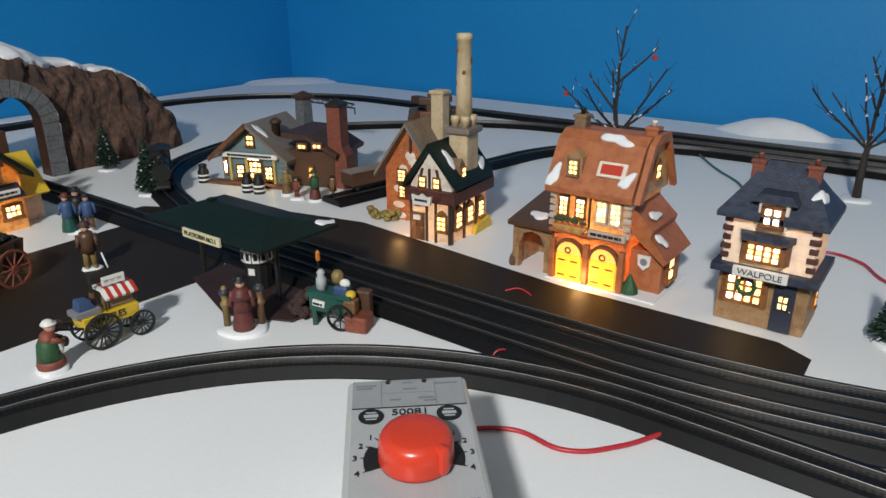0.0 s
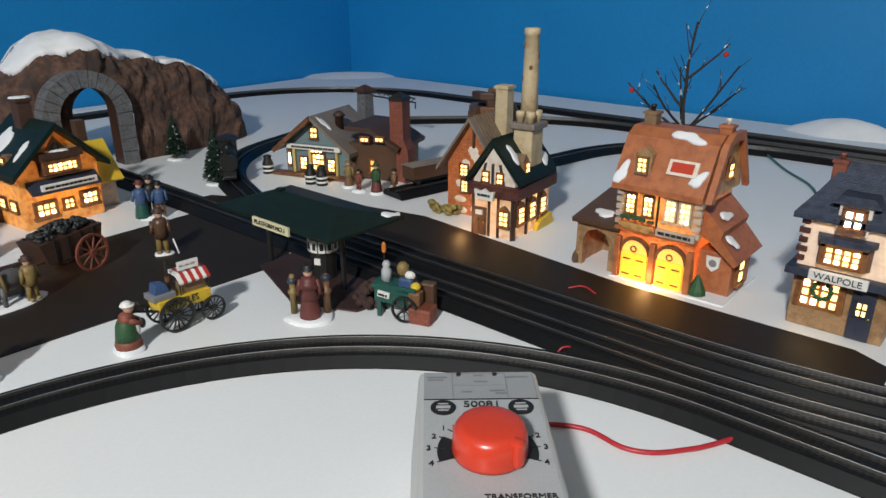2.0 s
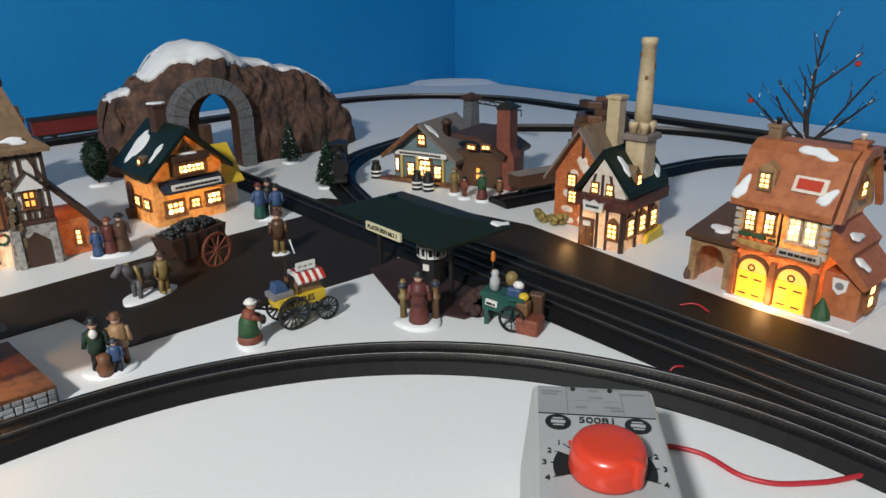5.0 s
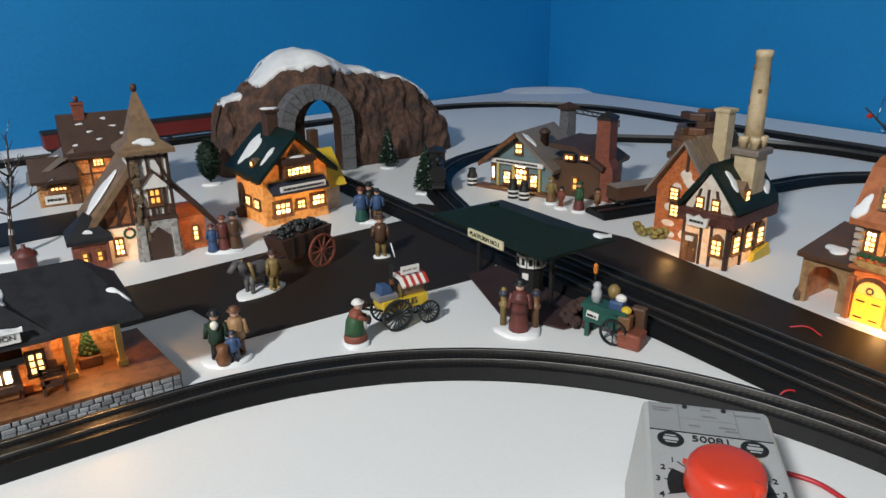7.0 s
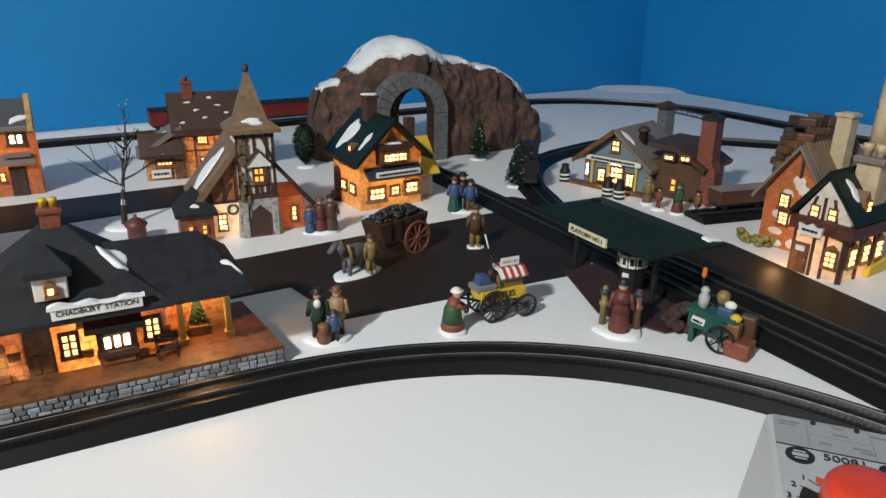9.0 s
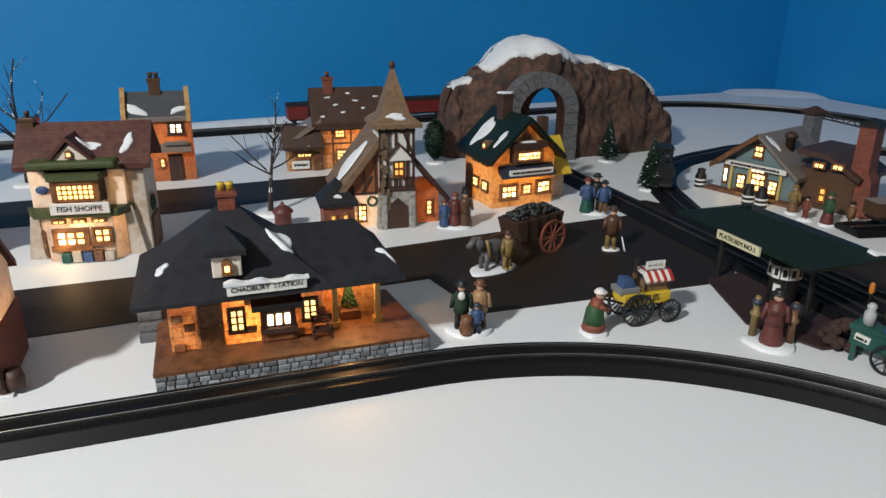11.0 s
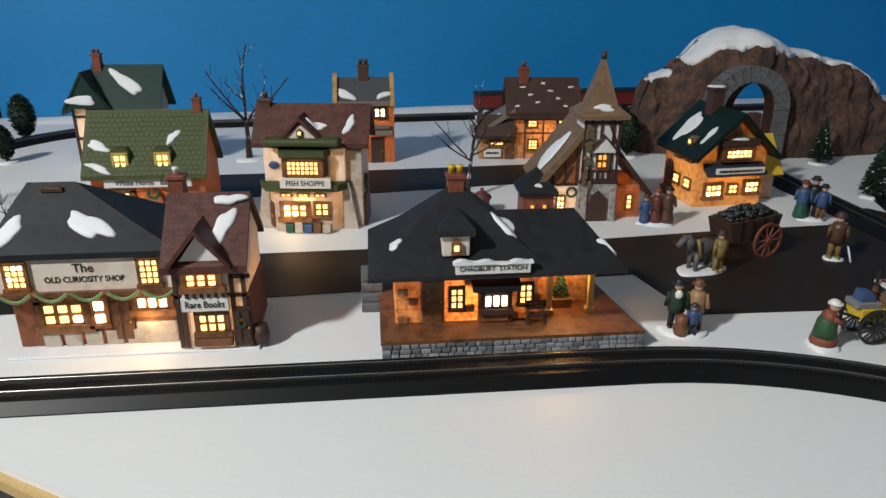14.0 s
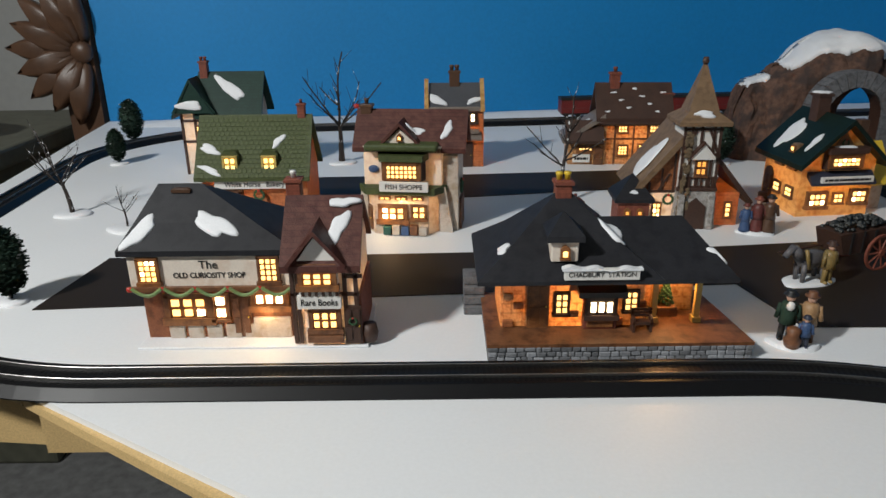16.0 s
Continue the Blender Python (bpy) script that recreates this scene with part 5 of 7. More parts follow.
for x in (-0.012, 0.008):
    window(t, x, 0.002, 0.068, 0.009, 0.014, 2, 2, sill=False)
for x in (-0.030, -0.007, 0.006, 0.0255):
    bar(t, x, x + 0.003, 0.0, 0.058, 0.0)
door(t, -0.018, 0.0, 0.0, 0.018, 0.036)
board(t, -0.018, -0.003, 0.030, 0.010, 0.006)
window(t, 0.016, 0.0, 0.016, 0.014, 0.020, 2, 3, arch=True)
sg = part("sign", prism([(-0.012, -0.006), (0.012, -0.006), (0.014, 0.006), (0.006, 0.004), (0.0, 0.008), (-0.006, 0.004), (-0.014, 0.006)], -0.002, 0.002), WHITE, t, "white hanging sign on a dark board", m=pose(-0.008, -0.008, 0.0545))
bars(sg, 0.018, 0.003)
for k in range(3):
    window(t, 0.0285, 0.016 + 0.029 * k, 0.018, 0.015, 0.022, 2, 3, turn=90, arch=True)
    sidebar(t, 0.0 + 0.031 * k, 0.003 + 0.031 * k, 0.0, 0.058, 0.0285)
part("fodder", prism([(0.050, 0.0), (0.096, 0.0), (0.090, 0.016), (0.056, 0.010)], 0.030, 0.036, axis="x"), YELLOW, t)
part("dormer", prism([(0.018, 0.080), (0.030, 0.080), (0.030, 0.096), (0.024, 0.104), (0.018, 0.096)], 0.014, 0.030, axis="x"), TAN, t)
window(t, 0.0302, 0.024, 0.081, 0.009, 0.013, 2, 2, turn=90, sill=False)
stack = part("chimney", box(0.004, 0.030, 0.036, 0.066, 0.062, 0.132, bevel=0.002), BEIGE, t)
part("chimney_cap", box(0.000, 0.034, 0.032, 0.070, 0.130, 0.138, bevel=0.002), GREYROOF, stack)
for x, y in ((0.010, 0.042), (0.024, 0.042), (0.010, 0.060), (0.024, 0.060), (0.017, 0.051)):
    part("chimney_pot", lathe([(0.0045, 0), (0.005, 0.006), (0.006, 0.007), (0.0055, 0.013), (0.0045, 0.0135)], 12, at=(x, y, 0.138)), BEIGE, stack, smooth=True)
flue = part("flue", lathe([(0.0108, 0.138), (0.0096, 0.19), (0.0084, 0.238), (0.0096, 0.239), (0.0096, 0.246), (0.007, 0.247)], 18, at=(0.014, 0.056, 0)), BEIGE, t, "tall cream round chimney with flaking brick patches", smooth=True)
for k in range(7):
    a = -2.4 + 1.3 * (k % 3)
    part("flaked_patch", ball((0.014 + 0.0072 * math.cos(a), 0.056 + 0.0072 * math.sin(a), 0.150 + 0.013 * k), 0.0030, 0.0030, 0.004 + 0.002 * (k % 2), u=9, v=6), COAT, flue)
snow(t, pose(0.016, 0.016, 0.103, 0, 50, 0), 0.024, 0.012, 60)
snow(t, pose(0.026, 0.078, 0.090, 0, 50, 0), 0.020, 0.018, 61)
# rear brick gable
walls(t, -0.105, -0.028, 0.055, 0.15, 0.070, ORANGE, 0.128, along="y", name="rear_wall")
part("rear_roof", gable(-0.110, -0.020, 0.048, 0.16, 0.068, 0.130, along="y", t=0.005), GREYROOF, t)
for k in range(16):
    part("roof_rib", prism([(-0.063, 0.1355), (-0.063, 0.138), (-0.014, 0.072), (-0.014, 0.069)], 0.050 + 0.007 * k, 0.0515 + 0.007 * k), TAN, t)
for x, z in ((-0.078, 0.054), (-0.045, 0.056), (-0.076, 0.032)):
    window(t, x, 0.055, z, 0.013, 0.017, 2, 3, frame_mat=BROWN)
rnd = random.Random(3)
for k in range(14):
    x = rnd.uniform(-0.10, -0.04)
    z = rnd.uniform(0.004, 0.10 - abs(x + 0.066) * 1.2)
    part("plaster_patch", ball((x, 0.0548, z), rnd.uniform(0.005, 0.010), 0.0012, rnd.uniform(0.003, 0.007), u=8, v=4), PINKISH, t)
bar(t, -0.0655, -0.062, 0.094, 0.122, 0.055)
bm = bmesh.new()
for k in range(26):
    q = rnd.random()
    ball((-0.104 + rnd.uniform(-0.020, 0.022), 0.044 + rnd.uniform(-0.010, 0.008), 0.004 + 0.014 * q * rnd.random()), rnd.uniform(0.003, 0.007), rnd.uniform(0.003, 0.006), rnd.uniform(0.003, 0.006), bm, 6, 4)
tagged(part("rubble", bm, shade("olive_yellow_rubble", (0.24, 0.19, 0.045), 0.7, spread=0.4, blotch=20, wash=(0.10, 0.08, 0.03)), t, "olive yellow straw and rubble heap"), kind="stuff")
chimney(t, -0.046, 0.10, 0.09, 0.172, 0.018, BEIGE, cap=True)
bulb(t, 0.0, 0.045, 0.03, 0.22)
bulb(t, -0.065, 0.10, 0.04, 0.14)
# added fill outside, makes the orange glow left of the door
bulb(t, -0.040, -0.012, 0.014, 0.009)

# the grey-green depot with red stack
t = house("depot", 0.711, 0.895, -71, "grey-green clapboard depot with brown roof, lit windows and red stack")
walls(t, -0.056, 0.062, 0.0, 0.10, 0.046, SAGE, 0.092, along="y")
part("roof", gable(-0.061, 0.067, -0.012, 0.106, 0.043, 0.094, along="y", t=0.006), GREYROOF, t)
part("barge", prism([(-0.068, 0.036), (0.003, 0.093), (0.003, 0.101), (-0.070, 0.043)], -0.0205, -0.018), BROWN, t)
for k in range(8):
    bar(t, -0.055 + 0.001 * k, 0.061 - 0.001 * k, 0.006 + 0.0075 * k, 0.0072 + 0.0075 * k, 0.0, SAGE, 0.001, "clapboard")
sg = board(t, 0.0, -0.006, 0.047, 0.10, 0.008)
bars(sg, 0.08, 0.0035)
window(t, 0.0, 0.0, 0.061, 0.014, 0.019, 2, 2, frame_mat=BROWN)
for x, w, h, c in ((-0.022, 0.014, 0.022, 2), (0.006, 0.024, 0.030, 3), (0.030, 0.014, 0.022, 2)):
    window(t, x, 0.0, 0.008, w, h, c, 3, frame_mat=BROWN, bright=((0, 1), (1, 2)))
window(t, 0.004, -0.001, 0.038, 0.024, 0.005, 3, 1, lit=HOT, sill=False)
window(t, -0.049, 0.0, 0.010, 0.006, 0.030, 1, 1, lit=HOT, sill=False)
for x in (-0.038, -0.008, 0.042):
    part("post", box(x - 0.002, x + 0.002, -0.006, -0.002, 0.0, 0.043), POST, t)
window(t, 0.062, 0.02, 0.022, 0.016, 0.022, 2, 2, turn=90, frame_mat=BROWN)
part("deck", box(-0.072, 0.075, -0.022, 0.0, 0.0, 0.004), BROWN, t)
part("roof_vent", lathe([(0.007, 0.070), (0.007, 0.094), (0.0095, 0.0945), (0.0095, 0.098), (0.004, 0.103)], 14, at=(0.030, 0.030, 0)), UMBER, t, "round dark roof vent", smooth=True)
snow(t, pose(0.018, 0.0, 0.087, 0, 36, 0), 0.034, 0.012, 70)
part("shed", box(0.058, 0.14, 0.01, 0.10, 0.0, 0.058, bevel=0.001), CARVED, t)
part("shed_roof", prism([(0.056, 0.086), (0.10, 0.084), (0.150, 0.056), (0.148, 0.050), (0.10, 0.076), (0.056, 0.078)], 0.0, 0.106), UMBER, t)
for x, z in ((0.092, 0.062), (0.118, 0.064)):
    window(t, x, 0.0, z, 0.016, 0.009, 2, 1, lit=LIT, sill=False)
window(t, 0.10, 0.0095, 0.012, 0.010, 0.022, 1, 2, lit=DIM)
stk = part("smokestack", prism([(0.132, 0.0), (0.164, 0.0), (0.160, 0.052), (0.153, 0.066), (0.152, 0.127), (0.130, 0.127), (0.130, 0.066)], 0.012, 0.04), BRICK, t, "tall dark red stepped chimney stack")
part("stack_cap", hip(0.129, 0.153, 0.011, 0.041, 0.127, 0.135, 0.14, 0.142), INK, stk)
bulb(t, 0.0, 0.03, 0.02, 0.14)

# the platform shelter
t = thing("platform_shelter", pose(0.436, 0.566, 0), "dark green canopy on black posts over the platform", "shelter")
part("canopy", hip(-0.088, 0.096, -0.050, 0.050, 0.0700, 0.0835, -0.045, 0.052, flare=0.0, t=0.003), GREEN, t, "dark green hipped canopy", m=pose(0, 0, 0, 0, 0, 90))
part("canopy_vent", box(-0.004, 0.004, 0.044, 0.052, 0.082, 0.089, bevel=0.001), GREEN, t)
sg = part("sign", box(-0.0012, 0.0012, -0.029, 0.029, -0.0045, 0.0045), shade("cream_sign", (0.60, 0.56, 0.36), 0.5, spread=0.06), t, "cream platform sign", m=pose(-0.0525, -0.004, 0.0705))
lettering("PLATFORM NO.1", 0.0068, INK, sg, pose(-0.0015, 0, 0, 90, 0, -90), squeeze=0.98)
for y in (-0.058, 0.065):
    part("post", rod((-0.008, y, 0.003), (-0.008, y, 0.074), 0.0028), INK, t)
    part("brace", rod((-0.008, y, 0.055), (-0.036, y, 0.071), 0.0014), INK, t)
snow(t, pose(0.040, -0.078, 0.075), 0.020, 0.012, 75)
kiosk = part("kiosk", lathe([(0.0135, 0.003), (0.0135, 0.030), (0.0152, 0.032), (0.0152, 0.048), (0.0165, 0.050), (0.012, 0.056), (0.006, 0.074)], 12, at=(0.003, -0.014, 0)), INK, t, "round black ticket kiosk under the canopy")
for k in range(12):
    a = math.radians(30 * k + 15)
    w = part("kiosk_window", box(-0.0034, 0.0034, -0.0007, 0.0007, 0.0335, 0.0465), WHITE, kiosk, m=pose(0.003 + 0.0151 * math.cos(a), -0.014 + 0.0151 * math.sin(a), 0, 0, 0, math.degrees(a) + 90))
    part("kiosk_pane", box(-0.0019, 0.0019, -0.0011, -0.0004, 0.0365, 0.0440), INK, w)
part("notice", box(-0.0035, 0.0035, -0.0006, 0.0006, 0.020, 0.027), WHITE, kiosk, m=pose(-0.0098, -0.0195, 0, 0, 0, -67))
tagged(mesh_ob("paving", prism([(0.402, 0.462), (0.374, 0.525), (0.410, 0.628), (0.458, 0.632), (0.458, 0.455)], 0.0014, 0.003, axis="z"), shade("dark_maroon_paving", (0.035, 0.016, 0.014), 0.6, spread=0.3)), "dark maroon paving under the shelter", "paving", kind="structure")
bm = bmesh.new()
rnd = random.Random(5)
for k in range(60):
    a, s = rnd.uniform(0, 6.28), rnd.random() ** 0.5
    ball((0.024 * s * math.cos(a), 0.015 * s * math.sin(a), 0.003 + 0.016 * (1 - s * s)), 0.005, 0.005, 0.0045, bm, 6, 4)
ob = mesh_ob("moss_clump", bm, shade("brown_moss", (0.05, 0.024, 0.02), 0.9, spread=0.5, bump=0.8), True)
ob.location = (0.430, 0.466, 0.003)
tagged(ob, "brown lumpy moss clump beside the shelter", "moss", kind="stuff")


# ---- figures and carts ----
def cast(name, pieces, m, label, category, group="", parent=None):
    """One painted casting: several shapes in one mesh, each with its own paint."""
    me = bpy.data.meshes.new(name)
    whole = bmesh.new()
    mats = []
    for bm, mat in pieces:
        if mat not in mats:
            mats.append(mat)
        tmp = bpy.data.meshes.new("tmp")
        bmesh.ops.recalc_face_normals(bm, faces=bm.faces)
        for f in bm.faces:
            f.material_index, f.smooth = mats.index(mat), True
        bm.to_mesh(tmp)
        bm.free()
        whole.from_mesh(tmp)
        bpy.data.meshes.remove(tmp)
    whole.to_mesh(me)
    whole.free()
    for q in mats:
        me.materials.append(q)
    ob = new(name, me)
    if parent is not None:
        ob.parent, ob.matrix_local = parent, m
        return ob
    ob.matrix_world = m
    return tagged(ob, label, category, group)


def person(x, y, h, coat, legs, hat=None, skirt=False, shawl=None, z=0.003, arm=0.0):
    """A little clay carol-singer in rough strokes: skirt or legs, coat, arms, plain head and hat."""
    r = h * 0.16
    out = []
    if skirt:
        out.append((lathe([(r * 1.25, z), (r * 1.2, z + h * 0.1), (r * 0.8, z + h * 0.45), (r * 0.7, z + h * 0.5)], 12, at=(x, y, 0)), legs))
    else:
        bm = bmesh.new()
        for s in (-1, 1):
            rod((x + s * r * 0.5, y, z), (x + s * r * 0.35, y, z + h * 0.48), r * 0.36, r * 0.4, 8, bm)
            ball((x + s * r * 0.5, y - r * 0.25, z + r * 0.2), r * 0.34, r * 0.6, r * 0.25, bm, 7, 4)
        out.append((bm, legs))
    body = lathe([(r * 1.0, z + h * 0.36), (r * 0.86, z + h * 0.5), (r * 1.0, z + h * 0.68), (r * 0.8, z + h * 0.77), (r * 0.3, z + h * 0.8)], 12, at=(x, y, 0))
    for s in (-1, 1):
        rod((x + s * r * 0.9, y, z + h * 0.73), (x + s * r * (1.25 - arm * 0.3), y - r * (0.2 + arm), z + h * (0.45 + arm * 0.12)), r * 0.32, r * 0.26, 7, body)
    out.append((body, coat))
    out.append((ball((x, y - r * 0.05, z + h * 0.87), r * 0.52, r * 0.52, h * 0.09, u=10, v=7), FLESH))
    if shawl:
        out.append((lathe([(r * 1.12, z + h * 0.58), (r * 1.05, z + h * 0.68), (r * 0.5, z + h * 0.80)], 12, at=(x, y, 0)), shawl))
    if hat:
        out.append((lathe([(r * 0.85, z + h * 0.92), (r * 0.85, z + h * 0.935), (r * 0.5, z + h * 0.94), (r * 0.52, z + h * 1.0), (r * 0.3, z + h * 1.01)], 12, at=(x, y, 0)), hat))
    return out


def snow_foot(w, d, seed=0):
    rnd = random.Random(seed)
    ph = rnd.uniform(0, 6)
    n, bm, rings = 20, bmesh.new(), []
    for s, z in ((1, 0.0), (1.0, 0.002), (0.9, 0.0036), (0.4, 0.004)):
        rings.append([bm.verts.new((w / 2 * s * (1 + 0.1 * math.sin(3 * a + ph)) * math.cos(a), d / 2 * s * (1 + 0.1 * math.sin(2 * a + ph)) * math.sin(a), z)) for a in (6.2832 * k / n for k in range(n))])
    for a, b in zip(rings, rings[1:]):
        for k in range(n):
            bm.faces.new((a[k], a[(k + 1) % n], b[(k + 1) % n], b[k]))
    bm.faces.new(rings[-1])
    return bm, SNOW


FIG = "painted clay village figurines"
# facing the viewer
cast("figurine", [snow_foot(0.030, 0.026, 1), (lathe([(0.0110, 0.003), (0.0115, 0.006), (0.0102, 0.011)], 14), BRICK), (lathe([(0.0104, 0.010), (0.0096, 0.016), (0.0085, 0.024), (0.006, 0.029)], 14), LEAF),
    (ball((0, -0.0065, 0.0185), 0.0062, 0.0050, 0.0085), WHITE), (ball((0, -0.001, 0.029), 0.0076, 0.0068, 0.0065), BRICK), (rod((-0.0065, -0.002, 0.029), (-0.0045, -0.012, 0.024), 0.0026, 0.0021), BRICK), (rod((0.0065, -0.002, 0.029), (0.0045, -0.012, 0.024), 0.0026, 0.0021), BRICK),
    (ball((0, -0.013, 0.022), 0.003, 0.003, 0.005), INK), (ball((0, -0.004, 0.0385), 0.0045, 0.0045, 0.0050), FLESH), (ball((0, -0.003, 0.0415), 0.0050, 0.0050, 0.0034), WHITE), (lathe([(0.0062, 0.0405), (0.0060, 0.0415), (0.0045, 0.0420)], 14, at=(0, -0.0035, 0)), WHITE)], pose(0.227, 0.557, 0, 0, 0, 75), "clay street seller in green dress, red shawl and white cap", "figurine", FIG)
cast("figurine", [snow_foot(0.044, 0.026, 2)] + person(-0.008, 0.003, 0.047, BRISTLE, INK, INK) + [(ball((-0.008, -0.0045, 0.0385), 0.0036, 0.0026, 0.0045, u=8, v=5), WHITE)] + person(0.009, 0.006, 0.047, SHEDPAINT, BROWN, BROWN) + person(0.006, -0.007, 0.030, DENIM, NAVY, NAVY) + [(lathe([(0.006, 0.003), (0.0075, 0.009), (0.005, 0.014), (0.006, 0.020), (0.002, 0.022)], 12, at=(-0.003, -0.009, 0)), BROWN)], pose(0.117, 0.592, 0, 0, 0, -20), "clay trio of musicians with a brown cello", "figurine", FIG)
cast("figurine", [snow_foot(0.022, 0.016, 3)] + person(0, 0, 0.054, CARVED, KHAKI, UMBER, arm=0.3) + [(rod((0.012, -0.004, 0.02), (0.016, -0.012, 0.004), 0.001), SNOW)], pose(0.360, 0.744, 0, 0, 0, -25), "clay man in grey-brown coat and khaki breeches", "figurine", FIG)
cast("figurine", [snow_foot(0.034, 0.02, 4)] + person(-0.010, 0, 0.050, DENIM, TEAL, WINE, True) + person(0.002, 0.006, 0.055, INK, INK, INK) + person(0.013, 0, 0.047, DENIM, COAT, INK), pose(0.419, 0.885, 0, 0, 0, -30), "clay couple and friend in blue and black coats", "figurine", FIG)
cast("figurine", [snow_foot(0.046, 0.024, 5)] + person(-0.014, -0.003, 0.036, DENIM, DENIM, WINE, True) + person(0.0, 0.0, 0.045, WINE, WINE, BRICK, True) + person(0.014, 0.001, 0.048, CARVED, CARVED, INK, True), pose(0.208, 0.886, 0, 0, 0, -15), "clay family of three in blue, wine and brown", "figurine", FIG)
cast("figurine", [snow_foot(0.046, 0.034, 6)] + person(0, -0.002, 0.052, WINE, WINE, INK, True, WINE) + sum(([(lathe([(0.0035, 0.003), (0.0032, 0.022), (0.0048, 0.024), (0.0048, 0.027), (0.003, 0.028), (0.0034, 0.036), (0.004, 0.037), (0.002, 0.043)], 10, at=(x, 0.006, 0)), mt)] for x, mt in ((-0.016, KHAKI), (0.015, COAT))), []) + [(ball((-0.016, 0.006, 0.037), 0.0052, 0.0052, 0.004), NAVY), (ball((0.015, 0.006, 0.039), 0.005, 0.005, 0.004), NAVY)], pose(0.367, 0.486, 0, 0, 0, -45), "clay hat seller in a long red coat between stands", "figurine", FIG)
for i, (x, y, c, l, ht) in enumerate(((0.697, 0.800, KHAKI, COAT, 0.040), (0.690, 0.770, BRICK, BRICK, 0.032), (0.700, 0.742, LEAF, WINE, 0.044), (0.716, 0.720, COAT, COAT, 0.036))):
    cast("figurine", [snow_foot(0.022, 0.02, 20 + i)] + person(0, 0, ht, c, l, INK if i % 2 else c, i % 2 == 0), pose(x, y, 0, 0, 0, -60 - 20 * i), ("clay figure in khaki beside the depot", "small clay figure in brick red", "clay figure in green and wine coat", "clay figure in brown coat")[i], "figurine", FIG)


def wheel(parent, x, y, z, r, mat, spokes=10, turn=0, name="wheel"):
    bm = bmesh.new()
    n = 24
    for k in range(n):
        a, b = 6.2832 * k / n, 6.2832 * (k + 1) / n
        q = [bm.verts.new((rr * math.cos(c), yy, rr * math.sin(c))) for c in (a, b) for rr in (r, r * 0.88) for yy in (-0.0014, 0.0014)]
        for f in ((0, 1, 5, 4), (2, 6, 7, 3), (0, 4, 6, 2), (1, 3, 7, 5)):
            bm.faces.new([q[i] for i in f])
    bmesh.ops.remove_doubles(bm, verts=bm.verts, dist=1e-6)
    w = part(name, bm, mat, parent, m=pose(x, y, z, 0, 0, turn))
    for k in range(spokes):
        a = 6.2832 * k / spokes
        part("spoke", rod((0, 0, 0), (r * 0.9 * math.cos(a), 0, r * 0.9 * math.sin(a)), r * 0.055, r * 0.05, 5), mat, w)
    part("hub", rod((0, -0.003, 0), (0, 0.003, 0), r * 0.17, seg=10), mat, w)
    return w


# waffle cart
t = thing("waffle_cart", pose(0.279, 0.566, 0, 0, 0, -2), "yellow food cart with striped awning on black spoked wheels", "cart")
body = part("body", box(-0.020, 0.030, -0.008, 0.014, 0.020, 0.0315, bevel=0.0008), YELLOW, t)
lettering("WAFFLES", 0.0088, INK, body, pose(0.002, -0.0084, 0.0265, 90, 0, 0), squeeze=0.85)
part("stove", box(-0.024, -0.002, -0.006, 0.012, 0.0315, 0.037, bevel=0.0008), PANEL2, t)
part("pot", prism([(-0.020, 0.037), (-0.006, 0.037), (-0.009, 0.045), (-0.018, 0.046)], -0.003, 0.009), DENIM, t, "blue enamel pot")
part("stove_pipe", rod((-0.004, 0.004, 0.036), (-0.004, 0.004, 0.064), 0.0016), INK, t)
part("pipe_collar", rod((-0.004, 0.004, 0.044), (-0.004, 0.004, 0.049), 0.0024), BROWN, t)
part("counter", box(0.004, 0.028, -0.004, 0.012, 0.032, 0.041, bevel=0.0006), TAN, t)
for k in range(8):
    x = 0.001 + 0.0037 * k
    part("awning_stripe", prism([(-0.010, 0.044), (-0.002, 0.051), (0.014, 0.051), (0.014, 0.0485), (-0.001, 0.0485), (-0.009, 0.042)], x, x + 0.0036, axis="x"), RED if k % 2 else WHITE, t)
sg = part("sign", box(-0.010, 0.010, -0.0008, 0.0008, 0, 0.008), WHITE, t, m=pose(0.014, -0.001, 0.053))
bars(sg, 0.016, 0.0022).location = (0, 0.0018, 0.004)
for x in (0.002, 0.029):
    part("awning_post", rod((x, -0.006, 0.031), (x, -0.006, 0.046), 0.0007), INK, t)
for y in (-0.011, 0.016):
    wheel(t, -0.006, y, 0.0165, 0.0165, INK, 16)
    wheel(t, 0.029, y, 0.0118, 0.0118, INK, 14)
part("axle", rod((-0.006, -0.011, 0.0165), (-0.006, 0.016, 0.0165), 0.0012), INK, t)
part("axle", rod((0.028, -0.011, 0.0108), (0.028, 0.016, 0.0108), 0.0012), INK, t)
for y in (-0.006, 0.012):
    part("handle", rod((-0.020, y, 0.023), (-0.042, y, 0.031), 0.0012), INK, t)
part("handle_pad", ball((-0.038, 0.003, 0.032), 0.006, 0.008, 0.003), CARVED, t)

# coal wagon with horse
t = thing("coal_wagon", pose(0.268, 0.775, 0, 0, 0, 18), "dark coal wagon heaped with coal on red spoked wheels", "wagon")
part("body", prism([(-0.034, 0.022), (0.030, 0.022), (0.036, 0.048), (-0.042, 0.046)], -0.017, 0.017), UMBER, t)
for k in range(4):
    part("stave", box(-0.026 + 0.016 * k, -0.0235 + 0.016 * k, -0.0185, -0.0165, 0.022, 0.047), INK, t)
bm = bmesh.new()
rnd = random.Random(8)
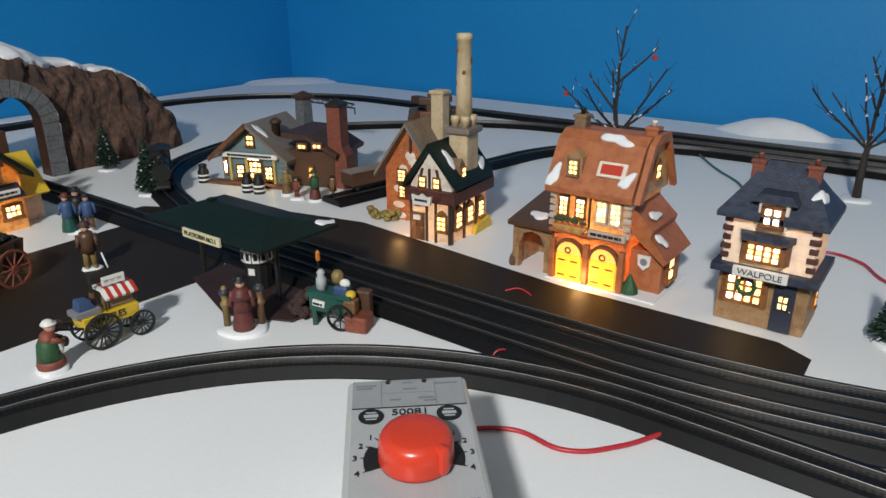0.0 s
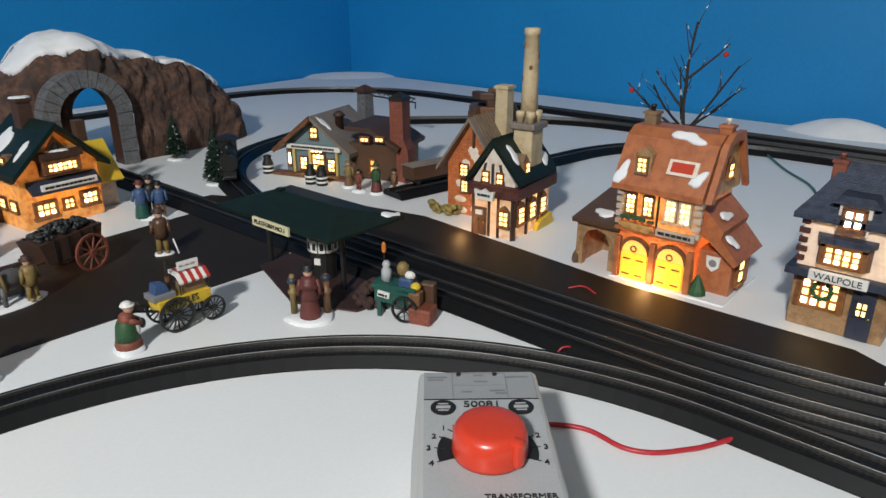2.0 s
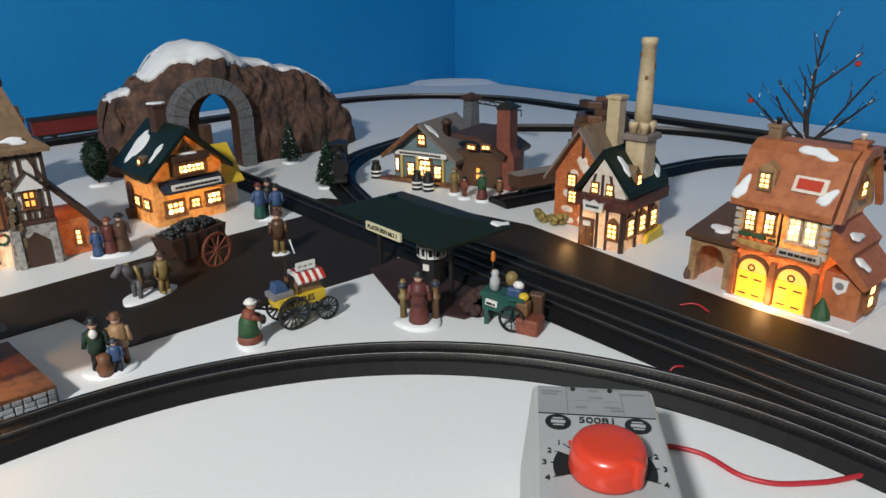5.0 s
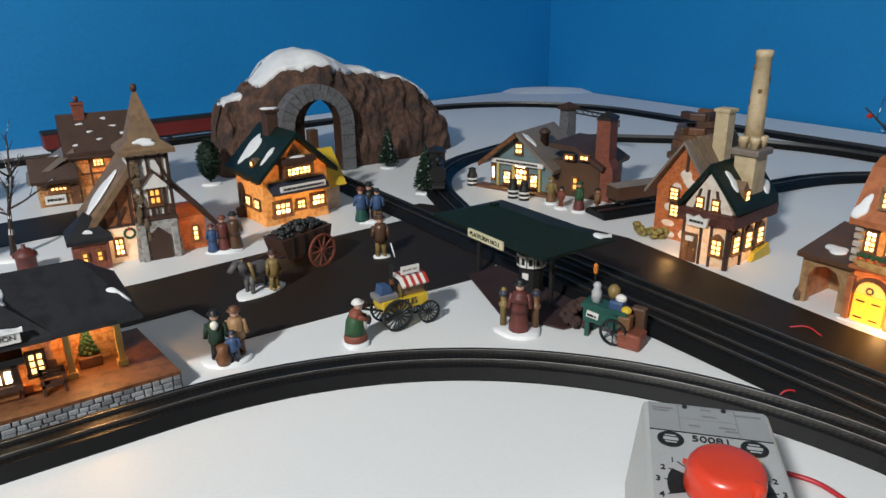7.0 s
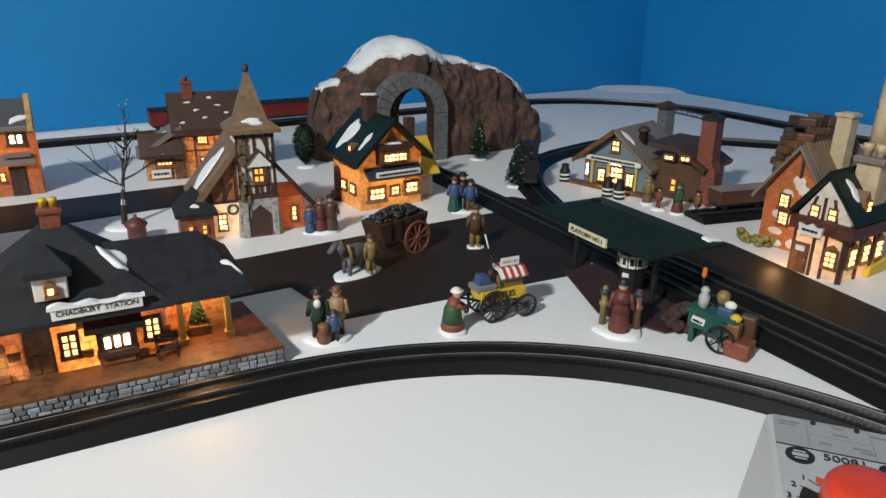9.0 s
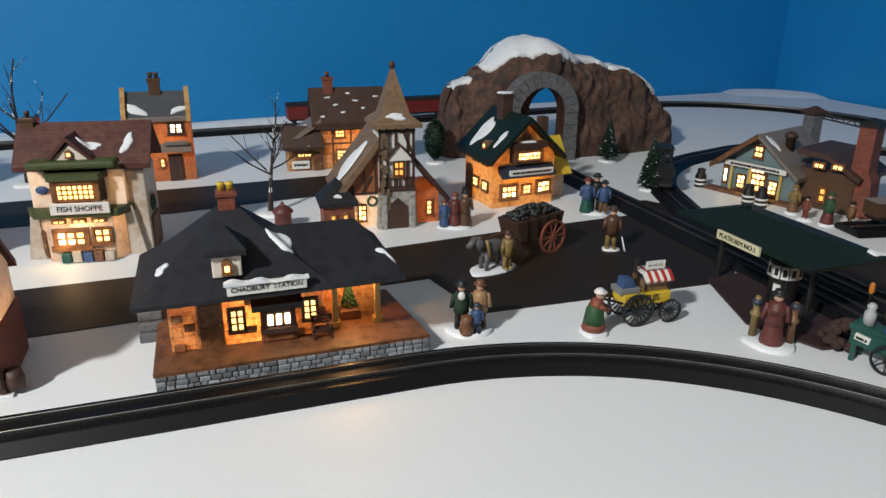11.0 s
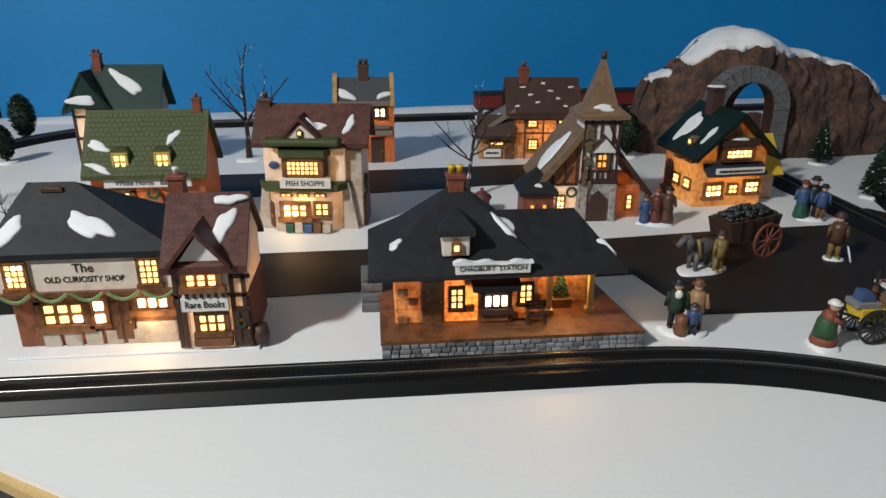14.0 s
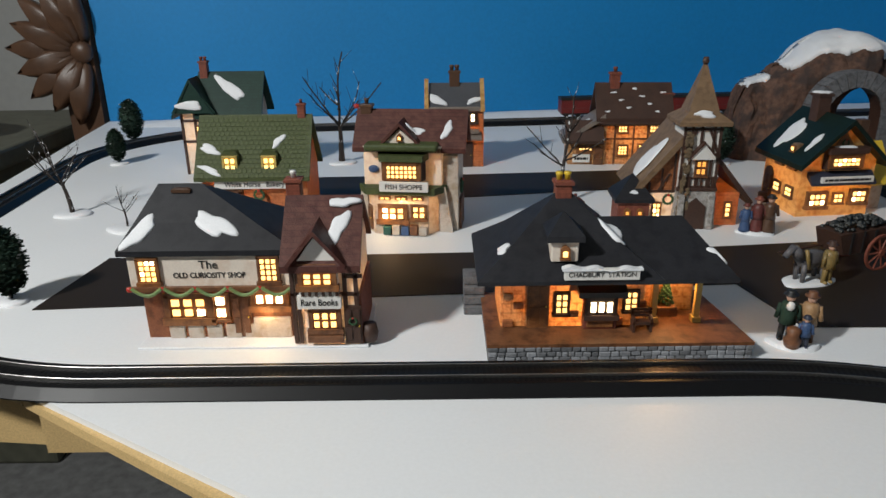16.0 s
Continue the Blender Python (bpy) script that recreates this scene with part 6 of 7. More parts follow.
for k in range(130):
    x, y = rnd.uniform(-0.036, 0.032), rnd.uniform(-0.014, 0.014)
    z = 0.044 + 0.014 * (1 - (x / 0.045) ** 2) * (1 - (y / 0.022) ** 2) * rnd.uniform(0.7, 1)
    s = rnd.uniform(0.002, 0.0042)
    ball((x, y, z), s, s * 0.9, s * 0.8, bm, 5, 4)
tagged(part("coal", bm, COAL, t, "heap of glossy black coal lumps"), kind="stuff")
for y in (-0.0215, 0.0215):
    wheel(t, 0.014, y, 0.021, 0.021, BRICK, 10)
part("axle", rod((0.014, -0.021, 0.021), (0.014, 0.021, 0.021), 0.0015), UMBER, t)
for y in (-0.010, 0.010):
    part("shaft", rod((-0.030, y, 0.026), (-0.095, y, 0.024), 0.0012), UMBER, t)
HORSE = shade("grey_horse_paint", (0.10, 0.095, 0.10), 0.5, spread=0.3)
hb = bmesh.new()
ball((0, 0, 0.027), 0.019, 0.009, 0.0105, hb, 12, 8)
rod((-0.014, 0, 0.030), (-0.026, 0, 0.042), 0.007, 0.0045, 9, hb)
rod((-0.025, 0, 0.043), (-0.036, 0, 0.034), 0.0045, 0.003, 9, hb)
for x in (-0.012, 0.013):
    for y in (-0.005, 0.005):
        rod((x, y, 0.003), (x, y, 0.024), 0.0022, 0.0034, 7, hb)
cast("horse_figurine", [snow_foot(0.062, 0.034, 9), (hb, HORSE), (rod((-0.0105, -0.0098, 0.020), (-0.0145, -0.0065, 0.041), 0.002), KHAKI), (rod((-0.0105, 0.0098, 0.020), (-0.0145, 0.0065, 0.041), 0.002), KHAKI)] + [(b, q) for b, q in person(0.012, -0.012, 0.046, KHAKI, KHAKI, UMBER)], pose(0.196, 0.728, 0, 0, 0, 18), "grey clay cart horse with a driver in khaki", "figurine", FIG)

# green luggage cart
t = thing("luggage_cart", pose(0.428, 0.424, 0, 0, 0, -70), "teal green luggage cart with parcels and lantern", "cart")
part("body", prism([(-0.026, 0.016), (0.014, 0.014), (0.014, 0.026), (-0.026, 0.036)], -0.009, 0.012), TEAL, t)
part("rail", box(-0.028, 0.016, -0.0105, -0.0085, 0.030, 0.034), TEAL, t)
sg = part("sign", box(-0.006, 0.006, -0.0008, 0.0008, -0.003, 0.003), WHITE, t, m=pose(-0.016, -0.010, 0.024, 0, 8, 0))
bars(sg, 0.009, 0.002)
for y in (-0.0125, 0.0155):
    wheel(t, 0.006, y, 0.013, 0.013, INK, 8)
part("axle", rod((0.006, -0.0125, 0.013), (0.006, 0.0155, 0.013), 0.0012), INK, t)
for y in (-0.007, 0.010):
    part("leg", box(-0.024, -0.020, y - 0.0015, y + 0.0015, 0.0, 0.018), TEAL, t)
for nm, q, c in (("trunk", (0.010, 0.032, -0.014, 0.006, 0.0, 0.016), BRICK), ("suitcase", (0.014, 0.028, 0.006, 0.016, 0.0, 0.034), CARVED), ("parcel", (-0.004, 0.010, -0.004, 0.010, 0.026, 0.040), DENIM), ("parcel", (0.008, 0.020, -0.010, 0.002, 0.016, 0.030), COAT)):
    part(nm, box(*q, bevel=0.002), c, t)
part("hamper", lathe([(0.004, 0.040), (0.0055, 0.044), (0.006, 0.049), (0.003, 0.053)], 10, at=(-0.002, 0.004, 0)), KHAKI, t, smooth=True)
part("parcel_tie", ball((0.014, -0.004, 0.034), 0.005, 0.005, 0.004), YELLOW, t)
part("ribbon", ball((0.006, 0.002, 0.042), 0.0055, 0.004, 0.004), WHITE, t)
part("milk_can", lathe([(0.005, 0.032), (0.005, 0.044), (0.003, 0.047), (0.0042, 0.050), (0.002, 0.053)], 10, at=(-0.018, 0.002, 0)), PANEL, t, "striped grey milk can", smooth=True)
part("lantern", lathe([(0.0018, 0.058), (0.0023, 0.0605), (0.0022, 0.066), (0.0008, 0.068)], 8, at=(-0.024, 0.010, 0)), shade("orange_lantern_paint", (0.55, 0.17, 0.02), 0.4), t, "orange lantern on a pole")
part("lantern_pole", rod((-0.024, 0.010, 0.018), (-0.024, 0.010, 0.059), 0.0009), INK, t)
for i, (x, y) in enumerate(((0.672, 0.862), (0.678, 0.842), (0.668, 0.968))):
    c = mesh_ob("milk_churn", lathe([(0.009, 0.0), (0.009, 0.018), (0.006, 0.024), (0.0065, 0.028), (0.007, 0.029), (0.003, 0.031)], 14), INK, True)
    c.location = (x, y, 0.0)
    tagged(c, "black and silver milk churn by the depot", "milk churn", "milk churns")
    for z in (0.004, 0.011):
        part("hoop", lathe([(0.0093, z), (0.0096, z + 0.0015), (0.0093, z + 0.003)], 14), WHITE, c, smooth=True)


# ---- trees ----
def bare_tree(x, y, h, seed, label, berries=0, frost=0.5, lean=0.0, spread=1.0):
    rnd = random.Random(seed)
    t = thing("bare_tree", pose(x, y, 0), label, "tree", "bare wire trees")
    foot = snow_foot(0.05, 0.045, seed)
    part("snow_foot", foot[0], SNOW, t, smooth=True)
    wood, ice, tips = bmesh.new(), bmesh.new(), []

    def limb(p, d, length, r, n, bend, twigs):
        """A crooked limb of n joints that tapers and turns upwards, with short twigs along it."""
        step = length / n
        for i in range(n):
            d = (d + Vector((rnd.uniform(-0.14, 0.14), rnd.uniform(-0.14, 0.14), bend / n))).normalized()
            q = p + d * step
            r1 = r * (1 - 0.62 / n)
            rod(p, q, r, r1, 6, wood)
            if rnd.random() < frost * 0.75:
                f = rnd.uniform(0.05, 0.6)
                up = Vector((0, 0, r * 0.25))
                rod(p + d * step * f + up, p + d * step * (f + rnd.uniform(0.15, 0.38)) + up, r * 0.92, r * 0.8, 5, ice)
            if twigs and i:
                for _ in range(rnd.choice((1, 1, 2))):
                    a = rnd.uniform(0, 6.2832)
                    limb(p + d * step * rnd.uniform(0.1, 0.9), (d + Vector((math.cos(a), math.sin(a), 0.15)) * 0.75).normalized(), length * rnd.uniform(0.16, 0.34), r1 * 0.6, 2, 0.2, 0)
            p, r = q, r1
        if twigs:
            tips.append(p)
        return p, d, r

    fork = h * rnd.uniform(0.36, 0.42)
    top, d, r = limb(Vector((0, 0, 0.002)), Vector((lean, 0, 1)).normalized(), fork, h * 0.031, 3, 0.4, 0)
    limb(top, d, h - fork, r * 0.8, 5, 0.3, 1)
    for k in range(7):
        a = seed + 2.399 * k + rnd.uniform(-0.3, 0.3)
        rise = rnd.uniform(0.35, 1.0)
        at = top - d * fork * rnd.uniform(0.0, 0.16) if k < 5 else top + d * (h - fork) * rnd.uniform(0.15, 0.45)
        limb(at, Vector((math.cos(a) * spread, math.sin(a) * spread, rise)).normalized(), h * rnd.uniform(0.40, 0.55) * (1 if k < 5 else 0.6), r * 0.62, 4, 0.35, 1)
    tagged(part("branching", wood, TWIG, t), kind="stuff")
    tagged(part("frost", ice, SNOW, t), label="white frost on the twigs", kind="stuff")
    for p in rnd.sample(tips, min(berries, len(tips))):
        part("red_bird", ball(p * 0.93, 0.0058, 0.0042, 0.0042), RED, t)
    return t


bare_tree(-0.372, 1.290, 0.195, 3, "bare dark twig tree standing in a snow foot", 1)
bare_tree(-0.020, 1.022, 0.155, 5, "small bare twig tree beside the back road", 0, 0.6)
bare_tree(-0.716, 0.996, 0.125, 7, "small frosted bare twig tree near the table edge", 0, 1.0)
bare_tree(1.020, 0.405, 0.245, 12, "tall bare twig tree with two red birds", 2)
bare_tree(1.185, 0.095, 0.24, 14, "tall bare twig tree with frosted branches", 0)
bare_tree(-0.610, 0.930, 0.06, 19, "tiny white frosted twig tree behind the shop", 0, 1.6)


def bristle_tree(x, y, h, seed, round_top=False, label="dark green bristle fir on a snow foot"):
    rnd = random.Random(seed)
    t = thing("fir_tree", pose(x, y, 0), label, "tree", "bristle fir trees")
    part("snow_foot", snow_foot(0.034, 0.03, seed)[0], SNOW, t, smooth=True)
    part("trunk", rod((0, 0, 0.002), (0, 0, h * 0.9), h * 0.02, h * 0.008), TWIG, t)
    bm, tipsbm = bmesh.new(), bmesh.new()
    if round_top:
        part("leaf_core", ball((0, 0, h * 0.56), h * 0.215, h * 0.215, h * 0.40, u=16, v=10), BRISTLE, t, smooth=True)
    else:
        part("leaf_core", lathe([(h * 0.16, h * 0.14), (h * 0.09, h * 0.5), (h * 0.02, h * 0.88)], 12), BRISTLE, t, smooth=True)
    for k in range(1900):
        s = rnd.random()
        z = h * (0.10 + 0.88 * s)
        r = h * (0.25 * (1 - s) + 0.015) if not round_top else h * 0.27 * math.sqrt(max(0.02, 1 - (2 * s - 1) ** 2))
        a = rnd.uniform(0, 6.2832)
        r *= rnd.uniform(0.75, 1.08)
        o = Vector((r * math.cos(a), r * math.sin(a), z + rnd.uniform(-0.002, 0.004)))
        c = Vector((r * 0.35 * math.cos(a), r * 0.35 * math.sin(a), z + (0.0 if round_top else h * 0.03)))
        w = Vector((-math.sin(a), math.cos(a), rnd.uniform(-0.6, 0.6))).normalized() * 0.0013
        tgt = tipsbm if rnd.random() < (0.015 if round_top else 0.05) else bm
        tgt.faces.new([tgt.verts.new(v) for v in (c - w * 0.6, o - w, o + w, c + w * 0.6)])
    tagged(part("foliage", bm, BRISTLE, t), kind="stuff")
    tagged(part("frosted_foliage", tipsbm, SNOW, t), kind="stuff")
    return t


bristle_tree(0.618, 1.172, 0.082, 1)
bristle_tree(0.574, 0.972, 0.086, 2)
bristle_tree(0.690, 0.004, 0.075, 6)
for i, (x, y, h) in enumerate(((0.300, 1.250, 0.080), (-0.782, 1.300, 0.064), (-0.828, 1.480, 0.092), (-0.632, 0.702, 0.082))):
    bristle_tree(x, y, h, 30 + i, True, "rounded dark green bristle topiary on a snow foot")


# ---- transformer ----
t = thing("transformer", pose(0.256, 0.197, 0, 0, 0, -48), "grey model railway transformer with a big red dial", "transformer")
bm = bmesh.new()
lo = [bm.verts.new((x, y, 0)) for x, y in ((-0.042, -0.068), (0.042, -0.068), (0.042, 0.068), (-0.042, 0.068))]
hi = [bm.verts.new((x, y, 0.069)) for x, y in ((-0.036, -0.062), (0.036, -0.062), (0.036, 0.062), (-0.036, 0.062))]
bm.faces.new(lo[::-1])
bm.faces.new(hi)
for i in range(4):
    bm.faces.new((lo[i], lo[(i + 1) % 4], hi[(i + 1) % 4], hi[i]))
bmesh.ops.bevel(bm, geom=bm.edges[:], offset=0.003, segments=3, affect="EDGES", profile=0.5)
part("case", bm, CASE, t)
pl = part("face_plate", box(-0.033, 0.033, -0.059, 0.059, 0.0686, 0.0696), PANEL, t, "brushed silver face plate")
part("print_band", box(-0.033, 0.033, 0.030, 0.059, 0.0696, 0.0700), shade("mid_grey_label_print", (0.30, 0.31, 0.32), 0.4, spread=0.06), pl)
part("rule", box(-0.033, 0.033, 0.0295, 0.0300, 0.0697, 0.0702), INK, pl)
for k, (x0, x1, y0, y1) in enumerate(((-0.016, 0.016, 0.0572, 0.0576), (-0.016, 0.016, 0.0440, 0.0444), (-0.0162, -0.0158, 0.031, 0.0576), (0.0158, 0.0162, 0.031, 0.0576))):
    part("rule", box(x0, x1, y0, y1, 0.0700, 0.0702), PANEL2, pl)
for k, (x, y, w) in enumerate(((-0.025, 0.053, 0.012), (-0.026, 0.050, 0.009), (0.023, 0.053, 0.014), (0.0, 0.055, 0.006), (0.001, 0.048, 0.008), (-0.008, 0.037, 0.006), (0.010, 0.038, 0.009), (0.012, 0.035, 0.007))):
    part("print", box(x - w / 2, x + w / 2, y - 0.0007, y + 0.0007, 0.0703, 0.0705), PANEL2, pl)
for x in (-0.012, 0.010):
    part("screw", lathe([(0.0014, 0.070), (0.0014, 0.0712), (0.0007, 0.0714)], 10, at=(x, 0.056, 0)), INK, pl)
for x in (-0.022, 0.022):
    lg = part("badge", lathe([(0.0072, 0.0696), (0.0072, 0.0703), (0.006, 0.0704)], 20, at=(x, 0.0215, 0)), INK, pl, "round black badge with plain silver mark")
    part("badge_mark", box(x - 0.0040, x + 0.0040, 0.0200, 0.0226, 0.0704, 0.0706), PANEL, lg)
    for dy, w in ((0.0245, 0.003), (0.0182, 0.003)):
        part("badge_mark", box(x - w, x + w, dy - 0.0005, dy + 0.0005, 0.0704, 0.0706), PANEL, lg)
lettering("50081", 0.0080, INK, pl, pose(0, 0.0245, 0.0698), squeeze=1.08)
lettering("TRANSFORMER", 0.0050, INK, pl, pose(0.013, -0.052, 0.0698), squeeze=1.0)
for s in (-1, 1):
    ring = [(s * r * math.cos(a), -0.018 + r * math.sin(a)) for r, aa in ((0.026, [0.1 * k for k in range(-3, 6)]), (0.018, [0.1 * k for k in range(5, -4, -1)])) for a in aa]
    part("scale", prism(ring, 0.0697, 0.0702, axis="z"), INK, pl)
    for k, a in enumerate((0.75, 0.45, 0.1, -0.32)):
        r = 0.0295
        lettering(str(k + 1), 0.0055, INK, pl, pose(s * (r + 0.001) * math.cos(a), -0.018 + r * math.sin(a), 0.0698))
        part("tick", box(0.022, 0.0275, -0.0003, 0.0003, 0.0702, 0.0704), INK, pl, m=pose(0, -0.018, 0, 0, 0, 0) @ pose(0, 0, 0, 0, 0, math.degrees(a) if s > 0 else 180 - math.degrees(a)))
kn = lathe([(0.0192, 0.070), (0.0195, 0.072), (0.0193, 0.078), (0.0184, 0.0835), (0.0168, 0.0860), (0.0140, 0.0870), (0.006, 0.0874)], 40, at=(0, 0, 0))
kb = part("dial", kn, KNOB, t, "large red-orange dial", m=pose(0.001, -0.018, 0), smooth=True)
part("dial_grip", box(-0.0032, 0.0032, -0.0222, -0.014, 0.0715, 0.0870, bevel=0.0024), KNOB, kb, m=pose(0, 0, 0, 0, 0, 40))
part("pointer", prism([(-0.003, 0.0185), (0.003, 0.0185), (0.0, 0.025)], 0.0715, 0.0745, axis="z"), KNOB, kb, m=pose(0, 0, 0, 0, 0, 48))


def cable(points, r, mat, label, name="wire"):
    cu = bpy.data.curves.new(name, "CURVE")
    cu.dimensions, cu.bevel_depth, cu.bevel_resolution, cu.resolution_u = "3D", r, 2, 10
    s = cu.splines.new("BEZIER")
    s.bezier_points.add(len(points) - 1)
    for b, p in zip(s.bezier_points, points):
        b.co, b.handle_left_type, b.handle_right_type = p, "AUTO", "AUTO"
    cu.materials.append(mat)
    tmp = new(name, cu)
    bpy.context.view_layer.update()
    me = bpy.data.meshes.new_from_object(tmp.evaluated_get(bpy.context.evaluated_depsgraph_get()))
    bpy.data.objects.remove(tmp)
    return tagged(new(name, me), label, "wire", "loose wires")


cable([(0.307, 0.245, 0.012), (0.350, 0.236, 0.004), (0.378, 0.205, 0.0025), (0.379, 0.165, 0.0025), (0.405, 0.137, 0.0025), (0.437, 0.118, 0.003)], 0.0018, WIRE, "red wire from transformer to track")
cable([(0.474, 0.098, 0.004), (0.482, 0.06, 0.003), (0.487, 0.03, 0.003), (0.500, -0.02, 0.003), (0.51, -0.10, 0.003)], 0.0018, WIRE, "red wire lying between the tracks")
cable([(0.456, 0.274, 0.002), (0.462, 0.270, 0.008), (0.467, 0.264, 0.006), (0.461, 0.262, 0.002), (0.457, 0.268, 0.005)], 0.0009, WIRE, "short looped red wire end")
cable([(0.582, 0.338, 0.0025), (0.590, 0.326, 0.005), (0.588, 0.310, 0.0025)], 0.0009, WIRE, "red wire arching beside the rails")
cable([(0.725, 0.085, 0.003), (0.80, 0.10, 0.003), (0.90, 0.095, 0.003), (0.895, 0.06, 0.003), (0.84, 0.02, 0.003), (0.80, -0.1, 0.003)], 0.0016, WIRE, "red wire behind the slate shop")
cable([(1.37, 0.395, 0.004), (1.25, 0.32, 0.003), (1.15, 0.25, 0.003), (0.95, 0.20, 0.003), (0.77, 0.14, 0.003)], 0.0018, CLOTH, "grey-green wire across the snow")


# ---- trains ----
def coach(x, y, turn, z=0.0134, L=0.20, mat=None, label="dark red passenger coach on the back line", roof=None):
    t = thing("railway_coach", pose(x, y, z, 0, 0, turn), label, "coach", "red coaches")
    part("body", box(-L / 2, L / 2, -0.016, 0.016, 0.010, 0.040, bevel=0.0012), mat or RED, t)
    part("roof", prism([(-0.0175, 0.040), (-0.012, 0.046), (0.0, 0.048), (0.012, 0.046), (0.0175, 0.040)], -L / 2 - 0.001, L / 2 + 0.001, axis="x"), roof or INK, t)
    part("chassis", box(-L / 2 + 0.004, L / 2 - 0.004, -0.012, 0.012, 0.006, 0.010), INK, t)
    for s in (-1, 1):
        for w in (-0.014, 0.014):
            part("wheel", rod((s * L * 0.36 + w, -0.010, 0.005), (s * L * 0.36 + w, 0.010, 0.005), 0.005, seg=12), INK, t)
    for z in (0.0205, 0.0355):
        part("trim_strip", box(-L / 2 + 0.002, L / 2 - 0.002, -0.0166, -0.0155, z, z + 0.0012), WINE, t)
    return t


for k in range(2):
    x = 0.182 + 0.212 * k
    coach(x, 1.575 + 0.0899 * (x + 0.89), 5.1, mat=REDDARK)


def wagon(x, y, turn, mat, label, h=0.020):
    t = thing("goods_wagon", pose(x, y, 0.0142, 0, 0, turn), label, "wagon", "parked goods wagons")
    part("body", box(-0.042, 0.042, -0.014, 0.014, 0.009, 0.009 + h, bevel=0.001), mat, t)
    part("roof", prism([(-0.0155, 0.009 + h), (0.0, 0.014 + h), (0.0155, 0.009 + h)], -0.044, 0.044, axis="x"), GREYROOF, t)
    part("chassis", box(-0.040, 0.040, -0.010, 0.010, 0.005, 0.009), INK, t)
    for s in (-0.028, 0.028):
        part("wheel", rod((s, -0.009, 0.0045), (s, 0.009, 0.0045), 0.0045, seg=10), INK, t)
    return t


wagon(0.770, 0.697, -10.4, CARVED, "small dark brown goods wagon on the siding")
wagon(0.860, 0.680, -10.4, CARVED, "small brown goods wagon on the siding")
line = [(p, q) for p, q in zip(INNER, INNER[1:]) if q.x < 0.8 and q.y > 1.0]
at, ahead = line[0]
t = thing("locomotive", pose(at.x, at.y, 0.0136, 0, 0, 180 + math.degrees(math.atan2(*(ahead - at).yx))), "black steam locomotive standing on the curve", "locomotive")
part("boiler", rod((-0.02, 0, 0.026), (0.065, 0, 0.026), 0.0125, seg=18), INK, t, smooth=True)
part("smokebox", rod((0.060, 0, 0.026), (0.074, 0, 0.026), 0.0132, seg=18), INK, t)
part("chimney", lathe([(0.004, 0.036), (0.0036, 0.046), (0.0055, 0.051), (0.003, 0.0515)], 12, at=(0.062, 0, 0)), INK, t, smooth=True)
part("dome", lathe([(0.0055, 0.036), (0.0052, 0.042), (0.002, 0.046)], 12, at=(0.025, 0, 0)), INK, t, smooth=True)
part("cab", box(-0.052, -0.018, -0.015, 0.015, 0.010, 0.043, bevel=0.001), INK, t)
part("cab_roof", prism([(-0.017, 0.043), (0, 0.048), (0.017, 0.043)], -0.056, -0.015, axis="x"), INK, t)
part("frame", box(-0.052, 0.078, -0.010, 0.010, 0.008, 0.014), INK, t)
for x in (-0.012, 0.014, 0.040):
    for y in (-0.0105, 0.0105):
        wheel(t, x, y, 0.0105, 0.0105, INK, 10)
for x in (0.060, 0.072):
    part("wheel", rod((x, -0.010, 0.0055), (x, 0.010, 0.0055), 0.0055, seg=12), INK, t)

# ---- behind the village ----
pump = mesh_ob("red_pot", lathe([(0.010, 0.0), (0.014, 0.006), (0.014, 0.022), (0.017, 0.024), (0.017, 0.027), (0.008, 0.034), (0.003, 0.036), (0.003, 0.040), (0.001, 0.041)], 14), WINE, True)
pump.location = (-0.010, 0.955, 0)
pump.scale = (0.8, 0.8, 0.85)
tagged(pump, "dark red lidded pot by the bare tree", "pot")
t = thing("crane_pier", pose(0.955, 1.035, 0), "grey stone pier carrying a black lattice crane arm", "crane")
part("pier", prism([(-0.014, 0.0), (0.014, 0.0), (0.010, 0.098), (-0.010, 0.098)], -0.012, 0.012), STONE, t)
part("pier_cap", hip(-0.016, 0.016, -0.015, 0.015, 0.097, 0.106, -0.003, 0.003), UMBER, t)
arm = part("arm", rod((0.008, -0.012, 0.098), (0.055, -0.085, 0.086), 0.0018), INK, t, "black lattice crane arm")
part("lower_chord", rod((0.008, -0.012, 0.090), (0.055, -0.085, 0.078), 0.0015), INK, arm)
for k in range(9):
    a, b = k / 9, (k + 1) / 9
    p = lambda s, z: (0.008 + 0.047 * s, -0.012 - 0.073 * s, z - 0.012 * s)
    part("lattice", rod(p(a, 0.098 if k % 2 else 0.090), p(b, 0.090 if k % 2 else 0.098), 0.0009, seg=5), INK, arm)
part("hook", rod((0.055, -0.085, 0.080), (0.055, -0.085, 0.066), 0.0012), INK, arm)
t = thing("ruined_tower", pose(1.090, 0.822, 0), "tumbledown brown and ochre stone tower behind the cottage", "ruin")
rnd = random.Random(21)
for r in range(8):
    for k in range(8):
        a = 6.2832 * (k + 0.5 * (r % 2)) / 8
        rad = (0.046 - 0.0022 * r) * rnd.uniform(0.82, 1.08)
        if r > 5 and rnd.random() < 0.45:
            continue
        part("stone", box(-0.0145, 0.0145, -0.008, 0.008, 0, 0.0135, bevel=0.0022), rnd.choice((CARVED, BROWN, UMBER, COAT)), t, m=pose(rad * math.cos(a), rad * math.sin(a), r * 0.0131, 0, 0, math.degrees(a) + 90 + rnd.uniform(-22, 22)))

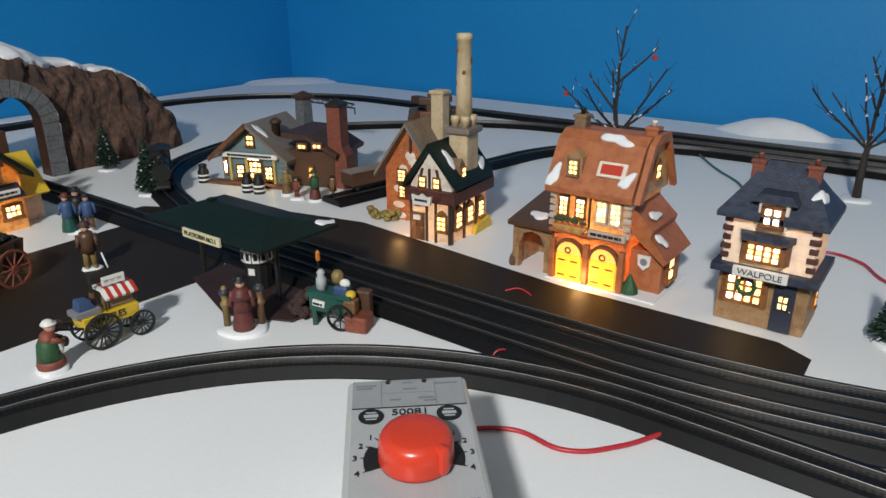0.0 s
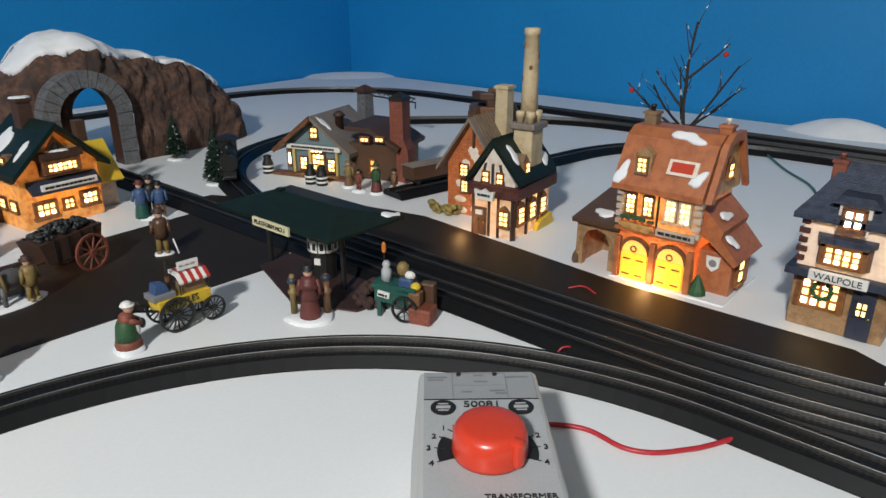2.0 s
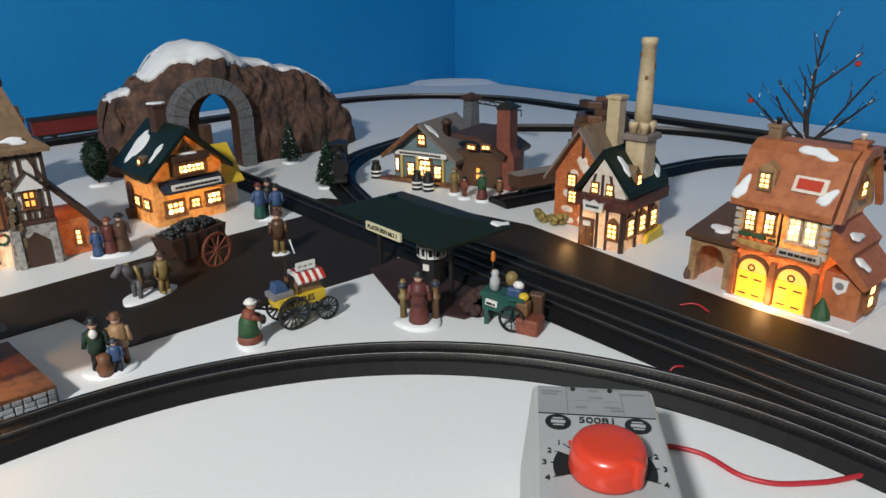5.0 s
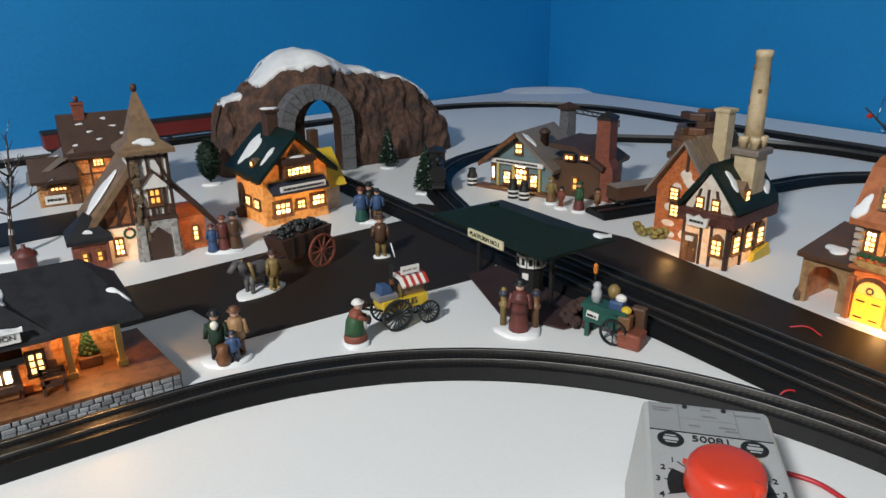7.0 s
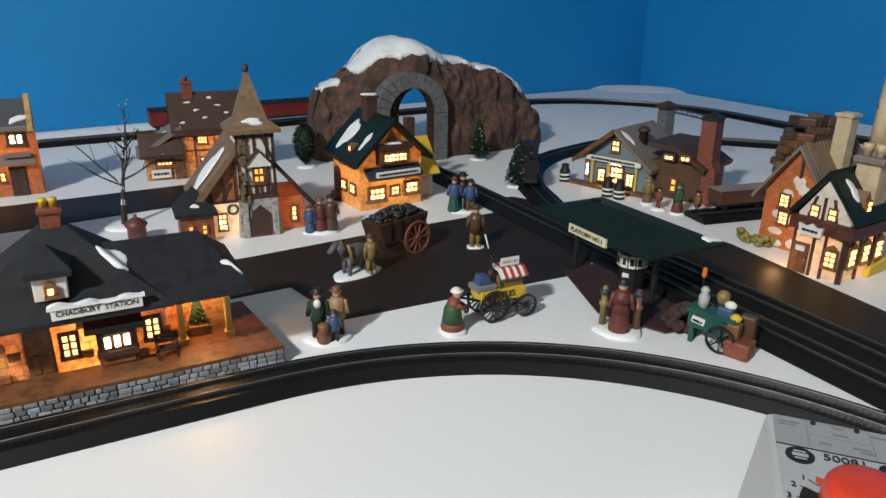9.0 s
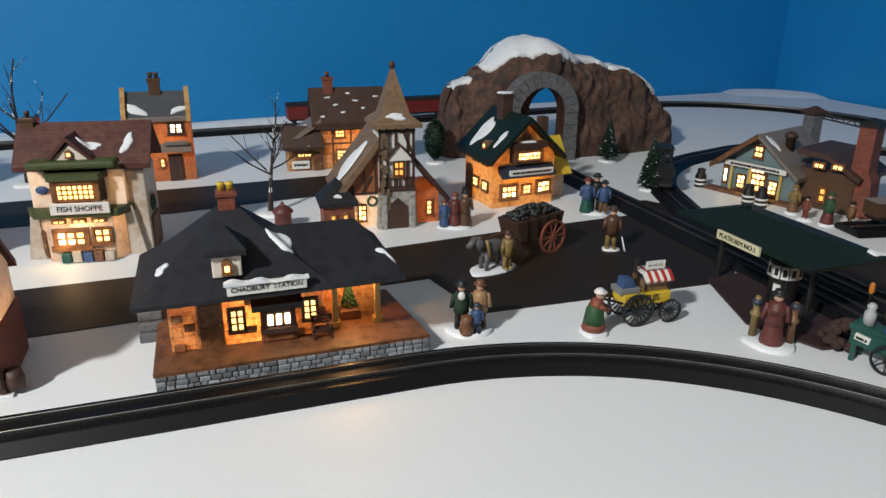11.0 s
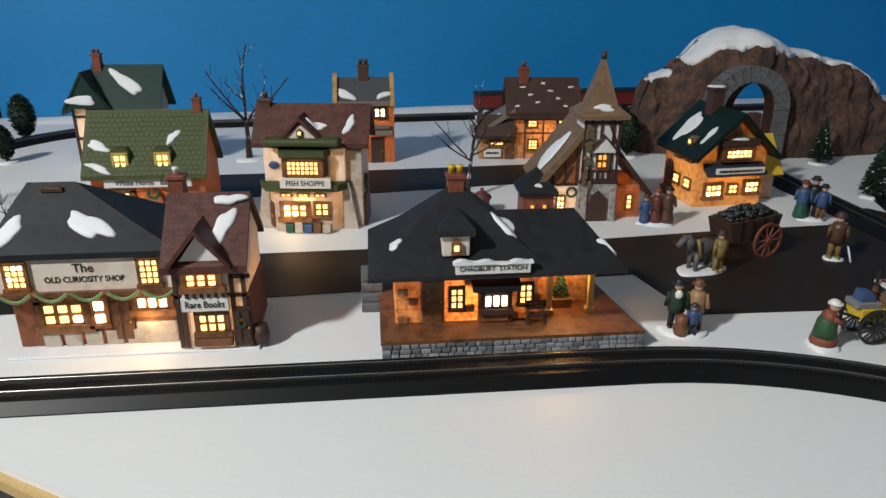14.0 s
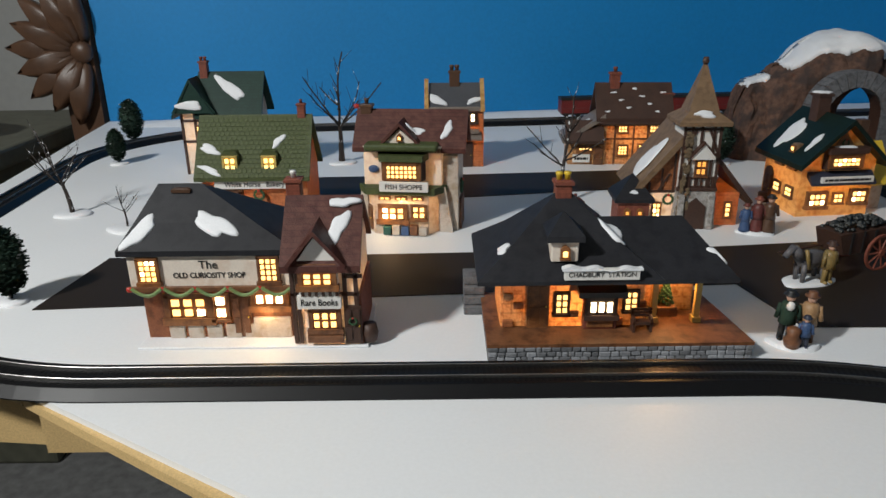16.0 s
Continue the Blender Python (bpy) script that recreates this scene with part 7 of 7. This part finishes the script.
def bank(x, y, w, d, h, turn, seed, label):
    ob = drift("snow_bank", x, y, w, d, h, seed)
    ob.rotation_euler[2] = math.radians(turn)
    return tagged(ob, label, "snow bank", "banks of snow sheet along the walls", "structure")


bank(1.655, 1.865, 0.40, 0.15, 0.014, -40, 1, "low white snow bank in the corner of the backdrop")
bank(1.645, 0.31, 0.09, 0.27, 0.036, 0, 2, "white snow bank against the blue backdrop")
bank(0.2, 1.775, 1.3, 0.10, 0.012, 4.5, 3, "long low snow bank along the blue backdrop")
bank(-0.75, 1.70, 0.5, 0.08, 0.012, 4.5, 4, "low snow bank near the backdrop end")

# carved panel and clutter beyond the backdrop
t = thing("carved_panel", pose(-1.045, 1.74, 0), "dark brown carved wooden flower panel beside the backdrop", "panel")
part("plank", prism([(-0.045, -0.78), (0.030, -0.78), (0.042, 0.9), (-0.045, 0.9)], 0.0, 0.03), CARVED, t)
for k in range(9):
    L = 0.150 - 0.012 * (k % 2)
    bm = bmesh.new()
    rows = []
    for i in range(9):
        u = i / 8
        w = 0.026 * math.sin(math.pi * min(1, 0.10 + 0.90 * u)) ** 0.7 * (1.15 - 0.2 * u) + 0.0006
        lift = -0.008 - 0.020 * math.sin(math.pi * u) - 0.010 * u
        rows.append([bm.verts.new((0.02 + L * u, lift + dy, w * c)) for c, dy in ((-1, 0.012), (-0.55, -0.004), (0, 0.007), (0.55, -0.004), (1, 0.012))])
    for p, q in zip(rows, rows[1:]):
        for i in range(4):
            bm.faces.new((p[i], p[i + 1], q[i + 1], q[i]))
    ex = bmesh.ops.extrude_face_region(bm, geom=list(bm.faces))
    for v in ex["geom"]:
        if isinstance(v, bmesh.types.BMVert):
            v.co.y += 0.012
    part("petal", bm, CARVED, t, m=pose(0.018, -0.004 - 0.004 * (k % 2), 0.165, 0, -(92 + 21 * k), 0), smooth=True)
part("flower_heart", ball((0.018, -0.012, 0.165), 0.026, 0.016, 0.026, u=14, v=8), CARVED, t, smooth=True)
ob = mesh_ob("storage_box", box(-1.75, -1.13, 1.45, 2.0, -0.78, -0.02, bevel=0.01), shade("olive_grey_box", (0.07, 0.07, 0.05), 0.6), False)
tagged(ob, "dark olive storage box standing beside the layout", "box")
part("lid", box(-1.765, -1.115, 1.435, 2.015, -0.055, -0.012, bevel=0.008), shade("grey_olive_lid", (0.10, 0.10, 0.075), 0.55), ob)
ob = mesh_ob("black_bag", ball((-1.40, 1.62, 0.036), 0.20, 0.11, 0.05, u=20, v=10), INK, True)
tagged(ob, "limp black bag lying on the storage box", "bag")
